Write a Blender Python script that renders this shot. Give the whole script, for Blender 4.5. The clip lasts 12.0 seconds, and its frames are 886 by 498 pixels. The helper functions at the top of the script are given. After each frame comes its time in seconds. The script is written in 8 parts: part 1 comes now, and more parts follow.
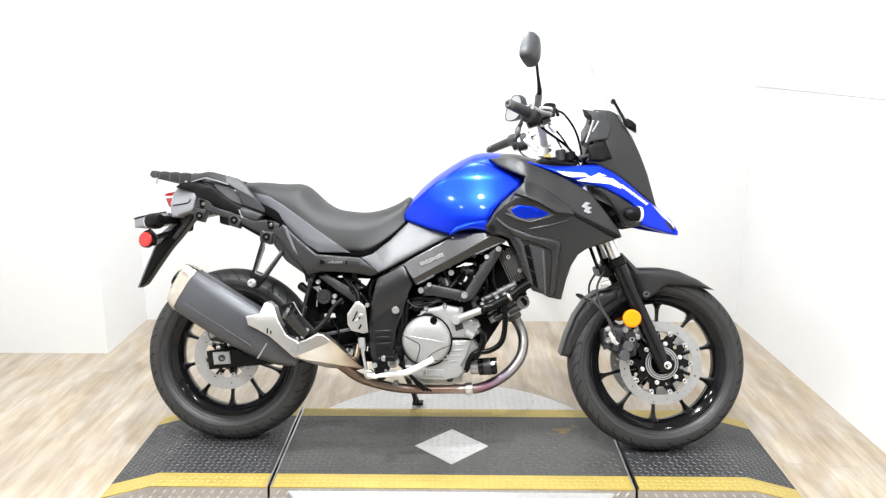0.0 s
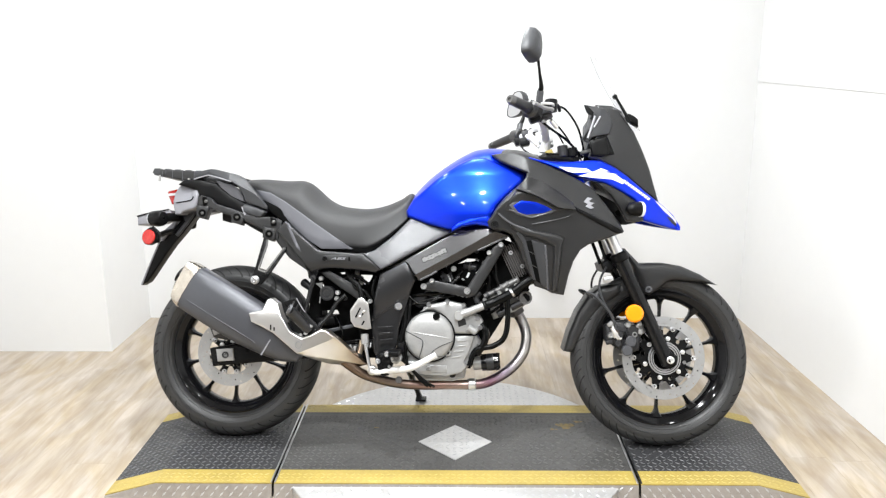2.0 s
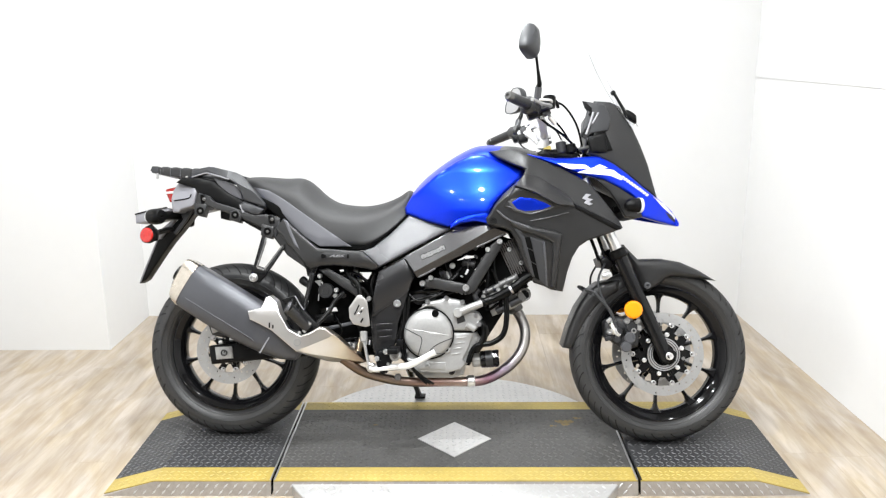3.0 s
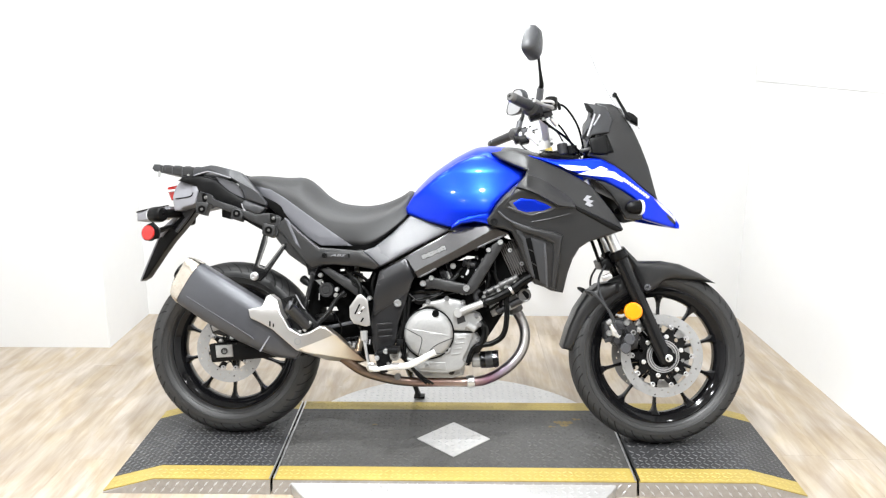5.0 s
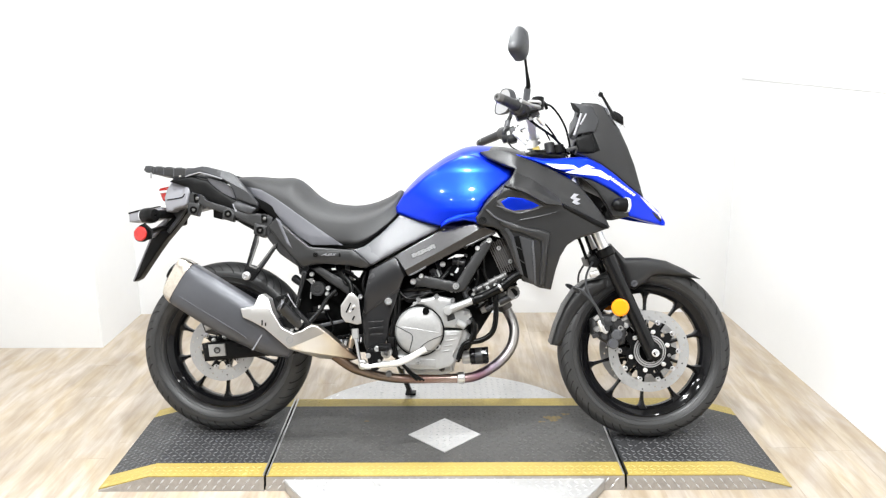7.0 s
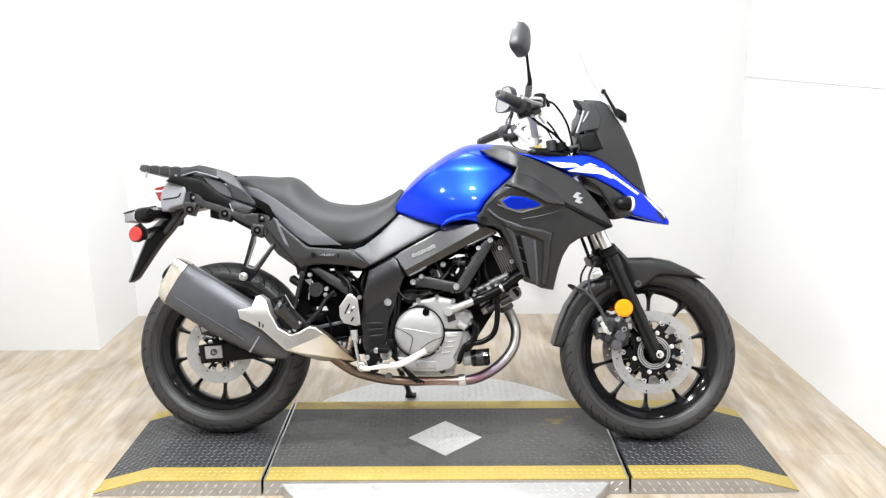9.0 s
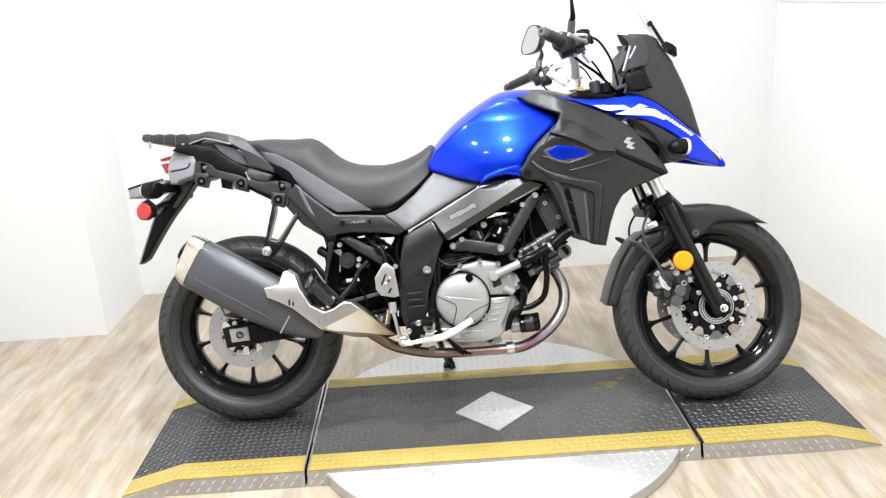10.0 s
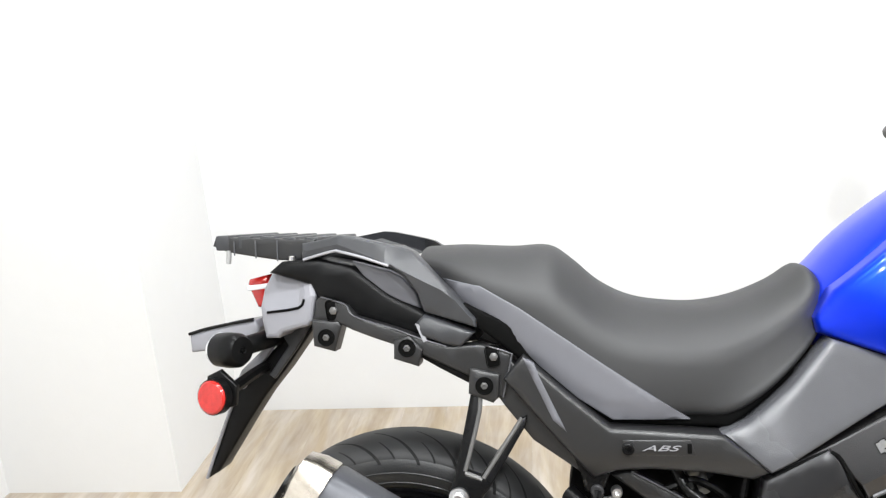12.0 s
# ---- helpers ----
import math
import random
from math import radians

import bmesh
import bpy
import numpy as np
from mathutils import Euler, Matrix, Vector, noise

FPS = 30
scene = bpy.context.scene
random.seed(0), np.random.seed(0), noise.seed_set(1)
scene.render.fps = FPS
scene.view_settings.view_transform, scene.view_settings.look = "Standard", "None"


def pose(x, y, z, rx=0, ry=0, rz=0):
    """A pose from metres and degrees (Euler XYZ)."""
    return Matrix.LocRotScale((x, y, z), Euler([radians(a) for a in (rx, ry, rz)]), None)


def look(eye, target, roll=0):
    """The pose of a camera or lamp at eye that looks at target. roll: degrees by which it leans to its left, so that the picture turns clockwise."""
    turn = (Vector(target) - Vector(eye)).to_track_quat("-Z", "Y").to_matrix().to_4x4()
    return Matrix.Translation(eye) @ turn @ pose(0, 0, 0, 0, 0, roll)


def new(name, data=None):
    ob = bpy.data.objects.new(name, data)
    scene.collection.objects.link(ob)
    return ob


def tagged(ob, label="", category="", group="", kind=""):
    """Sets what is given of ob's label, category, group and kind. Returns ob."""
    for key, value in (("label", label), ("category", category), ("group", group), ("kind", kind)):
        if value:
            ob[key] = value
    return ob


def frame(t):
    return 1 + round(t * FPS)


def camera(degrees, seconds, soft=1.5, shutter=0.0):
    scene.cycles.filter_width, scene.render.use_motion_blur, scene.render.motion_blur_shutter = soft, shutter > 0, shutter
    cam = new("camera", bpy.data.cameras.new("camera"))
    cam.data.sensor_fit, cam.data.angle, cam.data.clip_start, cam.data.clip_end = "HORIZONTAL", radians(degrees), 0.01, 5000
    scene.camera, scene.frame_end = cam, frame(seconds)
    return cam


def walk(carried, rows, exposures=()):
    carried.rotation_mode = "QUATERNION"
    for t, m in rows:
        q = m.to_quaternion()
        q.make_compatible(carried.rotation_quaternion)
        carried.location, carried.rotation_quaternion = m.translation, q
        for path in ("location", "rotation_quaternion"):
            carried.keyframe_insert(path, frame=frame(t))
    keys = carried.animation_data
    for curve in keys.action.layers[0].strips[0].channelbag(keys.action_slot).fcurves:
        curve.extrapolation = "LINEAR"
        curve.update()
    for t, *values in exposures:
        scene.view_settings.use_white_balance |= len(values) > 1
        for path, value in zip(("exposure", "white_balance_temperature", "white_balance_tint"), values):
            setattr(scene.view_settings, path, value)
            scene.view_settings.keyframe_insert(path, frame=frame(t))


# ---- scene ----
cam = camera(57.0, 12.0, soft=1.28)
PATH = [
    (0, (0.01, -2.763, 1.451), (-0.02, -0.819, 0.981), 0.0),
    (0.5, (0.015, -2.759, 1.446), (-0.014, -0.816, 0.973), 0.1),
    (1, (0.009, -2.765, 1.448), (-0.025, -0.821, 0.977), -0.1),
    (1.5, (0.01, -2.768, 1.448), (-0.025, -0.823, 0.984), -0.3),
    (2, (0.01, -2.77, 1.443), (-0.026, -0.827, 0.97), -0.3),
    (2.5, (0.011, -2.767, 1.441), (-0.022, -0.826, 0.959), -0.4),
    (3, (0.009, -2.767, 1.442), (-0.023, -0.826, 0.962), -0.5),
    (5, (0.002, -2.774, 1.44), (-0.027, -0.832, 0.963), 0.0),
    (5.5, (0.007, -2.775, 1.44), (-0.012, -0.831, 0.97), -0.3),
    (6, (0.005, -2.787, 1.444), (-0.017, -0.842, 0.98), -0.4),
    (6.5, (0.009, -2.798, 1.443), (-0.006, -0.856, 0.963), -0.6),
    (7, (0.009, -2.811, 1.454), (0.001, -0.87, 0.97), -0.3),
    (9, (0.009, -2.765, 1.435), (0.0, -0.824, 0.956), -0.4),
    (9.5, (-0.045, -2.693, 1.426), (0.006, -0.75, 0.955), 0.2),
    (9.8, (-0.143, -2.611, 1.426), (-0.094, -0.686, 0.887), -2.8),
    (10, (-0.166, -2.517, 1.412), (-0.147, -0.608, 0.815), -3.6),
    (10.3, (-0.204, -2.286, 1.385), (-0.335, -0.369, 0.828), -1.7),
    (10.5, (-0.241, -2.137, 1.401), (-0.49, -0.234, 0.839), -2.5),
    (10.7, (-0.287, -1.988, 1.385), (-0.535, -0.085, 0.821), -4.2),
    (11, (-0.378, -1.785, 1.379), (-0.499, 0.11, 0.75), -4.4),
    (11.3, (-0.420, -1.564, 1.369), (-0.530, 0.324, 0.719), -5.2),
    (11.5, (-0.445, -1.404, 1.358), (-0.648, 0.506, 0.803), -4.4),
    (11.7, (-0.472, -1.251, 1.364), (-0.757, 0.648, 0.807), -4.7),
    (12, (-0.554, -1.079, 1.36), (-0.806, 0.824, 0.799), -4.7),
]
walk(cam, [(t, look(eye, target, roll)) for t, eye, target, roll in PATH], exposures=[(0, .27), (1.0, .25), (2.0, .15), (3, .15), (5, .31), (7, .31), (9, .18), (10.2, .16), (11.0, .18), (11.5, .10), (12, .14)])
# ---- world and lamps ----
DECK = 0.05            # height of the ramp's deck over the floor
CEIL = 2.75
world = bpy.data.worlds.new("world")
world.use_nodes = True
world.node_tree.nodes["Background"].inputs[0].default_value = (0.9, 0.95, 1.0, 1)
world.node_tree.nodes["Background"].inputs[1].default_value = 0.3
scene.world = world
SPOTS = [(x, y, w * k) for y, w in ((0.72, 14.0), (-0.55, 24.0), (-1.7, 27.0), (-2.9, 20.0)) for x, k in ((-1.15, 0.76), (-0.08, 1.80), (1.1, 0.12))]
for px, py, watts in SPOTS:
    lamp_data = bpy.data.lights.new("downlight_lamp", "AREA")
    lamp_data.shape, lamp_data.size = "DISK", 0.13
    lamp_data.energy, lamp_data.color = watts, (0.955, 0.985, 1.0)
    lamp = new("downlight_lamp", lamp_data)
    lamp.location = (px, py, CEIL - 0.035)



# ---- materials ----
def material(name, color, rough=0.5, metal=0.0, coat=0.0, var=0.12, scale=18.0, bump=0.0, bump_scale=180.0, fine=0.06, rough_var=0.08, alpha_glass=0.0, coords="Object", ior=1.5):
    """A principled surface with two scales of colour variation, uneven gloss and fine relief."""
    m = bpy.data.materials.new(name)
    m.use_nodes = True
    nt = m.node_tree
    b = nt.nodes["Principled BSDF"]
    tc = nt.nodes.new("ShaderNodeTexCoord")
    n1 = nt.nodes.new("ShaderNodeTexNoise")
    n1.inputs["Scale"].default_value, n1.inputs["Detail"].default_value = scale, 5.0
    n2 = nt.nodes.new("ShaderNodeTexNoise")
    n2.inputs["Scale"].default_value, n2.inputs["Detail"].default_value = scale * 9, 3.0
    nt.links.new(tc.outputs[coords], n1.inputs["Vector"])
    nt.links.new(tc.outputs[coords], n2.inputs["Vector"])
    add = nt.nodes.new("ShaderNodeMath")
    add.operation = "MULTIPLY_ADD"
    nt.links.new(n2.outputs["Fac"], add.inputs[0])
    add.inputs[1].default_value = fine / max(var, 1e-3)
    nt.links.new(n1.outputs["Fac"], add.inputs[2])
    ramp = nt.nodes.new("ShaderNodeMapRange")
    ramp.inputs["From Min"].default_value, ramp.inputs["From Max"].default_value = 0.25, 0.75 + fine / max(var, 1e-3) * 0.75
    ramp.inputs["To Min"].default_value, ramp.inputs["To Max"].default_value = 1 - var, 1 + var
    nt.links.new(add.outputs[0], ramp.inputs["Value"])
    mul = nt.nodes.new("ShaderNodeVectorMath")
    mul.operation = "SCALE"
    mul.inputs[0].default_value = color
    nt.links.new(ramp.outputs[0], mul.inputs["Scale"])
    nt.links.new(mul.outputs[0], b.inputs["Base Color"])
    rr = nt.nodes.new("ShaderNodeMapRange")
    rr.inputs["To Min"].default_value, rr.inputs["To Max"].default_value = max(rough - rough_var, 0.02), min(rough + rough_var, 1.0)
    nt.links.new(n1.outputs["Fac"], rr.inputs["Value"])
    nt.links.new(rr.outputs[0], b.inputs["Roughness"])
    b.inputs["Metallic"].default_value = metal
    b.inputs["IOR"].default_value = ior
    b.inputs["Coat Weight"].default_value = coat
    b.inputs["Coat Roughness"].default_value = 0.06
    if alpha_glass:
        b.inputs["Transmission Weight"].default_value = alpha_glass
    if bump:
        bn = nt.nodes.new("ShaderNodeTexNoise")
        bn.inputs["Scale"].default_value, bn.inputs["Detail"].default_value = bump_scale, 4.0
        nt.links.new(tc.outputs[coords], bn.inputs["Vector"])
        bp = nt.nodes.new("ShaderNodeBump")
        bp.inputs["Strength"].default_value, bp.inputs["Distance"].default_value = bump, 0.002
        nt.links.new(bn.outputs["Fac"], bp.inputs["Height"])
        nt.links.new(bp.outputs[0], b.inputs["Normal"])
    return m


def wood_material():
    """Pale oak planks: long grain along y, narrow strips, and a tone of its own for every plank."""
    m = bpy.data.materials.new("pale_oak")
    m.use_nodes = True
    nt = m.node_tree
    b = nt.nodes["Principled BSDF"]
    tc, info = nt.nodes.new("ShaderNodeTexCoord"), nt.nodes.new("ShaderNodeObjectInfo")
    off = nt.nodes.new("ShaderNodeVectorMath")
    off.operation = "MULTIPLY_ADD"
    comb = nt.nodes.new("ShaderNodeCombineXYZ")
    for n in range(3):
        nt.links.new(info.outputs["Random"], comb.inputs[n])
    off.inputs[1].default_value = (37.0, 91.0, 13.0)
    nt.links.new(comb.outputs[0], off.inputs[0])
    nt.links.new(tc.outputs["Object"], off.inputs[2])
    stretch = nt.nodes.new("ShaderNodeMapping")
    stretch.inputs["Scale"].default_value = (26.0, 3.0, 1.0)
    nt.links.new(off.outputs[0], stretch.inputs["Vector"])
    grain = nt.nodes.new("ShaderNodeTexNoise")
    grain.inputs["Scale"].default_value, grain.inputs["Detail"].default_value, grain.inputs["Distortion"].default_value = 1.6, 6.0, 0.8
    nt.links.new(stretch.outputs[0], grain.inputs["Vector"])
    patch_map = nt.nodes.new("ShaderNodeMapping")
    patch_map.inputs["Scale"].default_value = (15.0, 2.1, 1.0)
    place = nt.nodes.new("ShaderNodeNewGeometry")
    nt.links.new(place.outputs["Position"], patch_map.inputs["Vector"])
    patch = nt.nodes.new("ShaderNodeTexNoise")
    patch.inputs["Scale"].default_value, patch.inputs["Detail"].default_value = 1.0, 3.0
    nt.links.new(patch_map.outputs[0], patch.inputs["Vector"])
    ramp = nt.nodes.new("ShaderNodeValToRGB")
    e = ramp.color_ramp.elements
    e[0].position, e[0].color = 0.28, (0.262, 0.214, 0.163, 1)
    e[1].position, e[1].color = 0.68, (0.505, 0.462, 0.408, 1)
    mid = e.new(0.5)
    mid.color = (0.388, 0.343, 0.289, 1)
    mix = nt.nodes.new("ShaderNodeMath")
    mix.operation = "MULTIPLY_ADD"
    mix.inputs[1].default_value = 0.55
    nt.links.new(patch.outputs["Fac"], mix.inputs[0])
    half = nt.nodes.new("ShaderNodeMath")
    half.operation = "MULTIPLY"
    half.inputs[1].default_value = 0.45
    nt.links.new(grain.outputs["Fac"], half.inputs[0])
    nt.links.new(half.outputs[0], mix.inputs[2])
    tone = nt.nodes.new("ShaderNodeMath")
    tone.operation = "MULTIPLY_ADD"
    tone.inputs[1].default_value = 0.03
    nt.links.new(info.outputs["Random"], tone.inputs[0])
    nt.links.new(mix.outputs[0], tone.inputs[2])
    lower = nt.nodes.new("ShaderNodeMath")
    lower.operation = "SUBTRACT"
    lower.inputs[1].default_value = 0.02
    nt.links.new(tone.outputs[0], lower.inputs[0])
    nt.links.new(lower.outputs[0], ramp.inputs["Fac"])
    cloud_map = nt.nodes.new("ShaderNodeMapping")
    cloud_map.inputs["Scale"].default_value = (7.0, 2.4, 1.0)
    nt.links.new(place.outputs["Position"], cloud_map.inputs["Vector"])
    cloud = nt.nodes.new("ShaderNodeTexNoise")
    cloud.inputs["Scale"].default_value, cloud.inputs["Detail"].default_value, cloud.inputs["Distortion"].default_value = 1.3, 4.0, 1.2
    nt.links.new(cloud_map.outputs[0], cloud.inputs["Vector"])
    tint = nt.nodes.new("ShaderNodeValToRGB")
    te = tint.color_ramp.elements
    te[0].position, te[0].color = 0.38, (1.0, 0.98, 0.97, 1)
    te[1].position, te[1].color = 0.66, (0.90, 0.82, 0.68, 1)
    nt.links.new(cloud.outputs["Fac"], tint.inputs["Fac"])
    both = nt.nodes.new("ShaderNodeMix")
    both.data_type, both.blend_type = "RGBA", "MULTIPLY"
    both.inputs[0].default_value = 1.0
    nt.links.new(ramp.outputs["Color"], both.inputs[6])
    nt.links.new(tint.outputs["Color"], both.inputs[7])
    nt.links.new(both.outputs[2], b.inputs["Base Color"])
    rough = nt.nodes.new("ShaderNodeMapRange")
    rough.inputs["To Min"].default_value, rough.inputs["To Max"].default_value = 0.32, 0.55
    nt.links.new(grain.outputs["Fac"], rough.inputs["Value"])
    nt.links.new(rough.outputs[0], b.inputs["Roughness"])
    bp = nt.nodes.new("ShaderNodeBump")
    bp.inputs["Strength"].default_value, bp.inputs["Distance"].default_value = 0.25, 0.0015
    nt.links.new(grain.outputs["Fac"], bp.inputs["Height"])
    nt.links.new(bp.outputs[0], b.inputs["Normal"])
    return m


def banded_steel(name, x0, x1, stops, wobble=0.12, rough=0.38):
    """Steel with colours in bands along it, from x0 to x1 ahead of the rear axle."""
    m = material(name, (0.6, 0.55, 0.5), rough, 1.0, var=0.15, scale=9)
    nt = m.node_tree
    b = nt.nodes["Principled BSDF"]
    tc = nt.nodes.new("ShaderNodeTexCoord")
    sep = nt.nodes.new("ShaderNodeSeparateXYZ")
    nt.links.new(tc.outputs["Object"], sep.inputs[0])
    rng = nt.nodes.new("ShaderNodeMapRange")
    rng.inputs["From Min"].default_value, rng.inputs["From Max"].default_value = x0, x1
    nt.links.new(sep.outputs["X"], rng.inputs["Value"])
    wob = nt.nodes.new("ShaderNodeTexNoise")
    wob.inputs["Scale"].default_value = 14
    nt.links.new(tc.outputs["Object"], wob.inputs["Vector"])
    mad = nt.nodes.new("ShaderNodeMath")
    mad.operation = "MULTIPLY_ADD"
    mad.inputs[1].default_value = wobble
    nt.links.new(wob.outputs["Fac"], mad.inputs[0])
    nt.links.new(rng.outputs[0], mad.inputs[2])
    ramp = nt.nodes.new("ShaderNodeValToRGB")
    e = ramp.color_ramp.elements
    e[0].position, e[0].color = stops[0][0], (*stops[0][1], 1)
    e[1].position, e[1].color = stops[-1][0], (*stops[-1][1], 1)
    for pos, col in stops[1:-1]:
        e.new(pos).color = (*col, 1)
    nt.links.new(mad.outputs[0], ramp.inputs["Fac"])
    nt.links.new(ramp.outputs["Color"], b.inputs["Base Color"])
    return m


WALL = material("wall_paint", (0.69, 0.69, 0.688), 0.75, var=0.025, scale=2.2, bump=0.12, bump_scale=90, fine=0.01)
WALL_DARK = material("dark_wall_paint", (0.16, 0.16, 0.165), 0.7, var=0.05, scale=2.2)
CEILING = material("ceiling_paint", (0.62, 0.62, 0.62), 0.9, var=0.02, scale=3)
OAK = wood_material()
SEAM = material("floor_joint", (0.36, 0.31, 0.25), 0.8)
DECK_BLACK = material("worn_black_deck_paint", (0.030, 0.030, 0.032), 0.52, var=0.45, scale=7, fine=0.3, bump=0.4, bump_scale=260, rough_var=0.12)
DECK_WORN = material("trodden_grey_deck_paint", (0.050, 0.0485, 0.047), 0.54, var=0.6, scale=7, fine=0.5, bump=0.5, bump_scale=220, rough_var=0.15)
STAIN = material("rust_yellow_stain", (0.16, 0.115, 0.045), 0.7, var=0.5, scale=30, fine=0.3)
# Brown tint puts the floor's reflection into the bare plate's colour.
SKIRT_ALU = material("floor_tinted_aluminium", (0.36, 0.335, 0.31), 0.45, 0.6, var=0.25, scale=9, fine=0.2, bump=0.15, bump_scale=200)
LOZENGE = material("rubbed_tread_steel", (0.115, 0.115, 0.118), 0.36, 0.4, var=0.4, scale=12, fine=0.3)
LOZENGE_WORN = material("trodden_tread_paint", (0.105, 0.103, 0.100), 0.40, 0.4, var=0.6, scale=9, fine=0.3)
YELLOW = material("yellow_safety_paint", (0.37, 0.278, 0.068), 0.47, var=0.22, scale=9, fine=0.2, bump=0.2, bump_scale=120)
YELLOW_PALE = material("rubbed_yellow_paint", (0.45, 0.36, 0.125), 0.42, var=0.14, scale=14, fine=0.12)
ALU_PLATE = material("bare_aluminium_plate", (0.50, 0.50, 0.505), 0.42, 0.8, var=0.16, scale=8, fine=0.12, bump=0.15, bump_scale=200)
DISC_ALU = material("bright_turntable_plate", (0.53, 0.525, 0.52), 0.43, 0.55, var=0.14, scale=6, fine=0.12, bump=0.15, bump_scale=200)
ALU_BRIGHT = material("polished_tread_aluminium", (0.56, 0.56, 0.57), 0.33, 0.85, var=0.08)
BLUE = material("metallic_blue_paint", (0.0015, 0.033, 0.72), 0.32, 0.85, coat=0.28, var=0.02, scale=40, fine=0.01, rough_var=0.01)
PLASTIC = material("matte_dark_grey_plastic", (0.0122, 0.0122, 0.0128), 0.36, var=0.12, scale=6, bump=0.2, bump_scale=900, ior=1.5)
PLASTIC_GREY = material("satin_grey_plastic", (0.066, 0.067, 0.073), 0.27, var=0.06, scale=6, bump=0.15, bump_scale=700)
PLASTIC_MID = material("semi_matte_grey_plastic", (0.027, 0.028, 0.031), 0.40, var=0.08, scale=6, bump=0.2, bump_scale=900)
PLASTIC_PALE = material("light_metallic_grey_plastic", (0.30, 0.30, 0.32), 0.38, 0.3, var=0.05, scale=6)
BLACK = material("black_plastic", (0.0028, 0.0028, 0.003), 0.36, var=0.2, scale=10, bump=0.15, bump_scale=700, ior=1.27)
BLACK_METAL = material("black_painted_metal", (0.0040, 0.0040, 0.0043), 0.28, 0.0, var=0.15, scale=14, ior=1.25)
FORK_BLACK = material("satin_black_fork_paint", (0.0055, 0.0055, 0.006), 0.22, 0.0, var=0.1, scale=10, ior=1.34)
GLOSS_BLACK = material("gloss_black_wheel_paint", (0.005, 0.005, 0.0058), 0.07, 0.0, coat=0.0, var=0.1, ior=1.32)
SEAT_VINYL = material("black_seat_vinyl", (0.0115, 0.0115, 0.0123), 0.55, var=0.10, scale=8, bump=0.18, bump_scale=1100)
SEAT_GREY = material("grey_seat_vinyl", (0.100, 0.101, 0.114), 0.5, var=0.06, scale=8, bump=0.15, bump_scale=1100)
RUBBER = material("tyre_rubber", (0.0235, 0.0235, 0.024), 0.40, var=0.22, scale=9, fine=0.12, bump=0.15, bump_scale=300)
TREAD = material("tyre_tread_rubber", (0.0215, 0.0215, 0.022), 0.6, var=0.2, scale=12)
GROOVE = material("groove_rubber", (0.004, 0.004, 0.004), 0.9)
HOSE = material("rubber_hose", (0.0028, 0.0028, 0.0028), 0.24, var=0.15, ior=1.24)
CAST = material("cast_aluminium", (0.325, 0.324, 0.321), 0.37, 0.4, var=0.15, scale=14, fine=0.14, bump=0.2, bump_scale=350)
CAST_MID = material("dull_grey_cast_aluminium", (0.115, 0.113, 0.111), 0.38, 0.5, var=0.22, scale=22, fine=0.18, bump=0.2, bump_scale=350)
CAST_DARK = material("dark_cast_metal", (0.030, 0.030, 0.032), 0.42, 0.4, var=0.25, scale=25, fine=0.2, bump=0.3, bump_scale=300)
SPAR_GREY = material("satin_silver_grey_frame", (0.062, 0.061, 0.063), 0.22, 0.8, var=0.08, scale=6, bump=0.03, bump_scale=500)
# The beam's paint, darkened to put the pivot plate's shade into it.
PIVOT_SHADED_GREY = material("shaded_grey_frame", (0.040, 0.040, 0.042), 0.24, 0.65, var=0.08, scale=6, bump=0.03, bump_scale=500)
BAR_SILVER = material("satin_silver_alloy", (0.74, 0.74, 0.74), 0.42, 0.35, var=0.06, scale=20)
FIN_METAL = material("brownish_cylinder_fin", (0.085, 0.078, 0.074), 0.45, 0.4, var=0.15, scale=20)
CHROME = material("bright_steel", (0.80, 0.80, 0.80), 0.32, 1.0, var=0.06)
STEEL = material("brushed_steel", (0.55, 0.55, 0.56), 0.32, 1.0, var=0.12, scale=20, fine=0.15)
# Near black: shade put into gaps and recesses, also plain black parts.
SHADE_AND_PART_BLACK = material("near_black_shade_and_parts", (0.0022, 0.0022, 0.0022), 0.7, var=0.3, scale=20, ior=1.15)
TAIL_GREY = material("pale_grey_tail_plastic", (0.21, 0.21, 0.23), 0.42, var=0.05, scale=6, bump=0.15, bump_scale=700)
DISC_STEEL = material("brake_disc_steel", (0.41, 0.41, 0.412), 0.36, 0.75, var=0.12, scale=30, fine=0.2)
SHIELD_ALU = material("brushed_shield_metal", (0.58, 0.565, 0.55), 0.33, 0.9, var=0.06, scale=14)
# Turns brown, then dark, towards the shield's front tip.
SHIELD_TINTED = banded_steel("brown_tipped_shield_metal", 0.30, 0.56, ((0.10, (0.66, 0.645, 0.63)), (0.42, (0.64, 0.60, 0.55)), (0.66, (0.54, 0.47, 0.37)), (0.84, (0.30, 0.23, 0.17)), (1.0, (0.10, 0.075, 0.06))), 0.22, 0.33)
WARM_STEEL = material("warm_brushed_steel", (0.52, 0.45, 0.37), 0.36, 1.0, var=0.15, scale=8)
BRASSY = material("heat_stained_cap_steel", (0.60, 0.55, 0.48), 0.26, 1.0, var=0.32, scale=16)
MUFFLER_GREY = material("satin_charcoal_muffler_paint", (0.063, 0.065, 0.074), 0.38, 0.3, var=0.1, scale=8, bump=0.1, bump_scale=600)
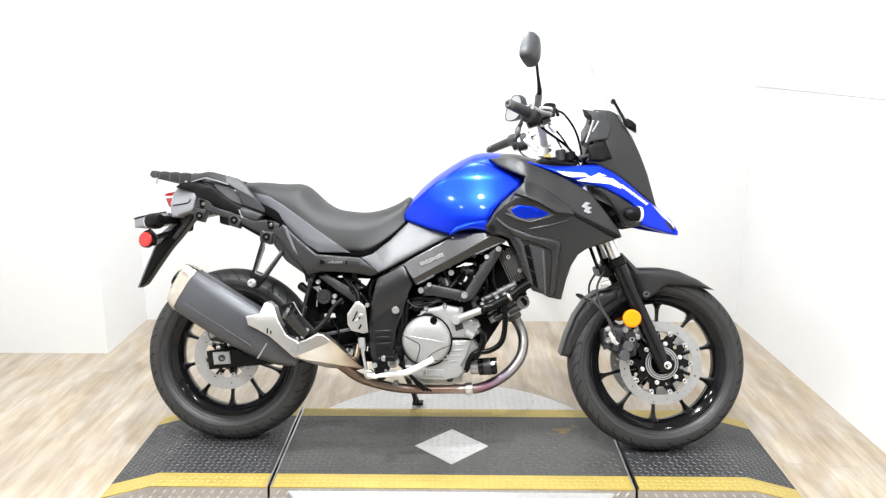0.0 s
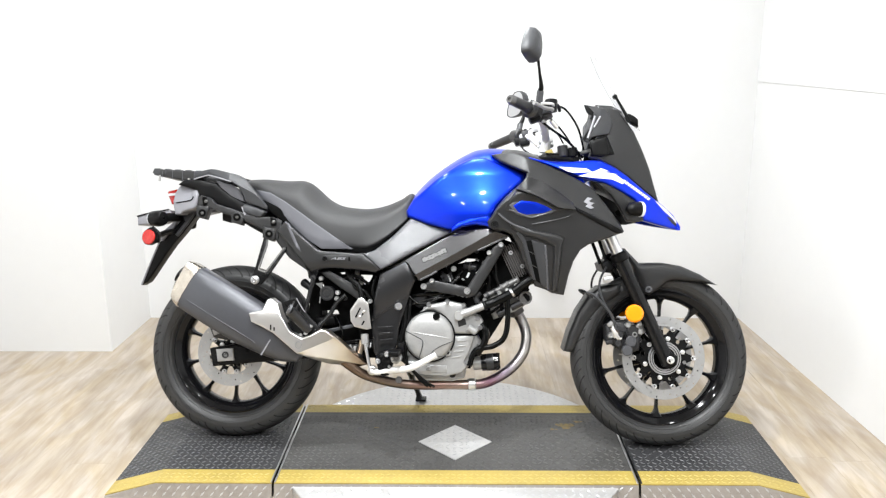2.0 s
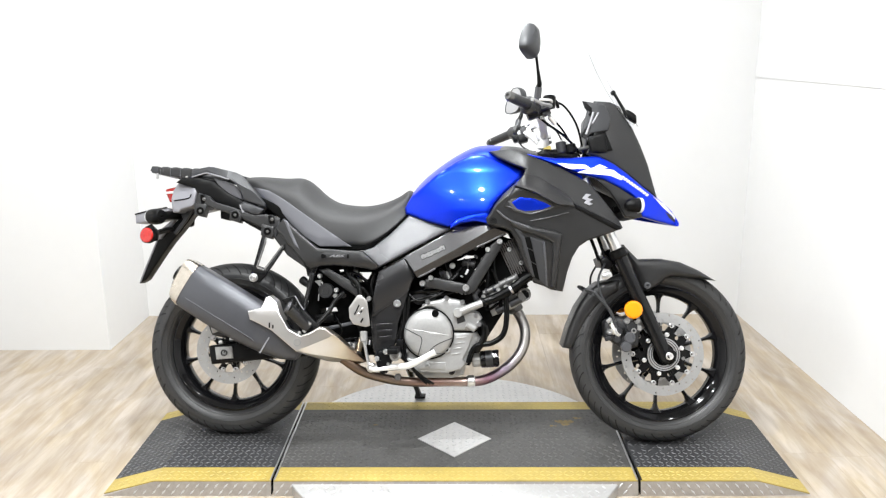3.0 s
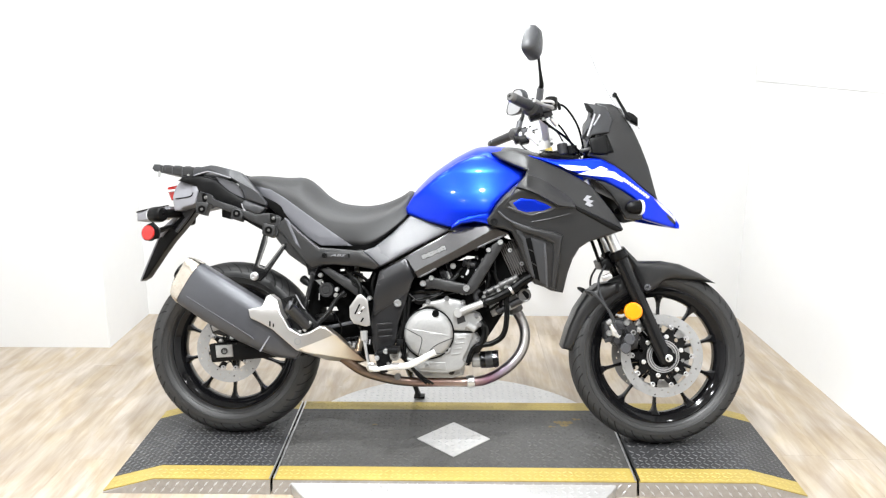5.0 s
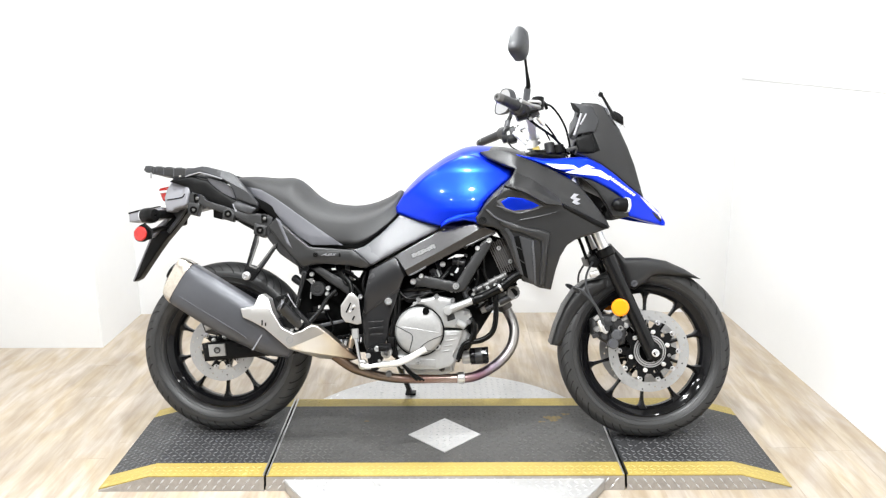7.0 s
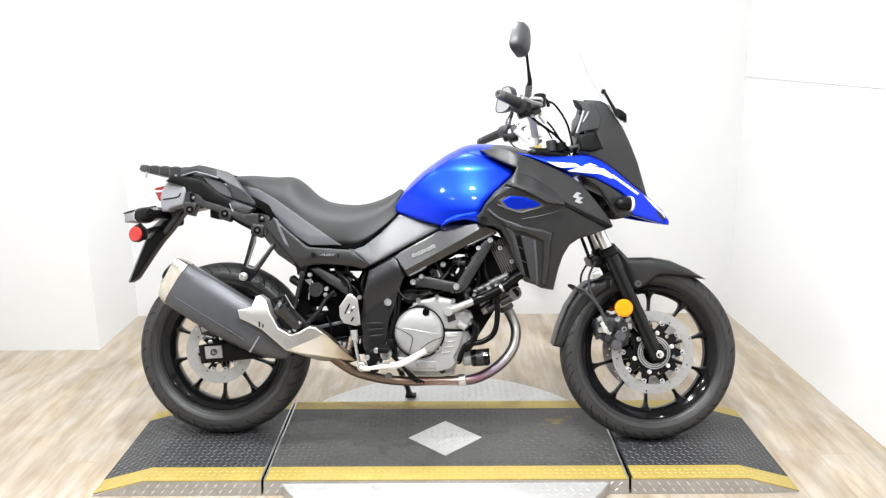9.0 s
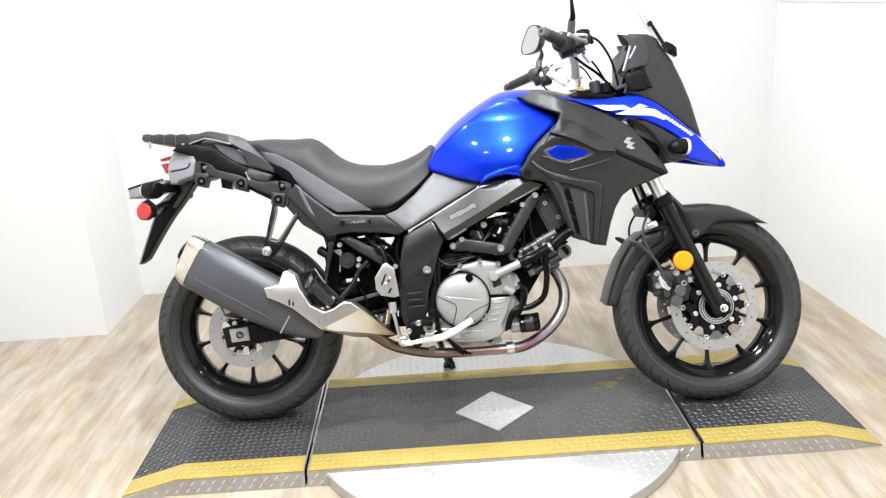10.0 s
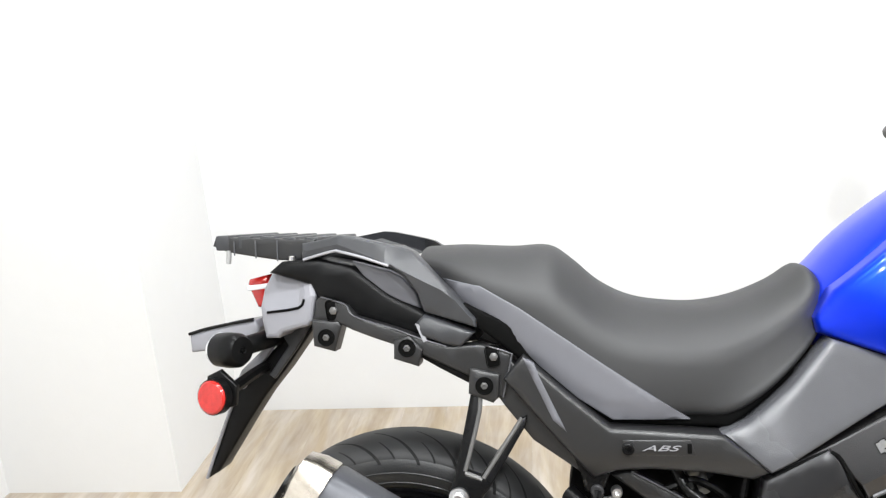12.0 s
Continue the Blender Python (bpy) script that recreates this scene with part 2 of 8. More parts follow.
PIPE_STEEL = banded_steel("heat_tinted_steel", 0.45, 1.12, ((0.08, (0.16, 0.11, 0.08)), (0.3, (0.20, 0.155, 0.125)), (0.5, (0.28, 0.18, 0.155)), (0.66, (0.34, 0.26, 0.23)), (0.8, (0.27, 0.15, 0.20)), (0.92, (0.29, 0.25, 0.30)), (1.0, (0.40, 0.385, 0.37))))
DECAL_GREY = material("worn_grey_decal", (0.125, 0.125, 0.125), 0.4, 0.2, var=0.3, scale=160, fine=0.2)
WHITE_DECAL = material("white_decal", (0.8, 0.8, 0.82), 0.35, var=0.03)
RED_LENS = material("red_lens", (0.36, 0.012, 0.009), 0.18, coat=0.4, var=0.45, scale=110, fine=0.3)
AMBER_LENS = material("amber_lens", (0.95, 0.30, 0.005), 0.2, coat=0.6, var=0.06, scale=60)
CLEAR_LENS = material("clear_lens", (0.85, 0.87, 0.9), 0.12, coat=0.5, var=0.05)
GLASS = material("clear_screen", (0.98, 0.985, 1.0), 0.03, var=0.0, fine=0.0, alpha_glass=1.0, rough_var=0.0, ior=1.12)
MIRROR = material("mirror_glass", (0.60, 0.60, 0.61), 0.03, 1.0, var=0.0, fine=0.0, rough_var=0.01)
YELLOW_TAGM = material("yellow_sticker", (0.55, 0.43, 0.10), 0.5)
LED = bpy.data.materials.new("lit_diffuser")
LED.use_nodes = True
LED.node_tree.nodes["Principled BSDF"].inputs["Emission Color"].default_value = (1.0, 0.985, 0.96, 1)
LED.node_tree.nodes["Principled BSDF"].inputs["Emission Strength"].default_value = 25.0


# ---- building helpers ----
def part(name, bm, mat, parent=None, label="", smooth=True, angle=35):
    """Link a bmesh as one mesh object, under a thing or a part."""
    bmesh.ops.recalc_face_normals(bm, faces=bm.faces)
    me = bpy.data.meshes.new(name)
    for f in bm.faces:
        f.smooth = smooth
    if smooth:
        for e in bm.edges:
            if len(e.link_faces) == 2 and e.calc_face_angle(0) > radians(angle):
                e.smooth = False
    bm.to_mesh(me)
    bm.free()
    me.materials.append(mat)
    ob = new(name, me)
    if parent:
        if parent.parent and parent.parent.parent:
            parent = parent.parent
        ob.parent = parent
    if label:
        tagged(ob, label)
    return ob


def box(lo, hi, bevel=0.0, seg=2, bm=None):
    own = bm is None
    bm = bm or bmesh.new()
    (x0, y0, z0), (x1, y1, z1) = lo, hi
    v = [bm.verts.new(p) for p in ((x0, y0, z0), (x1, y0, z0), (x1, y1, z0), (x0, y1, z0), (x0, y0, z1), (x1, y0, z1), (x1, y1, z1), (x0, y1, z1))]
    for f in ((0, 3, 2, 1), (4, 5, 6, 7), (0, 1, 5, 4), (1, 2, 6, 5), (2, 3, 7, 6), (3, 0, 4, 7)):
        bm.faces.new([v[i] for i in f])
    if bevel and own:
        bmesh.ops.bevel(bm, geom=bm.edges[:], offset=bevel, segments=seg, affect="EDGES", profile=0.6)
    return bm


def prism(poly, z0, z1, bevel=0.0):
    """A plan outline raised from z0 to z1."""
    bm = bmesh.new()
    lo = [bm.verts.new((x, y, z0)) for x, y in poly]
    hi = [bm.verts.new((x, y, z1)) for x, y in poly]
    bm.faces.new(lo[::-1])
    top = bm.faces.new(hi)
    n = len(poly)
    for i in range(n):
        bm.faces.new((lo[i], lo[(i + 1) % n], hi[(i + 1) % n], hi[i]))
    if bevel:
        bmesh.ops.bevel(bm, geom=list(top.edges), offset=bevel, segments=2, affect="EDGES")
    return bm


def lathe(profile, origin, axis, n=48, bm=None, closed=False):
    """Turn (along, radius) points about an axis."""
    bm = bm or bmesh.new()
    axis = Vector(axis).normalized()
    q = axis.to_track_quat("Z", "Y").to_matrix()
    o = Vector(origin)
    rings = []
    for a, r in profile:
        if r < 1e-6:
            rings.append([bm.verts.new(o + q @ Vector((0, 0, a)))])
        else:
            rings.append([bm.verts.new(o + q @ Vector((r * math.cos(2 * math.pi * i / n), r * math.sin(2 * math.pi * i / n), a))) for i in range(n)])
    pairs = list(zip(rings, rings[1:])) + ([(rings[-1], rings[0])] if closed else [])
    for a, b in pairs:
        for i in range(n):
            j = (i + 1) % n
            if len(a) == 1 and len(b) == 1:
                continue
            if len(a) == 1:
                bm.faces.new((a[0], b[i], b[j]))
            elif len(b) == 1:
                bm.faces.new((a[i], b[0], a[j]))
            else:
                bm.faces.new((a[i], b[i], b[j], a[j]))
    return bm


def spline(points, per=6, loop=False):
    """Catmull-Rom through points of any dimension."""
    p = [np.array(a, float) for a in points]
    n = len(p)
    out = []
    for i in range(n if loop else n - 1):
        a, b, c, d = (p[(i + k) % n] if loop else p[min(max(i + k, 0), n - 1)] for k in (-1, 0, 1, 2))
        for s in range(per):
            t = s / per
            out.append(0.5 * (2 * b + (c - a) * t + (2 * a - 5 * b + 4 * c - d) * t * t + (3 * b - a - 3 * c + d) * t**3))
    if not loop:
        out.append(p[-1])
    return out


def tube(points, radius, n=12, per=6, bm=None, squash=1.0):
    """A round bar or hose along a smooth line; radius may be a list, one for each point."""
    bm = bm or bmesh.new()
    radii = radius if isinstance(radius, (list, tuple)) else [radius] * len(points)
    line = spline([(*p, r) for p, r in zip(points, radii)], per)
    rings, side = [], None
    for i, row in enumerate(line):
        here = Vector(row[:3])
        ahead = Vector(line[min(i + 1, len(line) - 1)][:3]) - Vector(line[max(i - 1, 0)][:3])
        ahead.normalize()
        if side is None:
            side = ahead.cross(Vector((0, 0, 1)) if abs(ahead.z) < 0.9 else Vector((1, 0, 0))).normalized()
        side = (side - ahead * side.dot(ahead)).normalized()
        up = ahead.cross(side)
        rings.append([bm.verts.new(here + float(row[3]) * (math.cos(2 * math.pi * k / n) * side + squash * math.sin(2 * math.pi * k / n) * up)) for k in range(n)])
    for a, b in zip(rings, rings[1:]):
        for k in range(n):
            bm.faces.new((a[k], a[(k + 1) % n], b[(k + 1) % n], b[k]))
    bm.faces.new(rings[0])
    bm.faces.new(rings[-1][::-1])
    return bm


def P(x, l, h):
    """A place on the motorcycle: ahead of the rear axle, out to its right, above the ground."""
    return Vector((x, -l, h))


def inside(px, py, poly):
    x, y = poly[:, 0], poly[:, 1]
    x2, y2 = np.roll(x, -1), np.roll(y, -1)
    hit = ((y[None] > py[:, None]) != (y2[None] > py[:, None])) & (px[:, None] < (x2 - x)[None] * (py[:, None] - y[None]) / np.where(y2 == y, 1e-9, y2 - y)[None] + x[None])
    return hit.sum(1) % 2 == 1


def edge_distance(px, py, poly):
    a, b = poly, np.roll(poly, -1, 0)
    d = b - a
    q = np.stack([px, py], -1)[:, None] - a[None]
    t = np.clip((q * d[None]).sum(-1) / np.maximum((d * d).sum(-1), 1e-12)[None], 0, 1)
    return np.sqrt(((q - t[..., None] * d[None]) ** 2).sum(-1)).min(1)


def inset(loop, amount):
    """Corners of an outline drawn in by an amount, less where it is narrow."""
    p = np.array(loop, float)
    area = 0.5 * np.sum(p[:, 0] * np.roll(p[:, 1], -1) - np.roll(p[:, 0], -1) * p[:, 1])
    turn = 1.0 if area > 0 else -1.0
    e1, e2 = p - np.roll(p, 1, 0), np.roll(p, -1, 0) - p
    n1 = turn * np.stack([-e1[:, 1], e1[:, 0]], -1) / np.maximum(np.hypot(*e1.T), 1e-9)[:, None]
    n2 = turn * np.stack([-e2[:, 1], e2[:, 0]], -1) / np.maximum(np.hypot(*e2.T), 1e-9)[:, None]
    m = (n1 + n2) / np.maximum(1 + (n1 * n2).sum(1), 0.35)[:, None]
    size = np.full(len(p), float(amount))
    for _ in range(9):
        q = p + m * size[:, None]
        d = edge_distance(q[:, 0], q[:, 1], p)
        bad = ~inside(q[:, 0], q[:, 1], p) | (d < 0.8 * size)
        if not bad.any():
            break
        size[bad] *= 0.72
    return p + m * size[:, None]


def panel(outline, out, thick=0.012, edge=0.008, step=0.018, soft=False, holes=(), flip=False, bm=None, creases=()):
    """A moulded panel in the motorcycle's side plane: its outline (ahead, up), the distance out from the middle as a number or a function, rolled edges."""
    from mathutils.geometry import delaunay_2d_cdt
    bm = bm or bmesh.new()
    far = out if callable(out) else (lambda x, h: out + 0 * x)
    sign = -1 if flip else 1
    corners = np.array(spline(outline, 4, True) if soft else outline, float)
    inner = inset(corners, edge) if edge else corners

    def divide(pts, like):
        ring = []
        for a, b, c, d in zip(pts, np.roll(pts, -1, 0), like, np.roll(like, -1, 0)):
            m = max(1, int(np.hypot(*(d - c)) / step))
            ring += [a + (b - a) * i / m for i in range(m)]
        return np.array(ring)

    levels = (0.0, 0.12, 0.45, 1.0) if edge else (1.0,)
    rims = [divide(corners + (inner - corners) * f, corners) for f in levels]
    rings = [rims[-1]] + [divide(np.array(h, float), np.array(h, float)) for h in holes]
    poly = rings[0]
    lo, hi = poly.min(0), poly.max(0)
    gx, gy = np.meshgrid(np.arange(lo[0] + step / 2, hi[0], step), np.arange(lo[1] + step / 2, hi[1], step))
    gx, gy = gx.ravel(), gy.ravel()
    keep = inside(gx, gy, poly) & (edge_distance(gx, gy, poly) > step * 0.45)
    for ring in rings[1:]:
        keep &= ~inside(gx, gy, ring) & (edge_distance(gx, gy, ring) > step * 0.45)
    coords, edges = [], []
    for ring in rings:
        s = len(coords)
        coords += [Vector(p) for p in ring]
        edges += [(s + i, s + (i + 1) % len(ring)) for i in range(len(ring))]
    for line in creases:
        pts = np.array(line, float)
        run = [pts[0]]
        for a, b in zip(pts, pts[1:]):
            m = max(1, int(np.hypot(*(b - a)) / step))
            run += [a + (b - a) * (i + 1) / m for i in range(m)]
        run = np.array(run)
        run = run[inside(run[:, 0], run[:, 1], poly) & (edge_distance(run[:, 0], run[:, 1], poly) > step * 0.12)]
        if len(run) < 2:
            continue
        span = np.concatenate([run, run[-2:0:-1]]) if len(run) > 2 else run
        keep &= edge_distance(gx, gy, span) > step * 0.45
        s = len(coords)
        coords += [Vector(p) for p in run]
        edges += [(s + i, s + i + 1) for i in range(len(run) - 1)]
    coords += [Vector((x, y)) for x, y in zip(gx[keep], gy[keep])]
    vs, es, fs, ov, *_ = delaunay_2d_cdt(coords, edges, [], 0, 1e-7)
    va = np.array([tuple(v) for v in vs])
    cen = np.array([va[list(f)].mean(0) for f in fs])
    good = inside(cen[:, 0], cen[:, 1], poly)
    for ring in rings[1:]:
        good &= ~inside(cen[:, 0], cen[:, 1], ring)
    at = lambda x, h, drop: bm.verts.new(P(x, sign * (float(far(x, h)) - drop), h))
    front = [at(x, h, 0.0) for x, h in va]
    back = [at(x, h, thick) for x, h in va]
    count = {}
    for f, ok in zip(fs, good):
        if not ok:
            continue
        bm.faces.new([front[i] for i in f])
        bm.faces.new([back[i] for i in reversed(f)])
        for a, b in zip(f, list(f[1:]) + [f[0]]):
            count[(a, b)] = 1
    place = {}
    for i, src in enumerate(ov):
        for j in src:
            place[j] = i
    n = len(poly)
    outer = {place.get(i, -1) for i in range(n)}
    for a, b in list(count):
        if (b, a) not in count and not (edge and a in outer and b in outer):
            bm.faces.new((front[a], back[a], back[b], front[b]))
    if edge:
        prev_f, prev_b = [front[place[i]] for i in range(n)], [back[place[i]] for i in range(n)]
        for f, rim in zip(levels[-2::-1], rims[-2::-1]):
            drop = min(edge, thick * 0.8) * (1 - math.sqrt(1 - (1 - f) ** 2))
            now = [at(x, h, drop) for x, h in rim]
            for i in range(n):
                j = (i + 1) % n
                if prev_f[i] is not prev_f[j]:
                    bm.faces.new((prev_f[i], now[i], now[j], prev_f[j]))
                else:
                    bm.faces.new((prev_f[i], now[i], now[j]))
            prev_f = now
        now = [at(x, h, thick) for x, h in rims[0]]
        for i in range(n):
            j = (i + 1) % n
            bm.faces.new((prev_f[i], now[i], now[j], prev_f[j]))
            if prev_b[i] is not prev_b[j]:
                bm.faces.new((now[i], prev_b[i], prev_b[j], now[j]))
            else:
                bm.faces.new((now[i], prev_b[i], now[j]))
    loose = [v for v in bm.verts if not v.link_faces]
    bmesh.ops.delete(bm, geom=loose, context="VERTS")
    return bm


def loft(stations, n=28, per=5, power=0.7, bm=None, low=None):
    """A symmetric body through stations (ahead, low, high, half width low, half width middle, half width high)."""
    bm = bm or bmesh.new()
    rings = []
    for x, lo, hi, wl, wm, wh in spline(stations, per):
        ring = []
        for k in range(n):
            a = 2 * math.pi * k / n
            c, s = math.cos(a), math.sin(a)
            e = low if low and s < 0 else power
            t = math.copysign(abs(s) ** e, s)
            w = wm + (wh - wm) * max(t, 0) ** 2 + (wl - wm) * max(-t, 0) ** 2
            ring.append(bm.verts.new(P(x, w * math.copysign(abs(c) ** e, c), (lo + hi) / 2 + (hi - lo) / 2 * t)))
        rings.append(ring)
    for a, b in zip(rings, rings[1:]):
        for k in range(n):
            bm.faces.new((a[k], a[(k + 1) % n], b[(k + 1) % n], b[k]))
    bm.faces.new(rings[0])
    bm.faces.new(rings[-1][::-1])
    return bm


def bolt(place, parent, r=0.008, mat=None, out=0.006, axis=(0, -1, 0)):
    """A round-headed bolt with a hex socket."""
    bm = lathe([(-0.004, 0), (-0.004, r), (out * 0.6, r), (out, r * 0.8), (out, r * 0.45)], P(*place), axis, 20)
    lathe([(out, r * 0.45), (out * 0.3, r * 0.42), (out * 0.3, 0)], P(*place), axis, 6, bm)
    return part("bolt", bm, mat or CHROME, parent)


# ---- room ----
BACK, RIGHT_BACK, RIGHT_FRONT, LEFT, STEP_Y, STEP_X, REAR = 1.54, 1.555, 1.80, -2.28, 1.015, -1.705, -5.2
SUB = -0.012


def room():
    bm = prism([(LEFT - 0.3, REAR - 0.3), (RIGHT_FRONT + 0.4, REAR - 0.3), (RIGHT_FRONT + 0.4, BACK + 0.3), (LEFT - 0.3, BACK + 0.3)], -0.15, SUB)
    floor = tagged(part("floor", bm, SEAM, smooth=False), "pale oak strip floor laid in long planks", "floor", kind="structure")
    w = lambda name, poly, mat=WALL, label="smooth white painted wall": tagged(part(name, prism(poly, 0 + SUB, CEIL), mat, smooth=False), label, "wall", kind="structure")
    w("wall_back", [(STEP_X, BACK), (RIGHT_BACK, BACK), (RIGHT_BACK, BACK + 0.15), (STEP_X, BACK + 0.15)])
    w("wall_pillar", [(LEFT - 0.15, STEP_Y), (STEP_X, STEP_Y), (STEP_X, BACK + 0.15), (LEFT - 0.15, BACK + 0.15)])
    w("wall_left", [(LEFT - 0.15, REAR), (LEFT, REAR), (LEFT, STEP_Y), (LEFT - 0.15, STEP_Y)])
    w("wall_right", [(RIGHT_FRONT, REAR), (RIGHT_FRONT + 0.2, REAR), (RIGHT_BACK + 0.2, BACK + 0.15), (RIGHT_BACK, BACK + 0.15), (RIGHT_BACK, BACK)])
    # Unseen wall behind the camera, made dark to deepen blacks and reflections.
    w("wall_behind", [(LEFT - 0.15, REAR - 0.15), (RIGHT_FRONT + 0.2, REAR - 0.15), (RIGHT_FRONT + 0.2, REAR), (LEFT - 0.15, REAR)], WALL_DARK, "unseen wall, dark grey to deepen reflections")
    tagged(part("ceiling", prism([(LEFT - 0.15, REAR - 0.15), (RIGHT_FRONT + 0.2, REAR - 0.15), (RIGHT_BACK + 0.25, BACK + 0.15), (LEFT - 0.15, BACK + 0.15)], CEIL, CEIL + 0.12), CEILING, smooth=False), "plain pale grey ceiling", "ceiling", kind="structure")
    # rail along the right wall
    slope = (RIGHT_FRONT - RIGHT_BACK) / (REAR - BACK)
    xr = lambda y: RIGHT_BACK + slope * (y - BACK)
    bm = prism([(xr(-3.0) - 0.005, -3.0), (xr(BACK) - 0.005, BACK - 0.003), (xr(BACK) + 0.01, BACK - 0.003), (xr(-3.0) + 0.01, -3.0)], 1.280, 1.362, 0.0048)
    tagged(part("trim", bm, WALL), "white painted wooden rail on the side wall", "trim", kind="structure")
    for px, py, watts in SPOTS:
        thing = tagged(new("ceiling_light"), "small round white LED downlight, lit", "ceiling light", "ceiling lights")
        thing.location = (px, py, CEIL)
        part("trim_ring", lathe([(0.0, 0.070), (-0.020, 0.070), (-0.026, 0.078), (-0.022, 0.095), (0.0, 0.100)], (0, 0, 0), (0, 0, 1), 32, closed=True), CEILING, thing)
        part("diffuser", lathe([(-0.006, 0), (-0.006, 0.070), (-0.012, 0.066), (-0.014, 0)], (0, 0, 0), (0, 0, 1), 32), LED, thing)
    return floor


FLOOR = room()


# ---- turntable and ramp ----
CX, CY, DISC_R = 0.0, -0.037, 0.615
FRONT, REAR_EDGE, FLAT, END, GAP_L, GAP_R = -0.33, 0.285, 1.0, 1.172, -0.605, 0.61
BAND = 0.088


def deck_z(x):
    """The deck's height along the ramp: level in the middle, falling at both ends."""
    return DECK if abs(x) <= FLAT else 0.004 + (DECK - 0.004) * (END - abs(x)) / (END - FLAT)


def lozenges(cells, length, width, height, slope_of, bm=None):
    """Raised lens-shaped bars; cells are (x, y, angle)."""
    verts, faces = [], []
    for x, y, a in cells:
        c, s = math.cos(a), math.sin(a)
        k = len(verts)
        for u, v, w in ((-1, 0, 0), (0, -1, 0), (1, 0, 0), (0, 1, 0), (-0.5, 0, 1), (0.5, 0, 1)):
            qx, qy = x + c * u * length / 2 - s * v * width / 2, y + s * u * length / 2 + c * v * width / 2
            verts.append((qx, qy, slope_of(qx) + w * height - (0.0006 if not w else 0)))
        faces += [(k, k + 1, k + 4), (k + 1, k + 5, k + 4), (k + 1, k + 2, k + 5), (k + 2, k + 3, k + 5), (k + 3, k + 4, k + 5), (k + 3, k, k + 4)]
    me = bpy.data.meshes.new("tread")
    me.from_pydata(verts, [], faces)
    return me


def tread_cells(x0, x1, y0, y1, pitch_x, pitch_y, seed, angles=(0.62, -0.62), ok=lambda x, y: True):
    rnd = random.Random(seed)
    cells, row, y = [], 0, y0 + pitch_y / 2
    while y < y1 - pitch_y * 0.3:
        col, x = 0, x0 + pitch_x / 2
        while x < x1 - pitch_x * 0.3:
            if ok(x, y):
                cells.append((x, y, angles[(row + col) % 2] + rnd.uniform(-0.04, 0.04)))
            x += pitch_x
            col += 1
        y += pitch_y
        row += 1
    return cells


def strip(x0, x1, y0, y1, lift, thick=0.003, n=1):
    """A sheet that follows the deck's fall."""
    bm = bmesh.new()
    xs = sorted({x0, x1, *[x for x in (-FLAT, FLAT) if x0 < x < x1]})
    top = [[bm.verts.new((x, y, deck_z(x) + lift)) for y in (y0, y1)] for x in xs]
    low = [[bm.verts.new((x, y, deck_z(x) + lift - thick)) for y in (y0, y1)] for x in xs]
    for i in range(len(xs) - 1):
        bm.faces.new((top[i][0], top[i + 1][0], top[i + 1][1], top[i][1]))
        bm.faces.new((low[i][1], low[i + 1][1], low[i + 1][0], low[i][0]))
        for k in (0, 1):
            bm.faces.new((top[i][k], low[i][k], low[i + 1][k], top[i + 1][k]))
    for i in (0, -1):
        bm.faces.new((top[i][0], top[i][1], low[i][1], low[i][0]))
    return bm


def tread_part(name, me, mat, parent, label=""):
    me.materials.append(mat)
    ob = new(name, me)
    ob.parent = parent
    return tagged(ob, label, kind="stuff")


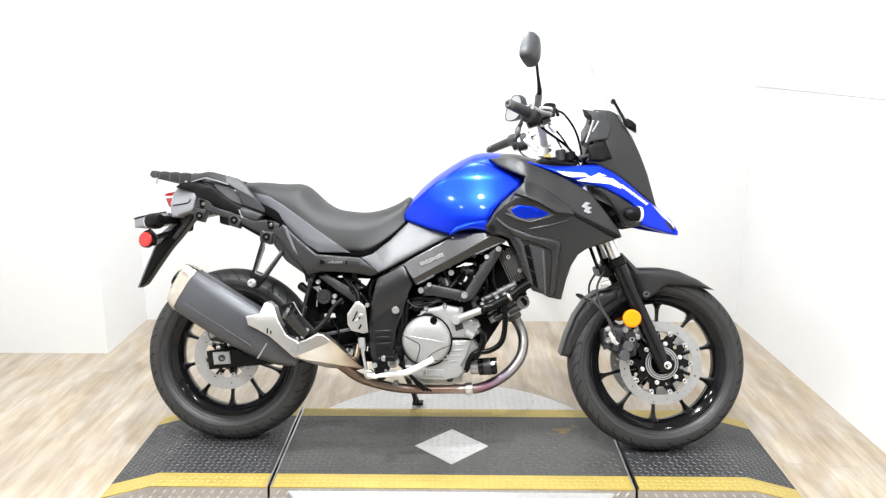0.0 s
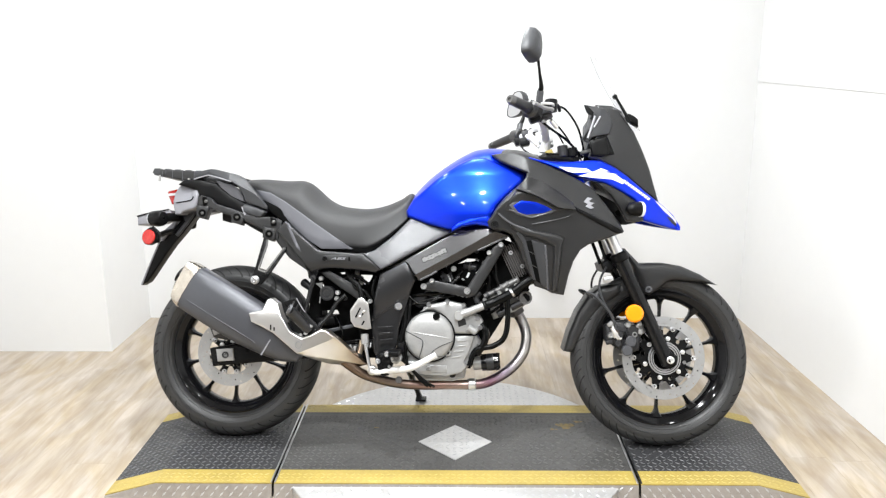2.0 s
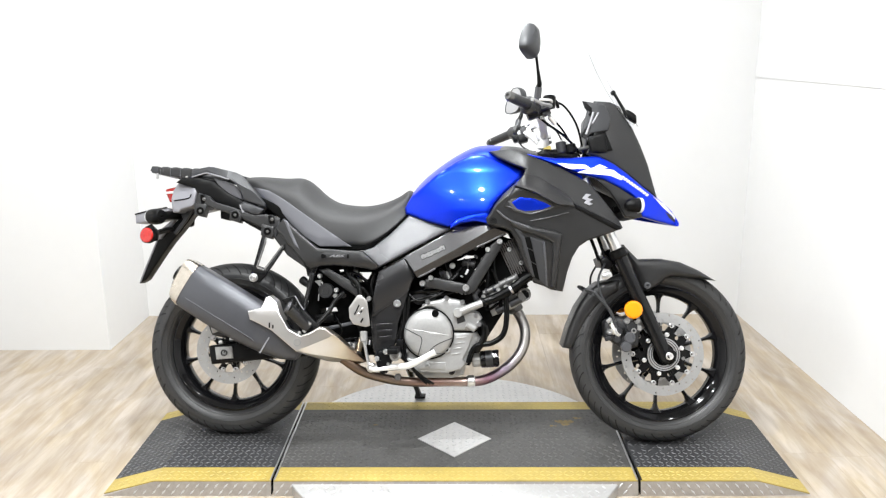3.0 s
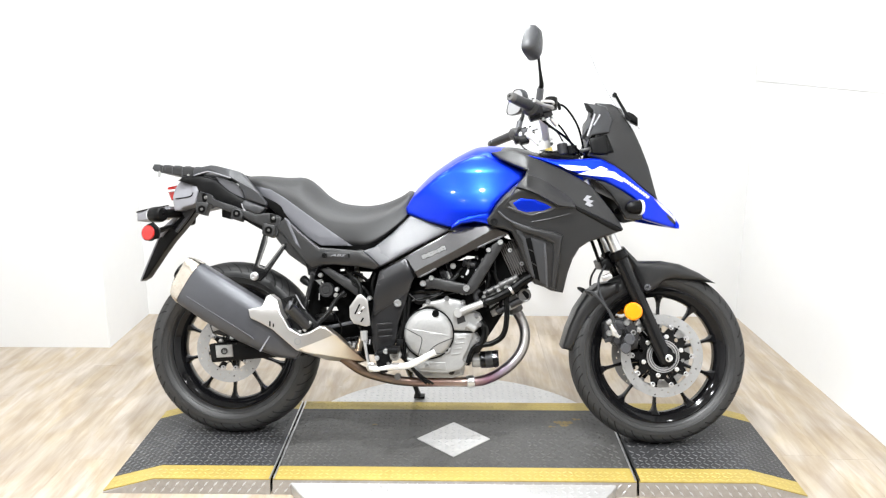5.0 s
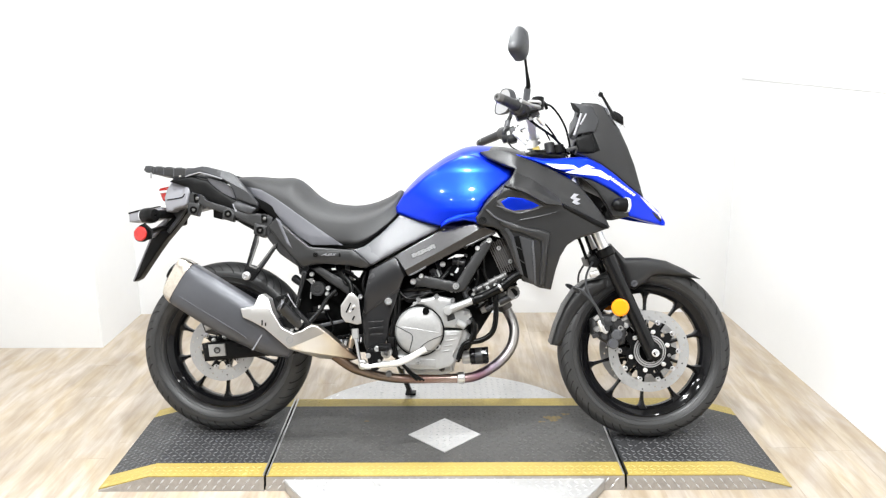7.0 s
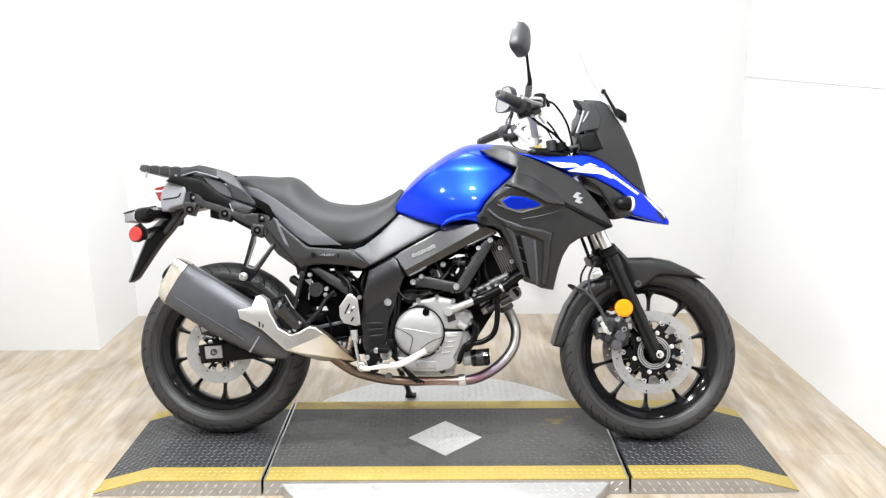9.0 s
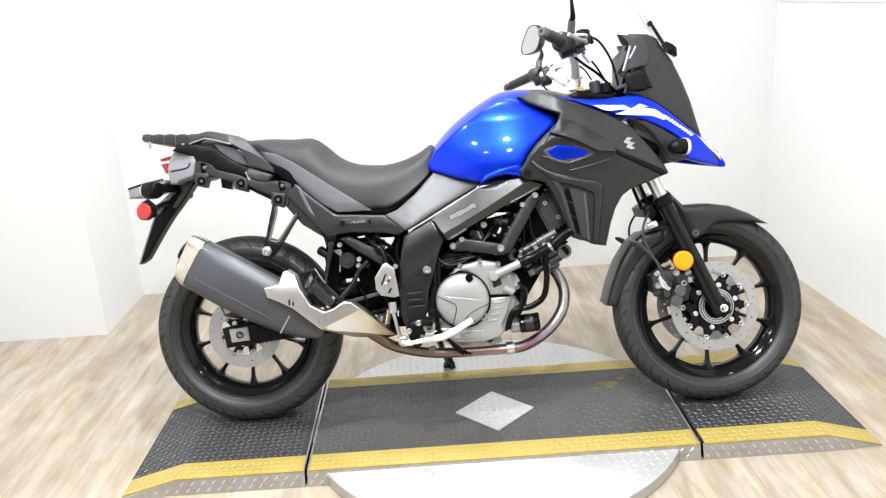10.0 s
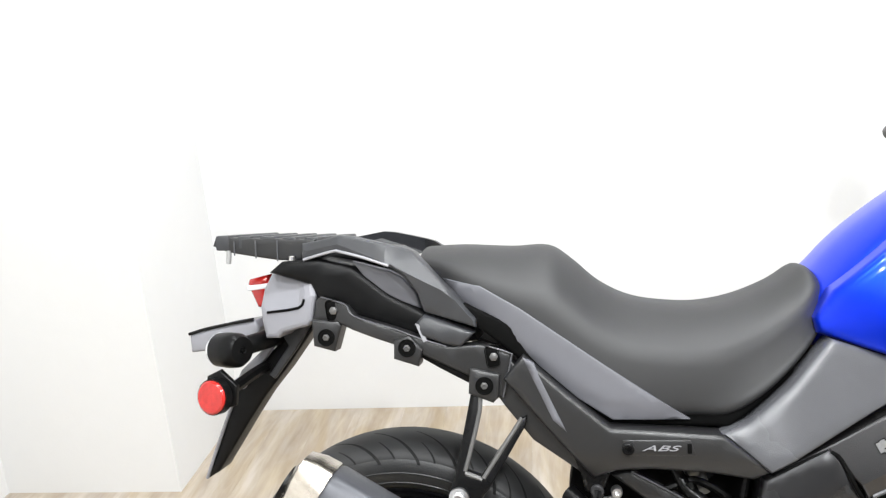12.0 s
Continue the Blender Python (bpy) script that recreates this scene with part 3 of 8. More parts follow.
def ramp_section(name, label, x0, x1, seed):
    thing = tagged(new(name), label, "ramp", "ramp sections")
    # body: side plates and black top sheet
    bm = bmesh.new()
    xs = sorted({x0, x1, *[x for x in (-FLAT, FLAT) if x0 < x < x1]})
    rows = [[bm.verts.new((x, y, z)) for y, z in ((FRONT, deck_z(x) - 0.004), (REAR_EDGE, deck_z(x) - 0.004), (REAR_EDGE, 0.0), (FRONT, 0.0))] for x in xs]
    for a, b in zip(rows, rows[1:]):
        for k in range(4):
            bm.faces.new((a[k], b[k], b[(k + 1) % 4], a[(k + 1) % 4]))
    bm.faces.new(rows[0])
    bm.faces.new(rows[-1][::-1])
    part("body", bm, BLACK_METAL, thing, smooth=False)
    part("deck_sheet", strip(x0, x1, FRONT + BAND, REAR_EDGE - BAND, 0.0, 0.004), DECK_WORN if "middle" in name else DECK_BLACK, thing, "black painted tread plate with worn paint", smooth=False)
    part("front_stripe", strip(x0, x1, FRONT, FRONT + BAND, 0.0, 0.004), YELLOW, thing, "yellow painted edge stripe", smooth=False)
    part("rear_stripe", strip(x0, x1, REAR_EDGE - BAND * 0.8, REAR_EDGE, 0.0, 0.004), YELLOW, thing, "yellow painted edge stripe", smooth=False)
    part("deck_infill", strip(x0, x1, REAR_EDGE - BAND, REAR_EDGE - BAND * 0.8, 0.0, 0.004), DECK_BLACK, thing, smooth=False)
    for y, s in ((FRONT, -1), (REAR_EDGE, 1)):
        skirt = bmesh.new()
        lo = [skirt.verts.new((x, y + s * 0.0125, 0.0)) for x in xs]
        hi = [skirt.verts.new((x, y + s * 0.0015, deck_z(x) - 0.003)) for x in xs]
        lo2 = [skirt.verts.new((x, y + s * 0.0005, 0.0)) for x in xs]
        for i in range(len(xs) - 1):
            skirt.faces.new((lo[i], lo[i + 1], hi[i + 1], hi[i]))
            skirt.faces.new((lo2[i], lo[i], lo[i + 1], lo2[i + 1]))
        part("skirt_plate", skirt, SKIRT_ALU, thing, "bare aluminium tread plate skirt", smooth=False)
    worn = lambda x, y: ((x - 0.25) / 0.55) ** 2 + ((y + 0.06) / 0.17) ** 2 > 1.0 or random.Random(int(x * 9173 + y * 7919)).random() < 0.75
    ok = (lambda x, y: abs(x - CX) + abs(y - CY) > 0.155 and worn(x, y))
    cells = tread_cells(x0 + 0.006, x1 - 0.006, FRONT + BAND, REAR_EDGE - BAND, 0.020, 0.0215, seed, angles=(0.75, -0.75), ok=ok)
    tread_part("deck_tread", lozenges(cells, 0.0225, 0.0068, 0.0019, deck_z), LOZENGE_WORN if "middle" in name else LOZENGE, thing)
    cells = tread_cells(x0 + 0.006, x1 - 0.006, FRONT + 0.004, FRONT + BAND - 0.004, 0.020, 0.0215, seed + 1)
    cells += tread_cells(x0 + 0.006, x1 - 0.006, REAR_EDGE - BAND * 0.78, REAR_EDGE - 0.004, 0.020, 0.0215, seed + 2)
    tread_part("stripe_tread", lozenges(cells, 0.0215, 0.0064, 0.0015, deck_z), YELLOW_PALE, thing)
    # skirt tread: raised bars on the upright plate
    verts, faces = [], []
    rnd, x, col = random.Random(seed + 3), x0 + 0.012, 0
    while x < x1 - 0.018:
        for row in range(2):
            zc = 0.013 + row * 0.020
            if zc + 0.009 > deck_z(x) - 0.004:
                continue
            a = 0.95 if x < GAP_R else -0.95
            c, s, k = math.cos(a), math.sin(a), len(verts)
            for u, v, w in ((-1, 0, 0), (0, -1, 0), (1, 0, 0), (0, 1, 0), (-0.5, 0, 1), (0.5, 0, 1)):
                qx, qz = x + row * 0.016 + c * u * 0.0135 - s * v * 0.0036, zc + s * u * 0.0105 + c * v * 0.003
                verts.append((qx, FRONT - 0.0128 + 0.011 * qz / 0.046 - w * 0.0016, qz))
            faces += [(k, k + 1, k + 4), (k + 1, k + 5, k + 4), (k + 1, k + 2, k + 5), (k + 2, k + 3, k + 5), (k + 3, k + 4, k + 5), (k + 3, k, k + 4)]
        x += 0.032
        col += 1
    me = bpy.data.meshes.new("tread")
    me.from_pydata(verts, [], faces)
    tread_part("skirt_tread", me, ALU_BRIGHT, thing)
    for x, s in ((x0, 1), (x1, -1)):
        if abs(x) < FLAT:
            part("edge_strip", box((min(x, x + s * 0.005), FRONT + 0.002, DECK - 0.003), (max(x, x + s * 0.005), REAR_EDGE - 0.002, DECK + 0.0022)), ALU_PLATE if x > x0 or "middle" in name else CAST_DARK, thing, "bare metal edge at the joint", smooth=False)
    return thing


def turntable():
    thing = tagged(new("turntable"), "low round turntable of bare aluminium tread plate under the ramp", "turntable")
    bm = lathe([(0.0, 0), (0.0, DISC_R), (0.036, DISC_R), (0.038, DISC_R - 0.004), (0.038, 0)], (CX, CY, 0), (0, 0, 1), 120)
    part("disc", bm, DISC_ALU, thing)
    ok = lambda x, y: (x - CX) ** 2 + (y - CY) ** 2 < (DISC_R - 0.012) ** 2 and not FRONT - 0.02 < y < REAR_EDGE + 0.02
    cells = tread_cells(CX - DISC_R, CX + DISC_R, CY - DISC_R, CY + DISC_R, 0.026, 0.026, 5, angles=(0.5, -0.9), ok=ok)
    tread_part("disc_tread", lozenges(cells, 0.022, 0.0062, 0.0014, lambda x: 0.0382), ALU_BRIGHT, thing)
    rim = lathe([(0.002, DISC_R + 0.002), (0.034, DISC_R + 0.002), (0.034, DISC_R + 0.0005), (0.002, DISC_R + 0.0005)], (CX, CY, 0), (0, 0, 1), 120, closed=True)
    part("rim_band", rim, ALU_PLATE, thing)
    return thing


turntable()
ramp_section("ramp_end", "black tread plate ramp end with yellow edges, sloping to the floor", -END, GAP_L - 0.004, 11)
ramp_section("ramp_middle", "worn black tread plate ramp section with yellow edges", GAP_L + 0.004, GAP_R - 0.004, 23)
ramp_section("ramp_end", "black tread plate ramp end with yellow edges, sloping to the floor", GAP_R + 0.004, END, 37)


def stain(x, y, rx, ry, parent, seed):
    """A thin irregular patch of rust-yellow dirt on the deck."""
    rnd = random.Random(seed)
    bm = bmesh.new()
    ring = []
    for k in range(40):
        a = 2 * math.pi * k / 40
        r = 1 + 0.25 * math.sin(3 * a + seed) + rnd.uniform(-0.18, 0.18)
        ring.append(bm.verts.new((x + rx * r * math.cos(a), y + ry * r * math.sin(a), DECK + 0.0006)))
    bm.faces.new(ring)
    return part("stain", bm, STAIN, parent, "rust-yellow stain on the deck", smooth=False)


middle = [ob for ob in bpy.data.objects if ob.name == "ramp_middle"][0]
for k, (x, y, rx, ry) in enumerate(((0.42, 0.10, 0.030, 0.022), (0.47, 0.135, 0.016, 0.008), (0.37, 0.07, 0.012, 0.006), (-0.30, 0.08, 0.010, 0.004))):
    stain(x, y, rx, ry, middle, k)
diamond = tagged(new("diamond_plate"), "bare aluminium square tread plate set cornerwise in the black deck", "metal plate")
part("plate", prism([(CX - 0.134, CY), (CX, CY - 0.136), (CX + 0.134, CY), (CX, CY + 0.136)], DECK - 0.001, DECK + 0.003), DISC_ALU, diamond, smooth=False)
tread_part("plate_tread", lozenges(tread_cells(CX - 0.134, CX + 0.134, CY - 0.136, CY + 0.136, 0.024, 0.024, 3, ok=lambda x, y: abs(x - CX) + abs(y - CY) < 0.12), 0.021, 0.0058, 0.0012, lambda x: DECK + 0.0032), ALU_BRIGHT, diamond)


# ---- motorcycle ----
# Outlines are (ahead of the rear axle, above the ground); places are (ahead, out to the right, above the ground).
TANK_CREASE = [(0.813, 0.769), (0.834, 0.788), (0.868, 0.804), (0.907, 0.818), (0.941, 0.827), (0.962, 0.84), (0.949, 0.805), (0.949, 0.771), (0.933,
    0.777), (0.898, 0.783), (0.848, 0.775), (0.813, 0.755)]
SHROUD = [(0.947, 1.033), (1.013, 1.039), (1.056, 1.025), (1.091, 1.01), (1.159, 0.984), (1.217, 0.959), (1.265, 0.936), (1.304, 0.911), (1.342,
    0.863), (1.371, 0.824), (1.396, 0.79), (1.408, 0.763), (1.391, 0.755), (1.343, 0.737), (1.286, 0.718), (1.257, 0.698), (1.234, 0.659), (1.219,
    0.611), (1.204, 0.541), (1.162, 0.548), (1.137, 0.561), (1.104, 0.571), (1.074, 0.629), (1.045, 0.706), (1.021, 0.749), (0.996, 0.76), (0.961,
    0.764), (0.941, 0.776), (0.937, 0.793), (0.953, 0.813), (0.966, 0.838), (0.995, 0.875), (1.034, 0.91), (1.064, 0.938), (1.072, 0.963), (1.023,
    0.984), (0.975, 1.008)]
INSET = [(1.024, 0.846), (1.052, 0.864), (1.1, 0.86), (1.139, 0.845), (1.158, 0.834), (1.129, 0.822), (1.072, 0.816), (1.043, 0.823)]
POCKET = [(0.986, 0.829), (1.033, 0.899), (1.129, 0.888), (1.229, 0.838), (1.178, 0.813), (1.092, 0.791), (1.015, 0.802)]
FIN_UPPER = [(1.033, 0.903), (1.071, 0.949), (1.121, 0.934), (1.177, 0.899), (1.229, 0.861), (1.237, 0.834), (1.178, 0.838), (1.106, 0.876)]
FIN_LIP = [(1.01, 0.788), (1.064, 0.773), (1.119, 0.76), (1.17, 0.751), (1.198, 0.739), (1.191, 0.692), (1.18, 0.551), (1.16, 0.557), (1.166, 0.672),
    (1.164, 0.71), (1.146, 0.719), (1.103, 0.737), (1.063, 0.746), (1.027, 0.764)]
FIN_RIGHT = [(1.235, 0.846), (1.398, 0.77), (1.403, 0.758), (1.383, 0.754), (1.241, 0.827)]
BEAK = [(1.059, 1.031), (1.115, 1.015), (1.174, 1.008), (1.234, 1.008), (1.303, 1.014), (1.333, 1.012), (1.382, 0.988), (1.431, 0.954), (1.49, 0.909),
    (1.559, 0.865), (1.608, 0.83), (1.633, 0.787), (1.632, 0.775), (1.598, 0.78), (1.53, 0.794), (1.487, 0.804), (1.461, 0.869), (1.402, 0.904),
    (1.343, 0.932), (1.274, 0.948), (1.214, 0.968), (1.135, 0.998), (1.075, 1.019)]
BEAK_WHITE_A = [(1.182, 0.988), (1.28, 0.982), (1.3, 0.969), (1.231, 0.967), (1.212, 0.972)]
BEAK_WHITE_B = [(1.251, 0.955), (1.309, 0.973), (1.329, 0.984), (1.358, 0.973), (1.329, 0.971), (1.378, 0.965), (1.417, 0.939), (1.407, 0.93), (1.368,
    0.945), (1.31, 0.949)]
BEAK_WHITE_C = [(1.528, 0.878), (1.576, 0.849), (1.615, 0.814), (1.631, 0.786), (1.606, 0.814), (1.567, 0.841)]
BEAK_UNDER = [(1.316, 0.934), (1.346, 0.934), (1.405, 0.906), (1.465, 0.87), (1.491, 0.805), (1.455, 0.798), (1.424, 0.802), (1.396, 0.85), (1.366,
    0.89)]
COWL = [(1.315, 1.213), (1.372, 1.209), (1.406, 1.192), (1.422, 1.159), (1.452, 1.119), (1.481, 1.059), (1.511, 0.989), (1.545, 0.876), (1.492, 0.91),
    (1.433, 0.953), (1.383, 0.985), (1.334, 1.009), (1.29, 1.025), (1.314, 1.089), (1.333, 1.139), (1.329, 1.179)]
DASH_SIDE = [(1.293, 1.028), (1.316, 1.091), (1.352, 1.103), (1.38, 1.036), (1.332, 1.024)]
SCREEN_ARM = [(1.382, 1.241), (1.394, 1.222), (1.417, 1.18), (1.433, 1.151)]
FENDER_FRONT = [(1.427, 0.707), (1.445, 0.691), (1.481, 0.655), (1.561, 0.657), (1.63, 0.646), (1.7, 0.616), (1.759, 0.579), (1.7, 0.586), (1.601,
    0.591), (1.581, 0.587), (1.551, 0.561), (1.518, 0.54), (1.496, 0.546), (1.478, 0.59), (1.457, 0.64), (1.431, 0.68)]
FENDER_REAR = [(1.416, 0.584), (1.342, 0.569), (1.302, 0.538), (1.262, 0.477), (1.233, 0.406), (1.213, 0.335), (1.247, 0.329), (1.267, 0.37), (1.303,
    0.437), (1.343, 0.492), (1.416, 0.545)]
FORK_LOW = [(1.411, 0.666), (1.578, 0.295)]
AMBER = (1.45, 0.145, 0.48)
CALIPER = [(1.355, 0.43), (1.388, 0.45), (1.428, 0.447), (1.481, 0.412), (1.474, 0.348), (1.429, 0.331), (1.389, 0.36), (1.359, 0.374)]
SEAT_STRIPE = [(0.127, 0.873), (0.102, 0.905), (0.163, 0.893), (0.223, 0.859), (0.345, 0.775), (0.465, 0.694), (0.355, 0.694), (0.305, 0.725), (0.224,
    0.794), (0.163, 0.843)]
COVER_FRONT = [(0.666, 0.804), (0.741, 0.779), (0.814, 0.765), (0.801, 0.75), (0.703, 0.698), (0.604, 0.642), (0.569, 0.624), (0.535, 0.653), (0.505,
    0.677), (0.545, 0.691), (0.604, 0.739)]
COVER_REAR = [(0.227, 0.791), (0.287, 0.738), (0.351, 0.687), (0.507, 0.677), (0.542, 0.648), (0.57, 0.624), (0.547, 0.612), (0.487, 0.622), (0.408,
    0.627), (0.358, 0.624), (0.324, 0.61), (0.298, 0.642), (0.248, 0.697), (0.197, 0.756)]
COVER_BLADE = [(0.227, 0.789), (0.243, 0.78), (0.288, 0.681), (0.268, 0.697)]
LABEL = [(0.366, 0.672), (0.461, 0.672), (0.469, 0.649), (0.374, 0.648)]
LABEL_SCREW = (0.374, 0.213, 0.66)
RAIL = [(-0.107, 0.841), (-0.1, 0.876), (-0.09, 0.881), (-0.058, 0.873), (-0.045, 0.867), (-0.032, 0.851), (0.034, 0.831), (0.073, 0.816), (0.112, 0.804), (0.163, 0.806), (0.208, 0.792), (0.21, 0.785),
    (0.196, 0.724), (0.186, 0.727), (0.185, 0.755), (0.16, 0.762), (0.147, 0.757), (0.11, 0.774), (0.072, 0.792), (0.033, 0.806), (0.007, 0.815), (-0.036, 0.829), (-0.062, 0.84), (-0.09, 0.842)]
RAIL_LOW = [(0.150, 0.778), (0.200, 0.790), (0.226, 0.762), (0.319, 0.662), (0.339, 0.622), (0.315, 0.61), (0.238, 0.661), (0.197, 0.711)]
GRAB = [(-0.122, 0.966), (-0.084, 0.972), (-0.054, 0.977), (-0.034, 0.975), (0.044, 0.956), (0.059, 0.948), (0.09, 0.917), (0.124, 0.884), (0.158, 0.844), (0.158, 0.832), (0.118, 0.844),
    (0.078, 0.857), (0.07, 0.885), (0.051, 0.913), (0.03, 0.927), (-0.017, 0.941), (-0.055, 0.95), (-0.065, 0.951), (-0.096, 0.944), (-0.122, 0.938)]
RACK = [(-0.287, 0.966), (-0.281, 0.981), (-0.104, 0.971), (-0.119, 0.957), (-0.129, 0.937), (-0.173, 0.940), (-0.211, 0.946), (-0.25, 0.953), (-0.272, 0.959)]
TAIL_BODY = [(-0.204, 0.864), (-0.2, 0.894), (-0.188, 0.917), (-0.177, 0.928), (-0.154, 0.92), (-0.105, 0.905), (-0.1, 0.883), (-0.108, 0.842), (-0.115, 0.835), (-0.161, 0.823), (-0.17, 0.814), (-0.194, 0.813), (-0.2, 0.841)]
TAIL_MID = [(-0.179, 0.921), (-0.157, 0.938), (-0.095, 0.942), (-0.036, 0.929), (0.021, 0.884), (0.072, 0.858), (0.148, 0.824), (0.156, 0.807), (0.107, 0.801), (0.068, 0.812), (0.019, 0.829), (-0.035, 0.847), (-0.053, 0.862), (-0.098, 0.877), (-0.109, 0.9)]
TAIL_LIGHT = [(-0.255, 0.897), (-0.252, 0.905), (-0.215, 0.913), (-0.215, 0.853), (-0.238, 0.856), (-0.249, 0.881)]
UNDER_PLATE = [(-0.348, 0.553), (-0.324, 0.567), (-0.311, 0.586), (-0.26, 0.66), (-0.227, 0.705), (-0.189, 0.749), (-0.13, 0.826), (-0.145, 0.823), (-0.179, 0.814), (-0.213, 0.781), (-0.244, 0.744), (-0.278, 0.715), (-0.302, 0.66), (-0.326, 0.605)]
SHIELD = [(0.168, 0.529), (0.195, 0.52), (0.22, 0.504), (0.239, 0.461), (0.25, 0.444), (0.27, 0.41), (0.31, 0.389), (0.337, 0.398), (0.37, 0.417),
    (0.393, 0.413), (0.43, 0.384), (0.477, 0.332), (0.524, 0.29), (0.497, 0.282), (0.438, 0.287), (0.392, 0.293), (0.294, 0.333), (0.25, 0.37),
    (0.209, 0.404), (0.169, 0.425), (0.138, 0.446)]
PIPE = [(1.046, 0.470), (1.072, 0.425), (1.083, 0.378), (1.072, 0.322), (1.034, 0.272), (0.984, 0.234), (0.931, 0.214), (0.881, 0.209), (0.801, 0.208),
    (0.7, 0.206), (0.62, 0.213), (0.548, 0.232), (0.497, 0.255)]
SPAR = [(0.566, 0.613), (0.657, 0.662), (0.805, 0.745), (0.9, 0.768), (0.945, 0.774), (0.967, 0.762), (1.015, 0.747), (1, 0.738), (0.903, 0.692),
    (0.763, 0.619), (0.699, 0.585), (0.688, 0.606), (0.651, 0.652)]
PIVOT = [(0.563, 0.608), (0.651, 0.655), (0.664, 0.64), (0.688, 0.587), (0.68, 0.572), (0.666, 0.532), (0.652, 0.484), (0.632, 0.423), (0.626, 0.369),
    (0.612, 0.329), (0.592, 0.305), (0.558, 0.301), (0.541, 0.334), (0.535, 0.422), (0.544, 0.517)]
DECAL = [(0.707, 0.669), (0.801, 0.712), (0.813, 0.685), (0.719, 0.641)]
BOOMER_A = [(0.706, 0.566), (0.742, 0.59), (0.864, 0.567), (0.884, 0.556), (0.872, 0.53), (0.718, 0.554)]
BOOMER_B = [(0.856, 0.544), (0.954, 0.702), (0.985, 0.726), (1.001, 0.71), (0.9, 0.538), (0.876, 0.528)]
BOLT_A = (0.717, 0.18, 0.566)
BOLT_B = (0.746, 0.18, 0.586)
BOLT_C = (0.869, 0.18, 0.552)
BOLT_D = (0.944, 0.18, 0.686)
BOLT_E = (0.985, 0.18, 0.714)
FRAME_BOLT = (0.63, 0.2, 0.496)
CASE = [(0.652, 0.345), (0.677, 0.421), (0.701, 0.475), (0.761, 0.5), (0.82, 0.507), (0.864, 0.491), (0.9, 0.448), (0.904, 0.399), (0.921, 0.369),
    (0.882, 0.289), (0.852, 0.265), (0.703, 0.257), (0.662, 0.286)]
SUMP = [(0.68, 0.282), (0.851, 0.275), (0.861, 0.241), (0.821, 0.228), (0.71, 0.226)]
HOSE_A = [(0.925, 0.507), (0.962, 0.514), (1.000, 0.533), (1.036, 0.555), (1.064, 0.577), (1.092, 0.595), (1.119, 0.598)]
HOSE_B = [(1.012, 0.509), (1.011, 0.449), (0.999, 0.39), (0.96, 0.36), (0.901, 0.345), (0.878, 0.289)]
SWING = [(-0.055, 0.333), (0.048, 0.351), (0.11, 0.331), (0.498, 0.361), (0.498, 0.317), (0.131, 0.287), (-0.044, 0.268)]
SWING_BLOCK = [(-0.029, 0.331), (0.032, 0.336), (0.037, 0.292), (-0.023, 0.287)]
SIGNAL_FRONT = (1.447, 0.17, 0.842)
SPAR_CREASE = [(0.562, 0.543), (0.625, 0.577), (0.69, 0.608), (0.821, 0.679), (0.918, 0.735), (0.963, 0.762)]
PIVOT_CREASE_B = [(0.542, 0.449), (0.591, 0.484), (0.662, 0.533)]
FRAME_RIB = [(0.545, 0.448), (0.661, 0.531), (0.663, 0.538), (0.658, 0.538), (0.543, 0.457)]
SEAM_LINE = [(0.653, 0.65), (0.665, 0.64), (0.68, 0.606), (0.69, 0.588)]
COMB_TOP = [(0.99, 0.682), (1.057, 0.724)]
COMB_LOW = [(1.027, 0.601), (1.095, 0.643)]
FIN_PLATE = [(1.001, 0.671), (1.067, 0.711), (1.097, 0.651), (1.031, 0.615)]
THROTTLE = [(0.819, 0.644), (0.899, 0.658), (0.923, 0.641), (0.91, 0.579), (0.872, 0.564), (0.83, 0.585)]
WHITE_GAP = [(0.818, 0.652), (0.854, 0.665), (0.907, 0.663), (0.905, 0.649), (0.854, 0.646), (0.825, 0.641)]
WHITE_GAP_B = [(0.932, 0.582), (0.951, 0.585), (0.949, 0.565), (0.935, 0.553)]
CAM_A = [(0.931, 0.543), (0.962, 0.559), (0.989, 0.566), (1.023, 0.589), (1.04, 0.589), (1.045, 0.571), (1.016, 0.555), (0.992, 0.538), (0.962,
    0.529), (0.938, 0.524)]
CAM_B = [(0.955, 0.518), (1.024, 0.532), (1.078, 0.552), (1.095, 0.543), (1.079, 0.505), (1.038, 0.479), (1.004, 0.467), (0.962, 0.449), (0.949,
    0.476)]
LOWER_CASE = [(0.817, 0.394), (0.897, 0.397), (0.889, 0.371), (0.877, 0.334), (0.859, 0.303), (0.869, 0.286), (0.852, 0.265), (0.801, 0.252), (0.678,
    0.254), (0.657, 0.269), (0.657, 0.303), (0.705, 0.304), (0.78, 0.319)]
UPPER_CASE = [(0.687, 0.458), (0.731, 0.5), (0.779, 0.51), (0.799, 0.517), (0.857, 0.505), (0.875, 0.478), (0.915, 0.464), (0.926, 0.444), (0.909,
    0.407), (0.896, 0.401), (0.817, 0.402), (0.81, 0.429), (0.786, 0.463), (0.752, 0.483), (0.725, 0.484)]
Y_A = [(0.657, 0.4085), (0.693, 0.392), (0.717, 0.372), (0.702, 0.311)]
Y_B = [(0.824, 0.378), (0.7715, 0.3555), (0.746, 0.330), (0.794, 0.321)]
PEG_PLATE = [(0.555, 0.32), (0.565, 0.333), (0.602, 0.345), (0.626, 0.341), (0.643, 0.331), (0.64, 0.311), (0.62, 0.307), (0.611, 0.284), (0.602,
    0.26), (0.584, 0.254), (0.569, 0.267), (0.562, 0.297)]
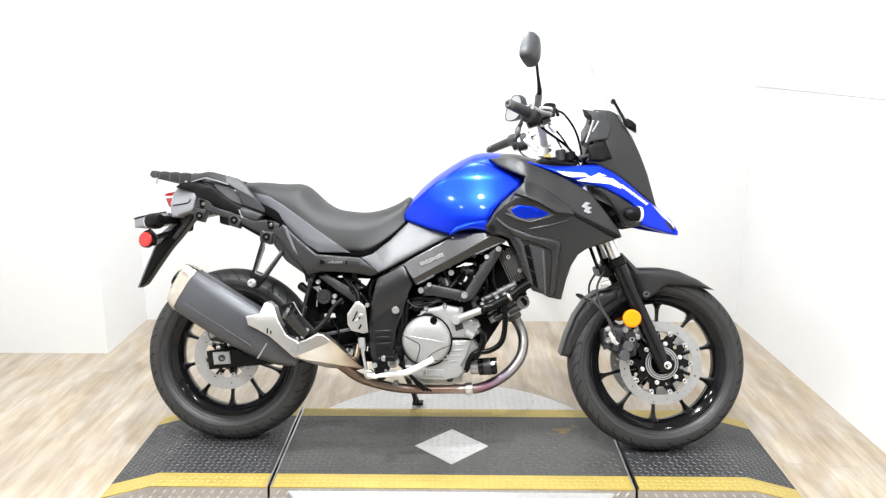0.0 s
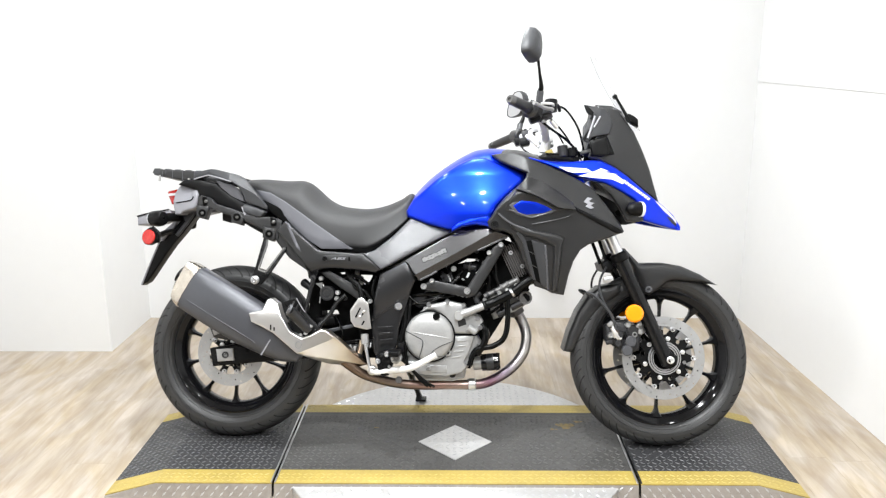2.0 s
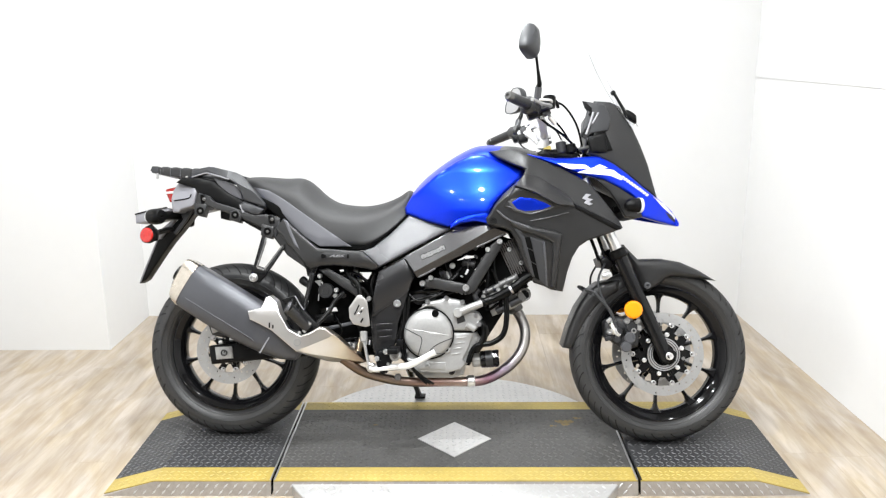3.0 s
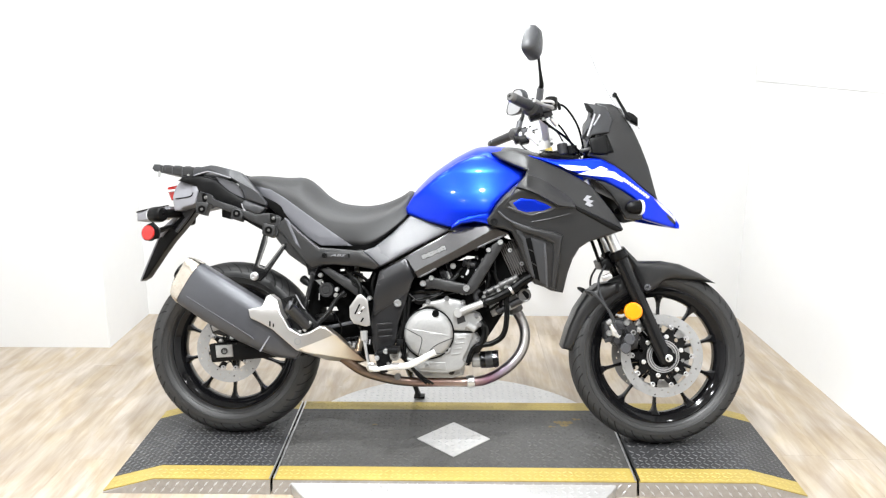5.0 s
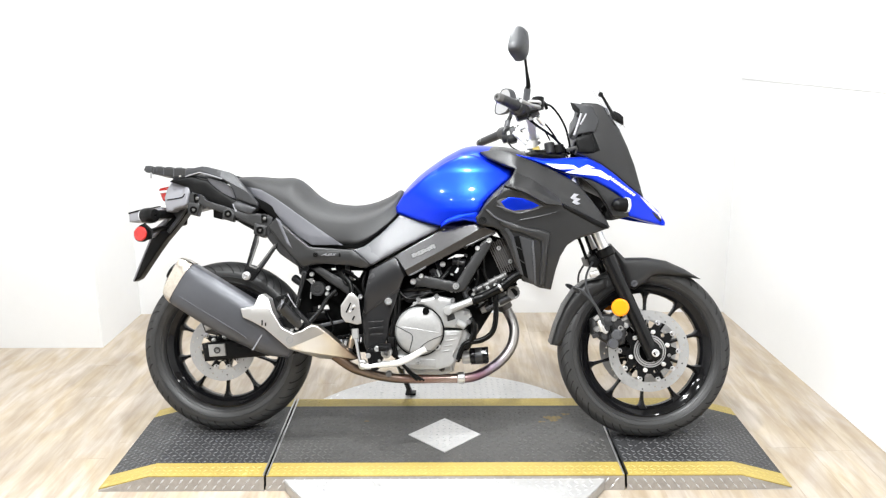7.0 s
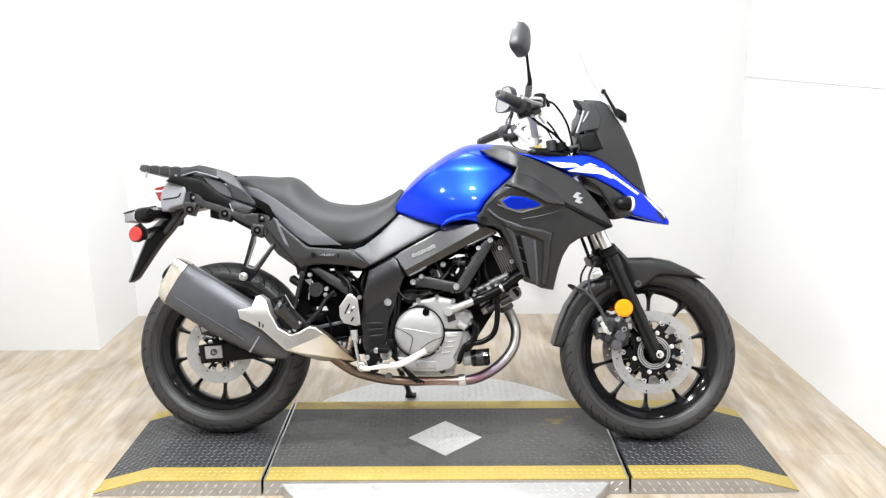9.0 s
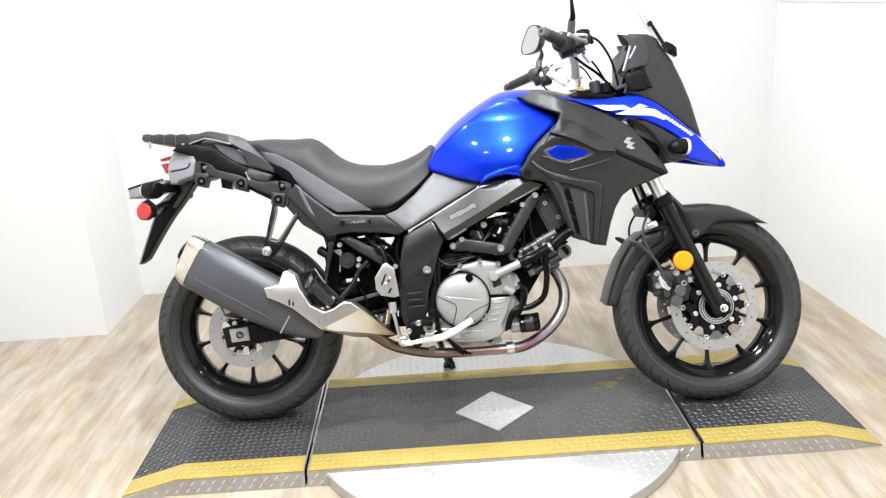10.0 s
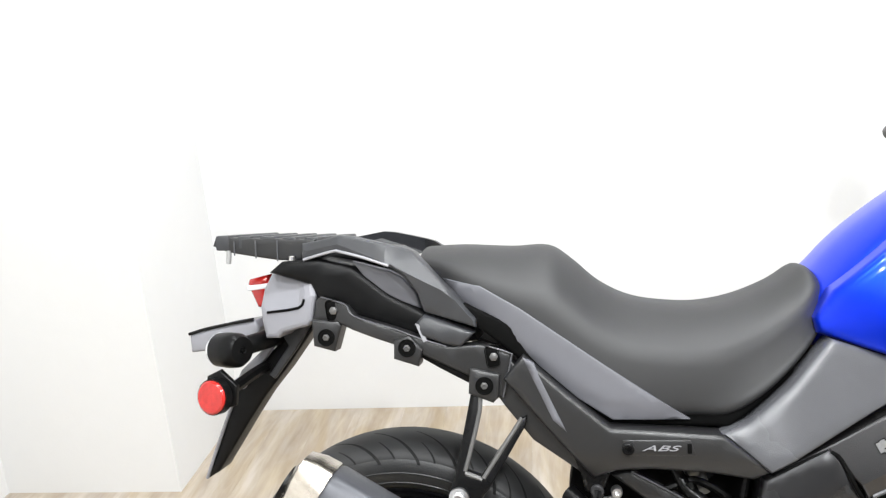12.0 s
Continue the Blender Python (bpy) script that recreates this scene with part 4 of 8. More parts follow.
PEDAL = [(0.54, 0.276), (0.564, 0.271), (0.604, 0.277), (0.631, 0.28), (0.671, 0.285), (0.711, 0.303), (0.766, 0.334)]
SHIELD_CREASE = [(0.142, 0.433), (0.236, 0.378), (0.294, 0.336), (0.344, 0.356), (0.417, 0.387)]
SHIELD_CREASE_B = [(0.294, 0.336), (0.391, 0.314), (0.517, 0.287)]
LINK_BLACK = [(0.327, 0.446), (0.394, 0.455), (0.401, 0.424), (0.338, 0.419)]
LINK_TEXT = [(0.463, 0.364), (0.553, 0.375), (0.553, 0.344), (0.467, 0.329)]
TAIL_CREASE = [(-0.188, 0.856), (-0.13, 0.864), (-0.119, 0.878)]
TAIL_SHELF = [(-0.372, 0.809), (-0.332, 0.82), (-0.288, 0.826), (-0.243, 0.834), (-0.236, 0.822), (-0.24, 0.802), (-0.29, 0.787), (-0.34, 0.78),
    (-0.37, 0.777)]
SIG_C = [(-0.243, 0.798), (-0.217, 0.797)]
GRAB_HOLE = [(-0.038, 0.936), (0.02, 0.92), (0.04, 0.909), (0.062, 0.882), (0.068, 0.859), (0.036, 0.871), (0.01, 0.885), (-0.021, 0.91)]
STICKER = [(0.065, 0.84), (0.071, 0.838), (0.083, 0.813), (0.077, 0.811)]
INNER_PANEL = [(1.088, 0.730), (1.135, 0.718), (1.141, 0.64), (1.147, 0.562), (1.121, 0.580), (1.109, 0.641)]
VENT_GAP = [(1.069, 0.726), (1.088, 0.730), (1.109, 0.641), (1.123, 0.580), (1.105, 0.592), (1.092, 0.635)]
SLAT_A = [(1.078, 0.694), (1.099, 0.684), (1.100, 0.680), (1.079, 0.690)]
SLAT_B = [(1.090, 0.648), (1.109, 0.637), (1.110, 0.633), (1.091, 0.644)]
Y_C = [(0.682, 0.406), (0.745, 0.397), (0.8105, 0.386)]
Y_D = [(0.7225, 0.371), (0.7155, 0.342), (0.7085, 0.313)]
TANK_SIDE = [(0.652, 0.810), (0.648, 0.832), (0.672, 0.872), (0.757, 0.946), (0.832, 0.998), (0.882, 1.022), (0.928, 1.024), (0.975, 1.002), (1.024, 0.98), (1.065, 0.963), (1.061, 0.937),
    (1.03, 0.91), (0.991, 0.872), (0.964, 0.839), (0.949, 0.808), (0.894, 0.793), (0.835, 0.774), (0.806, 0.764), (0.73, 0.784)]
RAIL_EDGE = [(-0.09, 0.881), (-0.058, 0.873), (-0.045, 0.867), (-0.032, 0.851), (0.034, 0.831), (0.073, 0.816), (0.112, 0.804)]
RAIL_END = [(0.174, 0.804), (0.206, 0.793), (0.209, 0.785), (0.195, 0.727)]
HEAD_LINE = [(0.888, 0.525), (1.048, 0.604)]
DASH_GAP = [(1.267, 1.088), (1.283, 1.115), (1.303, 1.132), (1.299, 1.111), (1.284, 1.091), (1.271, 1.079)]
SCREEN_BLOCK = [(1.413, 1.168), (1.430, 1.182), (1.450, 1.172), (1.463, 1.160), (1.464, 1.134), (1.441, 1.146)]
LINK_BAR = [(0.348, 0.611), (0.379, 0.616), (0.441, 0.583), (0.506, 0.544), (0.512, 0.514), (0.483, 0.518), (0.415, 0.562)]
LINK_LUG = [(0.294, 0.648), (0.328, 0.638), (0.348, 0.616), (0.341, 0.596), (0.328, 0.583), (0.312, 0.59), (0.308, 0.611)]
LUG_BOLT = [(0.329, 0.592), (0.337, 0.592)]
GAP_A = [(0.462, 0.602), (0.523, 0.601), (0.511, 0.578), (0.481, 0.559), (0.466, 0.577)]
GAP_B = [(0.385, 0.607), (0.431, 0.613), (0.43, 0.604), (0.39, 0.601)]
GAP_D = [(0.336, 0.469), (0.393, 0.473), (0.400, 0.458), (0.383, 0.452), (0.338, 0.450)]
GAP_E = [(0.315, 0.563), (0.342, 0.566), (0.344, 0.554), (0.322, 0.55)]
COWL_WING = [(1.271, 1.208), (1.349, 1.195), (1.373, 1.149), (1.362, 1.106), (1.302, 1.094), (1.283, 1.074), (1.263, 1.086), (1.279, 1.138), (1.287,
    1.172)]
COWL_LIP = [(1.27, 1.207), (1.283, 1.204), (1.305, 1.18), (1.3, 1.166), (1.279, 1.181)]
DASH_SLIT = [(1.29, 1.157), (1.301, 1.171), (1.313, 1.172), (1.3, 1.151)]
DASH_BOX = [(1.29, 1.082), (1.348, 1.095), (1.361, 1.04), (1.354, 1.028), (1.302, 1.029)]
DASH_FACET = [(1.257, 1.043), (1.293, 1.053), (1.297, 1.041), (1.26, 1.031)]
POTS = [(1.442, 0.381), (1.429, 0.349), (1.397, 0.374), (1.405, 0.404)]
SHIELD_NOTCH = [(0.133, 0.441), (0.125, 0.471), (0.169, 0.481), (0.181, 0.517), (0.195, 0.522)]
bike = tagged(new("motorcycle"), "blue and dark grey adventure motorcycle leaning on its side stand", "motorcycle")
bike.matrix_world = pose(-0.8237, 0.0296, DECK, 0, 0, -2.47) @ pose(0, 0, 0, -14.33)
STEER, RAKE = 4.73, 26.0
R_FRONT, R_REAR = 0.3175, 0.315


def wheel(name, centre, radius, tyre_w, rim_r, turn, disc_r, disc_in, disc_out, label):
    thing = new(name)
    thing.parent = bike
    thing.matrix_local = Matrix.Translation(P(*centre)) @ turn
    tagged(thing, label)
    # tyre: closed cross-section turned about the axle (local y)
    half, depth = tyre_w / 2, radius - rim_r
    side = [(0.60, 0.0), (0.82, 0.12), (0.97, 0.34), (1.0, 0.50), (0.955, 0.66), (0.82, 0.815), (0.57, 0.93), (0.29, 0.985), (0.0, 1.0)]
    line = spline([(-u * half, rim_r + v * depth) for u, v in side] + [(u * half, rim_r + v * depth) for u, v in side[-2::-1]], 3)
    prof = [tuple(q) for q in line] + [(half * 0.55, rim_r - 0.006), (-half * 0.55, rim_r - 0.006)]
    tyre = part("tyre", lathe(prof, (0, 0, 0), (0, 1, 0), 120, closed=True), RUBBER, thing, "black road tyre with diagonal tread grooves")

    def on_tyre(v, u, lift):
        """A place on the tread, v from one bead (0) over the crown (0.5) to the other (1)."""
        f = v * (len(line) - 1)
        i = min(int(f), len(line) - 2)
        l, r = line[i] + (line[i + 1] - line[i]) * (f - i)
        l0, r0 = line[i + 1] - line[i]
        k = math.hypot(l0, r0)
        l, r = l - lift * r0 / k, r + lift * l0 / k
        return Vector((r * math.cos(u), l, r * math.sin(u)))

    # tread band over the shoulders and crown, a little proud of the sidewalls
    band = [line[i] for i in range(len(line)) if 0.235 <= i / (len(line) - 1) <= 0.765]
    outer = []
    for i, q in enumerate(band):
        ahead = band[min(i + 1, len(band) - 1)] - band[max(i - 1, 0)]
        nl, nr = -ahead[1] / np.hypot(*ahead), ahead[0] / np.hypot(*ahead)
        lift = 0.0004 if i in (0, len(band) - 1) else 0.0014
        outer.append((q[0] + lift * nl, q[1] + lift * nr))
    tread = part("tread", lathe(outer + [tuple(q - np.array((0.0, 0.004))) for q in band[::-1]], (0, 0, 0), (0, 1, 0), 120, closed=True), TREAD, tyre, "grey rubber tread with slanted grooves")
    count = 26
    for k in range(count):
        for v0, v1, s, lean, wide in ((0.215, 0.47, 1, 0.30, 0.0036), (0.785, 0.53, -1, 0.30, 0.0036), (0.245, 0.36, 1, 0.10, 0.0022), (0.755, 0.64, -1, 0.10, 0.0022)):
            rows, bm = [], bmesh.new()
            u0 = 2 * math.pi * (k + (0.5 if s < 0 else 0) + (0.62 if wide < 0.003 else 0)) / count
            for q in range(19):
                f = q / 18
                v, u = v0 + (v1 - v0) * f, u0 + lean * f ** 1.5
                wdt = wide / radius * (0.55 + 0.45 * math.sin(math.pi * min(f + 0.2, 1)))
                rows.append([bm.verts.new(on_tyre(v, u + e * wdt, 0.0019)) for e in (-1, 1)])
            for a, b in zip(rows, rows[1:]):
                bm.faces.new((a[0], a[1], b[1], b[0]))
            part("tread_groove", bm, GROOVE, tyre)
    for sg in (-1, 1):
        for v in (0.10, 0.16):
            f = v * (len(line) - 1)
            l, r = line[int(f)]
            part("sidewall_ring", lathe([(0.0016 * math.cos(q), r + 0.0016 * math.sin(q)) for q in (0, 1.57, 3.14, 4.71)], (0, sg * abs(l), 0), (0, 1, 0), 90, closed=True), RUBBER, tyre)
    bead = rim_r
    rw = half * 0.64
    rim = [(-rw, bead + 0.008), (-rw - 0.002, bead - 0.002), (-rw + 0.006, bead - 0.012), (-rw + 0.010, bead - 0.020), (-rw * 0.55, bead - 0.030), (-rw * 0.35, bead - 0.035), (rw * 0.35, bead - 0.035), (rw * 0.55, bead - 0.030), (rw - 0.010, bead - 0.020), (rw - 0.006, bead - 0.012), (rw + 0.002, bead - 0.002), (rw, bead + 0.008), (rw - 0.006, bead - 0.004), (-rw + 0.006, bead - 0.004)]
    part("rim", lathe(rim, (0, 0, 0), (0, 1, 0), 96, closed=True), GLOSS_BLACK, thing, "gloss black cast rim")
    hub_w = half * 0.75
    part("hub", lathe([(-hub_w, 0.0), (-hub_w, 0.030), (-hub_w * 0.8, 0.048), (hub_w * 0.8, 0.048), (hub_w, 0.030), (hub_w, 0.0)], (0, 0, 0), (0, 1, 0), 40), BLACK_METAL, thing)
    inner = bead - 0.031
    for k in range(10):
        a = radians(88 + 36 * k)
        bm = bmesh.new()
        rings = []
        for r, w, d in ((0.040, 0.016, 0.030), (0.09, 0.0080, 0.018), (0.15, 0.0055, 0.012), (inner - 0.045, 0.0055, 0.012), (inner - 0.024, 0.0068, 0.014), (inner - 0.011, 0.0105, 0.018), (inner - 0.004, 0.017, 0.022), (inner + 0.004, 0.029, 0.026)):
            c, s = math.cos(a), math.sin(a)
            ring = []
            for u, v in ((-1, -0.5), (-0.5, -1), (0.5, -1), (1, -0.5), (1, 0.5), (0.5, 1), (-0.5, 1), (-1, 0.5)):
                ring.append(bm.verts.new((c * r - s * u * w, v * d, s * r + c * u * w)))
            rings.append(ring)
        for p0, p1 in zip(rings, rings[1:]):
            for i in range(8):
                bm.faces.new((p0[i], p0[(i + 1) % 8], p1[(i + 1) % 8], p1[i]))
        part("spoke", bm, GLOSS_BLACK, thing)
    # drilled brake discs
    for side in ((1, -1) if name == "front_wheel" else (1,)):
        y = -side * disc_out
        ring = lambda r, n, cx=0.0, cy=0.0, ph=0.0: [(cx + r * math.cos(2 * math.pi * i / n + ph), cy + r * math.sin(2 * math.pi * i / n + ph)) for i in range(n)]
        holes = [ring(disc_in, 48)]
        mid, wid = (disc_r + disc_in) / 2, (disc_r - disc_in)
        for k in range(36):
            a, rr = 2 * math.pi * k / 36, mid + wid * 0.27 * (k % 3 - 1)
            holes.append(ring(0.0032, 6, rr * math.cos(a), rr * math.sin(a)))
        bm = panel(ring(disc_r, 72), side * disc_out + 0.0025, 0.005, 0.0, 0.02, holes=holes)
        disc = part("brake_disc", bm, DISC_STEEL, thing, "drilled steel brake disc", smooth=False)
        carrier_out = disc_in - 0.004
        star = []
        for k in range(60):
            a = 2 * math.pi * k / 60
            rr = carrier_out - (0.002 if k % 6 == 0 else 0.010 if k % 6 in (1, 5) else 0.026)
            star.append((rr * math.cos(a), rr * math.sin(a)))
        bolt_r = min(0.070, carrier_out - 0.034)
        holes = [ring(0.036, 32)] + [ring(0.0075, 10, (bolt_r + 0.006) * math.cos(math.pi * (k + 0.8) / 3), (bolt_r + 0.006) * math.sin(math.pi * (k + 0.8) / 3)) for k in range(6)]
        part("carrier", panel(star, side * disc_out + 0.003, 0.007, 0.0, 0.03, holes=holes), BLACK_METAL, disc, "black disc carrier", smooth=False)
        for k in range(10):
            a = 2 * math.pi * k / 10
            part("disc_button", lathe([(-0.006, 0), (-0.006, 0.0092), (0.003, 0.0092), (0.004, 0.0065), (0.002, 0.0045), (0.002, 0)], ((disc_in - 0.006) * math.cos(a), y, (disc_in - 0.006) * math.sin(a)), (0, -side, 0), 18), STEEL, disc)
        for k in range(6):
            a = 2 * math.pi * (k + 0.3) / 6
            part("disc_bolt", lathe([(-0.002, 0), (-0.002, 0.008), (0.006, 0.008), (0.007, 0.005), (0.004, 0.004), (0.004, 0)], (bolt_r * math.cos(a), y - side * 0.003, bolt_r * math.sin(a)), (0, -side, 0), 16), CHROME, disc)
    if name == "front_wheel":
        part("sensor_ring", lathe([(-0.003, 0.040), (0.004, 0.040), (0.004, 0.058), (-0.003, 0.058)], (0, -disc_out - 0.014, 0), (0, 1, 0), 60, closed=True), STEEL, thing, "bright wheel speed sensor ring")
        for r in (0.0445, 0.0525):
            part("ring_groove", lathe([(-0.0015, r - 0.0012), (0.0015, r - 0.0012), (0.0015, r + 0.0012), (-0.0015, r + 0.0012)], (0, -disc_out - 0.0185, 0), (0, 1, 0), 48, closed=True), CAST_DARK, thing)
    return thing


steer_axis = Vector((-math.sin(radians(RAKE)), 0, math.cos(radians(RAKE))))
turn_left = Matrix.Rotation(radians(STEER), 4, steer_axis)
FRONT_C, REAR_C = (1.56, 0.0, R_FRONT * 1.0), (0.0, 0.0, R_REAR)
wheel("front_wheel", (1.56, 0, 0.316), R_FRONT, 0.110, 0.243, turn_left, 0.147, 0.113, 0.074, "front wheel with ten slim gloss black spokes and twin discs")
wheel("rear_wheel", (0.006, 0, 0.314), R_REAR, 0.142, 0.226, Matrix.Identity(4), 0.122, 0.080, 0.088, "rear wheel with ten slim gloss black spokes and one disc")

# tank: stations from the seat to the steering head
tank = part("fuel_tank", loft([
    (0.640, 0.790, 0.850, 0.095, 0.100, 0.06), (0.672, 0.775, 0.900, 0.115, 0.125, 0.07), (0.72, 0.765, 0.952, 0.130, 0.148, 0.085),
    (0.78, 0.760, 0.999, 0.140, 0.164, 0.10), (0.84, 0.758, 1.037, 0.145, 0.172, 0.115), (0.90, 0.765, 1.064, 0.150, 0.177, 0.12),
    (0.97, 0.780, 1.068, 0.145, 0.170, 0.12), (1.04, 0.80, 1.060, 0.120, 0.136, 0.105), (1.10, 0.83, 1.04, 0.085, 0.100, 0.08)], 48, 6, 0.68), BLUE, bike, "metallic blue fuel tank")


def tank_flank(x, h):
    """The tank's flat flank, carried up to a sharp upper edge."""
    bow = 0.87 if x < 0.93 else 0.8
    over = h - 0.87
    lean = 0.5 * (over + math.sqrt(over * over + 0.0016)) - 0.004
    return 0.208 - bow * (x - 0.93) ** 2 - 0.32 * lean - 1.0 * max(h - 0.955, 0) ** 1.4 - 0.12 * max(0.82 - h, 0)


for s in (False, True):
    part("tank_flank", panel(TANK_SIDE, tank_flank, 0.05, 0.011, 0.010, flip=s), BLUE, tank)
    part("tank_lip", panel(TANK_CREASE, lambda x, h: 0.205, 0.06, 0.012, 0.012, flip=s), BLUE, tank)
part("tank_top_panel", loft([(0.955, 0.99, 1.052, 0.03, 0.06, 0.03), (0.99, 0.99, 1.066, 0.08, 0.12, 0.06), (1.05, 0.97, 1.062, 0.10, 0.145, 0.08), (1.11, 0.96, 1.046, 0.10, 0.14, 0.08), (1.16, 0.95, 1.026, 0.08, 0.12, 0.06)], 32, 5, 0.7), PLASTIC, bike, "dark grey plastic tank cover")


def shroud_out(x, h):
    """Fairing flank: widest at the intake pocket, tucked in to the nose, the tank and the lower corner."""
    crease = np.interp(x, (0.94, 1.0, 1.06, 1.13, 1.235, 1.40), (0.80, 0.86, 0.90, 0.885, 0.838, 0.762))
    l = 0.236 - 0.28 * max(x - 1.08, 0) ** 1.5 - 0.9 * max(1.02 - x, 0) ** 2
    l -= 0.42 * max(h - crease, 0) + 0.13 * max(crease - h, 0) + 0.10 * max(0.66 - h, 0)
    return l


for s in (False, True):
    body = part("fairing", panel(SHROUD, shroud_out, 0.05, 0.008, 0.014, flip=s, creases=[[(0.94, 0.80), (1.0, 0.86), (1.06, 0.90), (1.13, 0.885), (1.235, 0.838), (1.40, 0.762)]]), PLASTIC, bike, "dark grey plastic side fairing", angle=14)
    part("intake_pocket", panel(POCKET, lambda x, h: shroud_out(x, h) + 0.002 - 0.15 * (0.84 - h), 0.03, 0.010, 0.012, flip=s), PLASTIC, body)
    rim = np.array(INSET)
    part("inset_rim", panel([tuple(q) for q in rim.mean(0) + (rim - rim.mean(0)) * np.array((1.22, 1.38))], lambda x, h: shroud_out(x, h) + 0.005, 0.02, 0.004, 0.012, flip=s), PLASTIC_GREY, body)
    part("blue_inset", panel(INSET, lambda x, h: shroud_out(x, h) + 0.0065, 0.02, 0.003, 0.012, flip=s), BLUE, body, "metallic blue inset")
    part("upper_fin", panel(FIN_UPPER, lambda x, h: shroud_out(x, h) + 0.004 + 0.5 * (np.interp(x, (1.03, 1.07, 1.13, 1.23), (0.92, 0.945, 0.925, 0.86)) - h), 0.04, 0.004, 0.010, flip=s), PLASTIC, body)
    part("lower_fin", panel(FIN_LIP, lambda x, h: shroud_out(x, h) + 0.013, 0.03, 0.011, 0.012, flip=s), PLASTIC, body)
    part("inner_panel", panel(INNER_PANEL, lambda x, h: shroud_out(x, h) + 0.003, 0.01, 0.002, 0.012, flip=s), PLASTIC_MID, body, "lighter grey inner panel")
    # Near-black sheet on the flank stands in for the vent opening's shade.
    gap = part("vent_gap", panel(VENT_GAP, lambda x, h: shroud_out(x, h) + 0.005, 0.01, 0.001, 0.012, flip=s), SHADE_AND_PART_BLACK, body)
    part("vent_rib", panel([(1.036, 0.754), (1.051, 0.758), (1.071, 0.726), (1.094, 0.640), (1.107, 0.591), (1.096, 0.594), (1.080, 0.640), (1.058, 0.720)], lambda x, h: shroud_out(x, h) + 0.006, 0.012, 0.003, 0.010, flip=s), PLASTIC_MID, body)
    part("panel_strip", panel([(1.131, 0.712), (1.139, 0.716), (1.146, 0.64), (1.151, 0.560), (1.145, 0.560), (1.139, 0.64)], lambda x, h: shroud_out(x, h) + 0.0065, 0.006, 0.002, 0.012, flip=s), PLASTIC_GREY, body, "lighter narrow strip")
    # Lighter tubes along the fairing's edges are painted highlights.
    for line, r in (((1.009, 0.833), (1.040, 0.823), (1.083, 0.808), (1.114, 0.814), (1.157, 0.826)), 0.0035), (((1.089, 0.784), (1.151, 0.796), (1.218, 0.813)), 0.0018), (((0.975, 0.818), (1.018, 0.785), (1.080, 0.763), (1.130, 0.744), (1.146, 0.727)), 0.0045):
        part("edge_highlight", tube([P(x, (-1 if s else 1) * (shroud_out(x, h) + 0.0035 + (0.004 if r > 0.004 else 0.0)), h) for x, h in line], r, 8), PLASTIC_GREY, body, "lighter tube for an edge highlight")
    # Lighter plastic puts the light on this upward face into the colour.
    part("upper_facet", panel([(1.051, 0.905), (1.083, 0.932), (1.156, 0.886), (1.135, 0.868)], lambda x, h: shroud_out(x, h) + 0.007 - 0.35 * (h - 0.90), 0.02, 0.004, 0.010, flip=s), PLASTIC_MID, body)
    for slat in (SLAT_A, SLAT_B):
        part("vent_slat", panel(slat, lambda x, h: shroud_out(x, h) + 0.0075, 0.006, 0.001, 0.012, flip=s), PLASTIC, gap)
    part("nose_crease", panel(FIN_RIGHT, lambda x, h: shroud_out(x, h) + 0.006, 0.02, 0.006, 0.012, flip=s), BLACK, body)
    part("fairing_screw", lathe([(-0.004, 0), (-0.004, 0.013), (0.003, 0.013), (0.003, 0.009), (0.0, 0.008), (0.0, 0)], P(0.962, (-1 if s else 1) * (shroud_out(0.962, 0.782) + 0.002), 0.782), (0, 1 if s else -1, 0), 20), BLACK, body)



def beak_out(x, h):
    """Beak: as wide as the fairing at the tank, closing to a point at the nose."""
    return max(0.165 - 0.9 * max(x - 1.30, 0) ** 1.7 - 0.35 * max(1.12 - x, 0) - 0.25 * max(h - 0.97, 0) - 0.15 * max(x - 1.5, 0), 0.012)


for s in (False, True):
    beak = part("beak_panel", panel(BEAK, beak_out, 0.035, 0.010, 0.012, flip=s), BLUE, bike, "metallic blue beak panel with white stripes")
    for shape in (BEAK_WHITE_A, BEAK_WHITE_B, BEAK_WHITE_C):
        part("stripe", panel(shape, lambda x, h: beak_out(x, h) + 0.0012, 0.004, 0.0, 0.010, flip=s), WHITE_DECAL, beak, "white decal stripe")
    part("beak_inner", panel(BEAK_UNDER, lambda x, h: beak_out(x, h) - 0.006, 0.03, 0.008, 0.014, flip=s), PLASTIC, bike)
    part("screen_cowl", panel(COWL, lambda x, h: 0.135 - 1.0 * max(x - 1.36, 0) ** 1.6 - 0.1 * max(h - 1.05, 0), 0.03, 0.008, 0.014, flip=s), PLASTIC, bike, "matte dark grey front cowl")
    part("dash_side", panel(DASH_SIDE, 0.142, 0.05, 0.010, 0.014, flip=s), BLACK, bike)

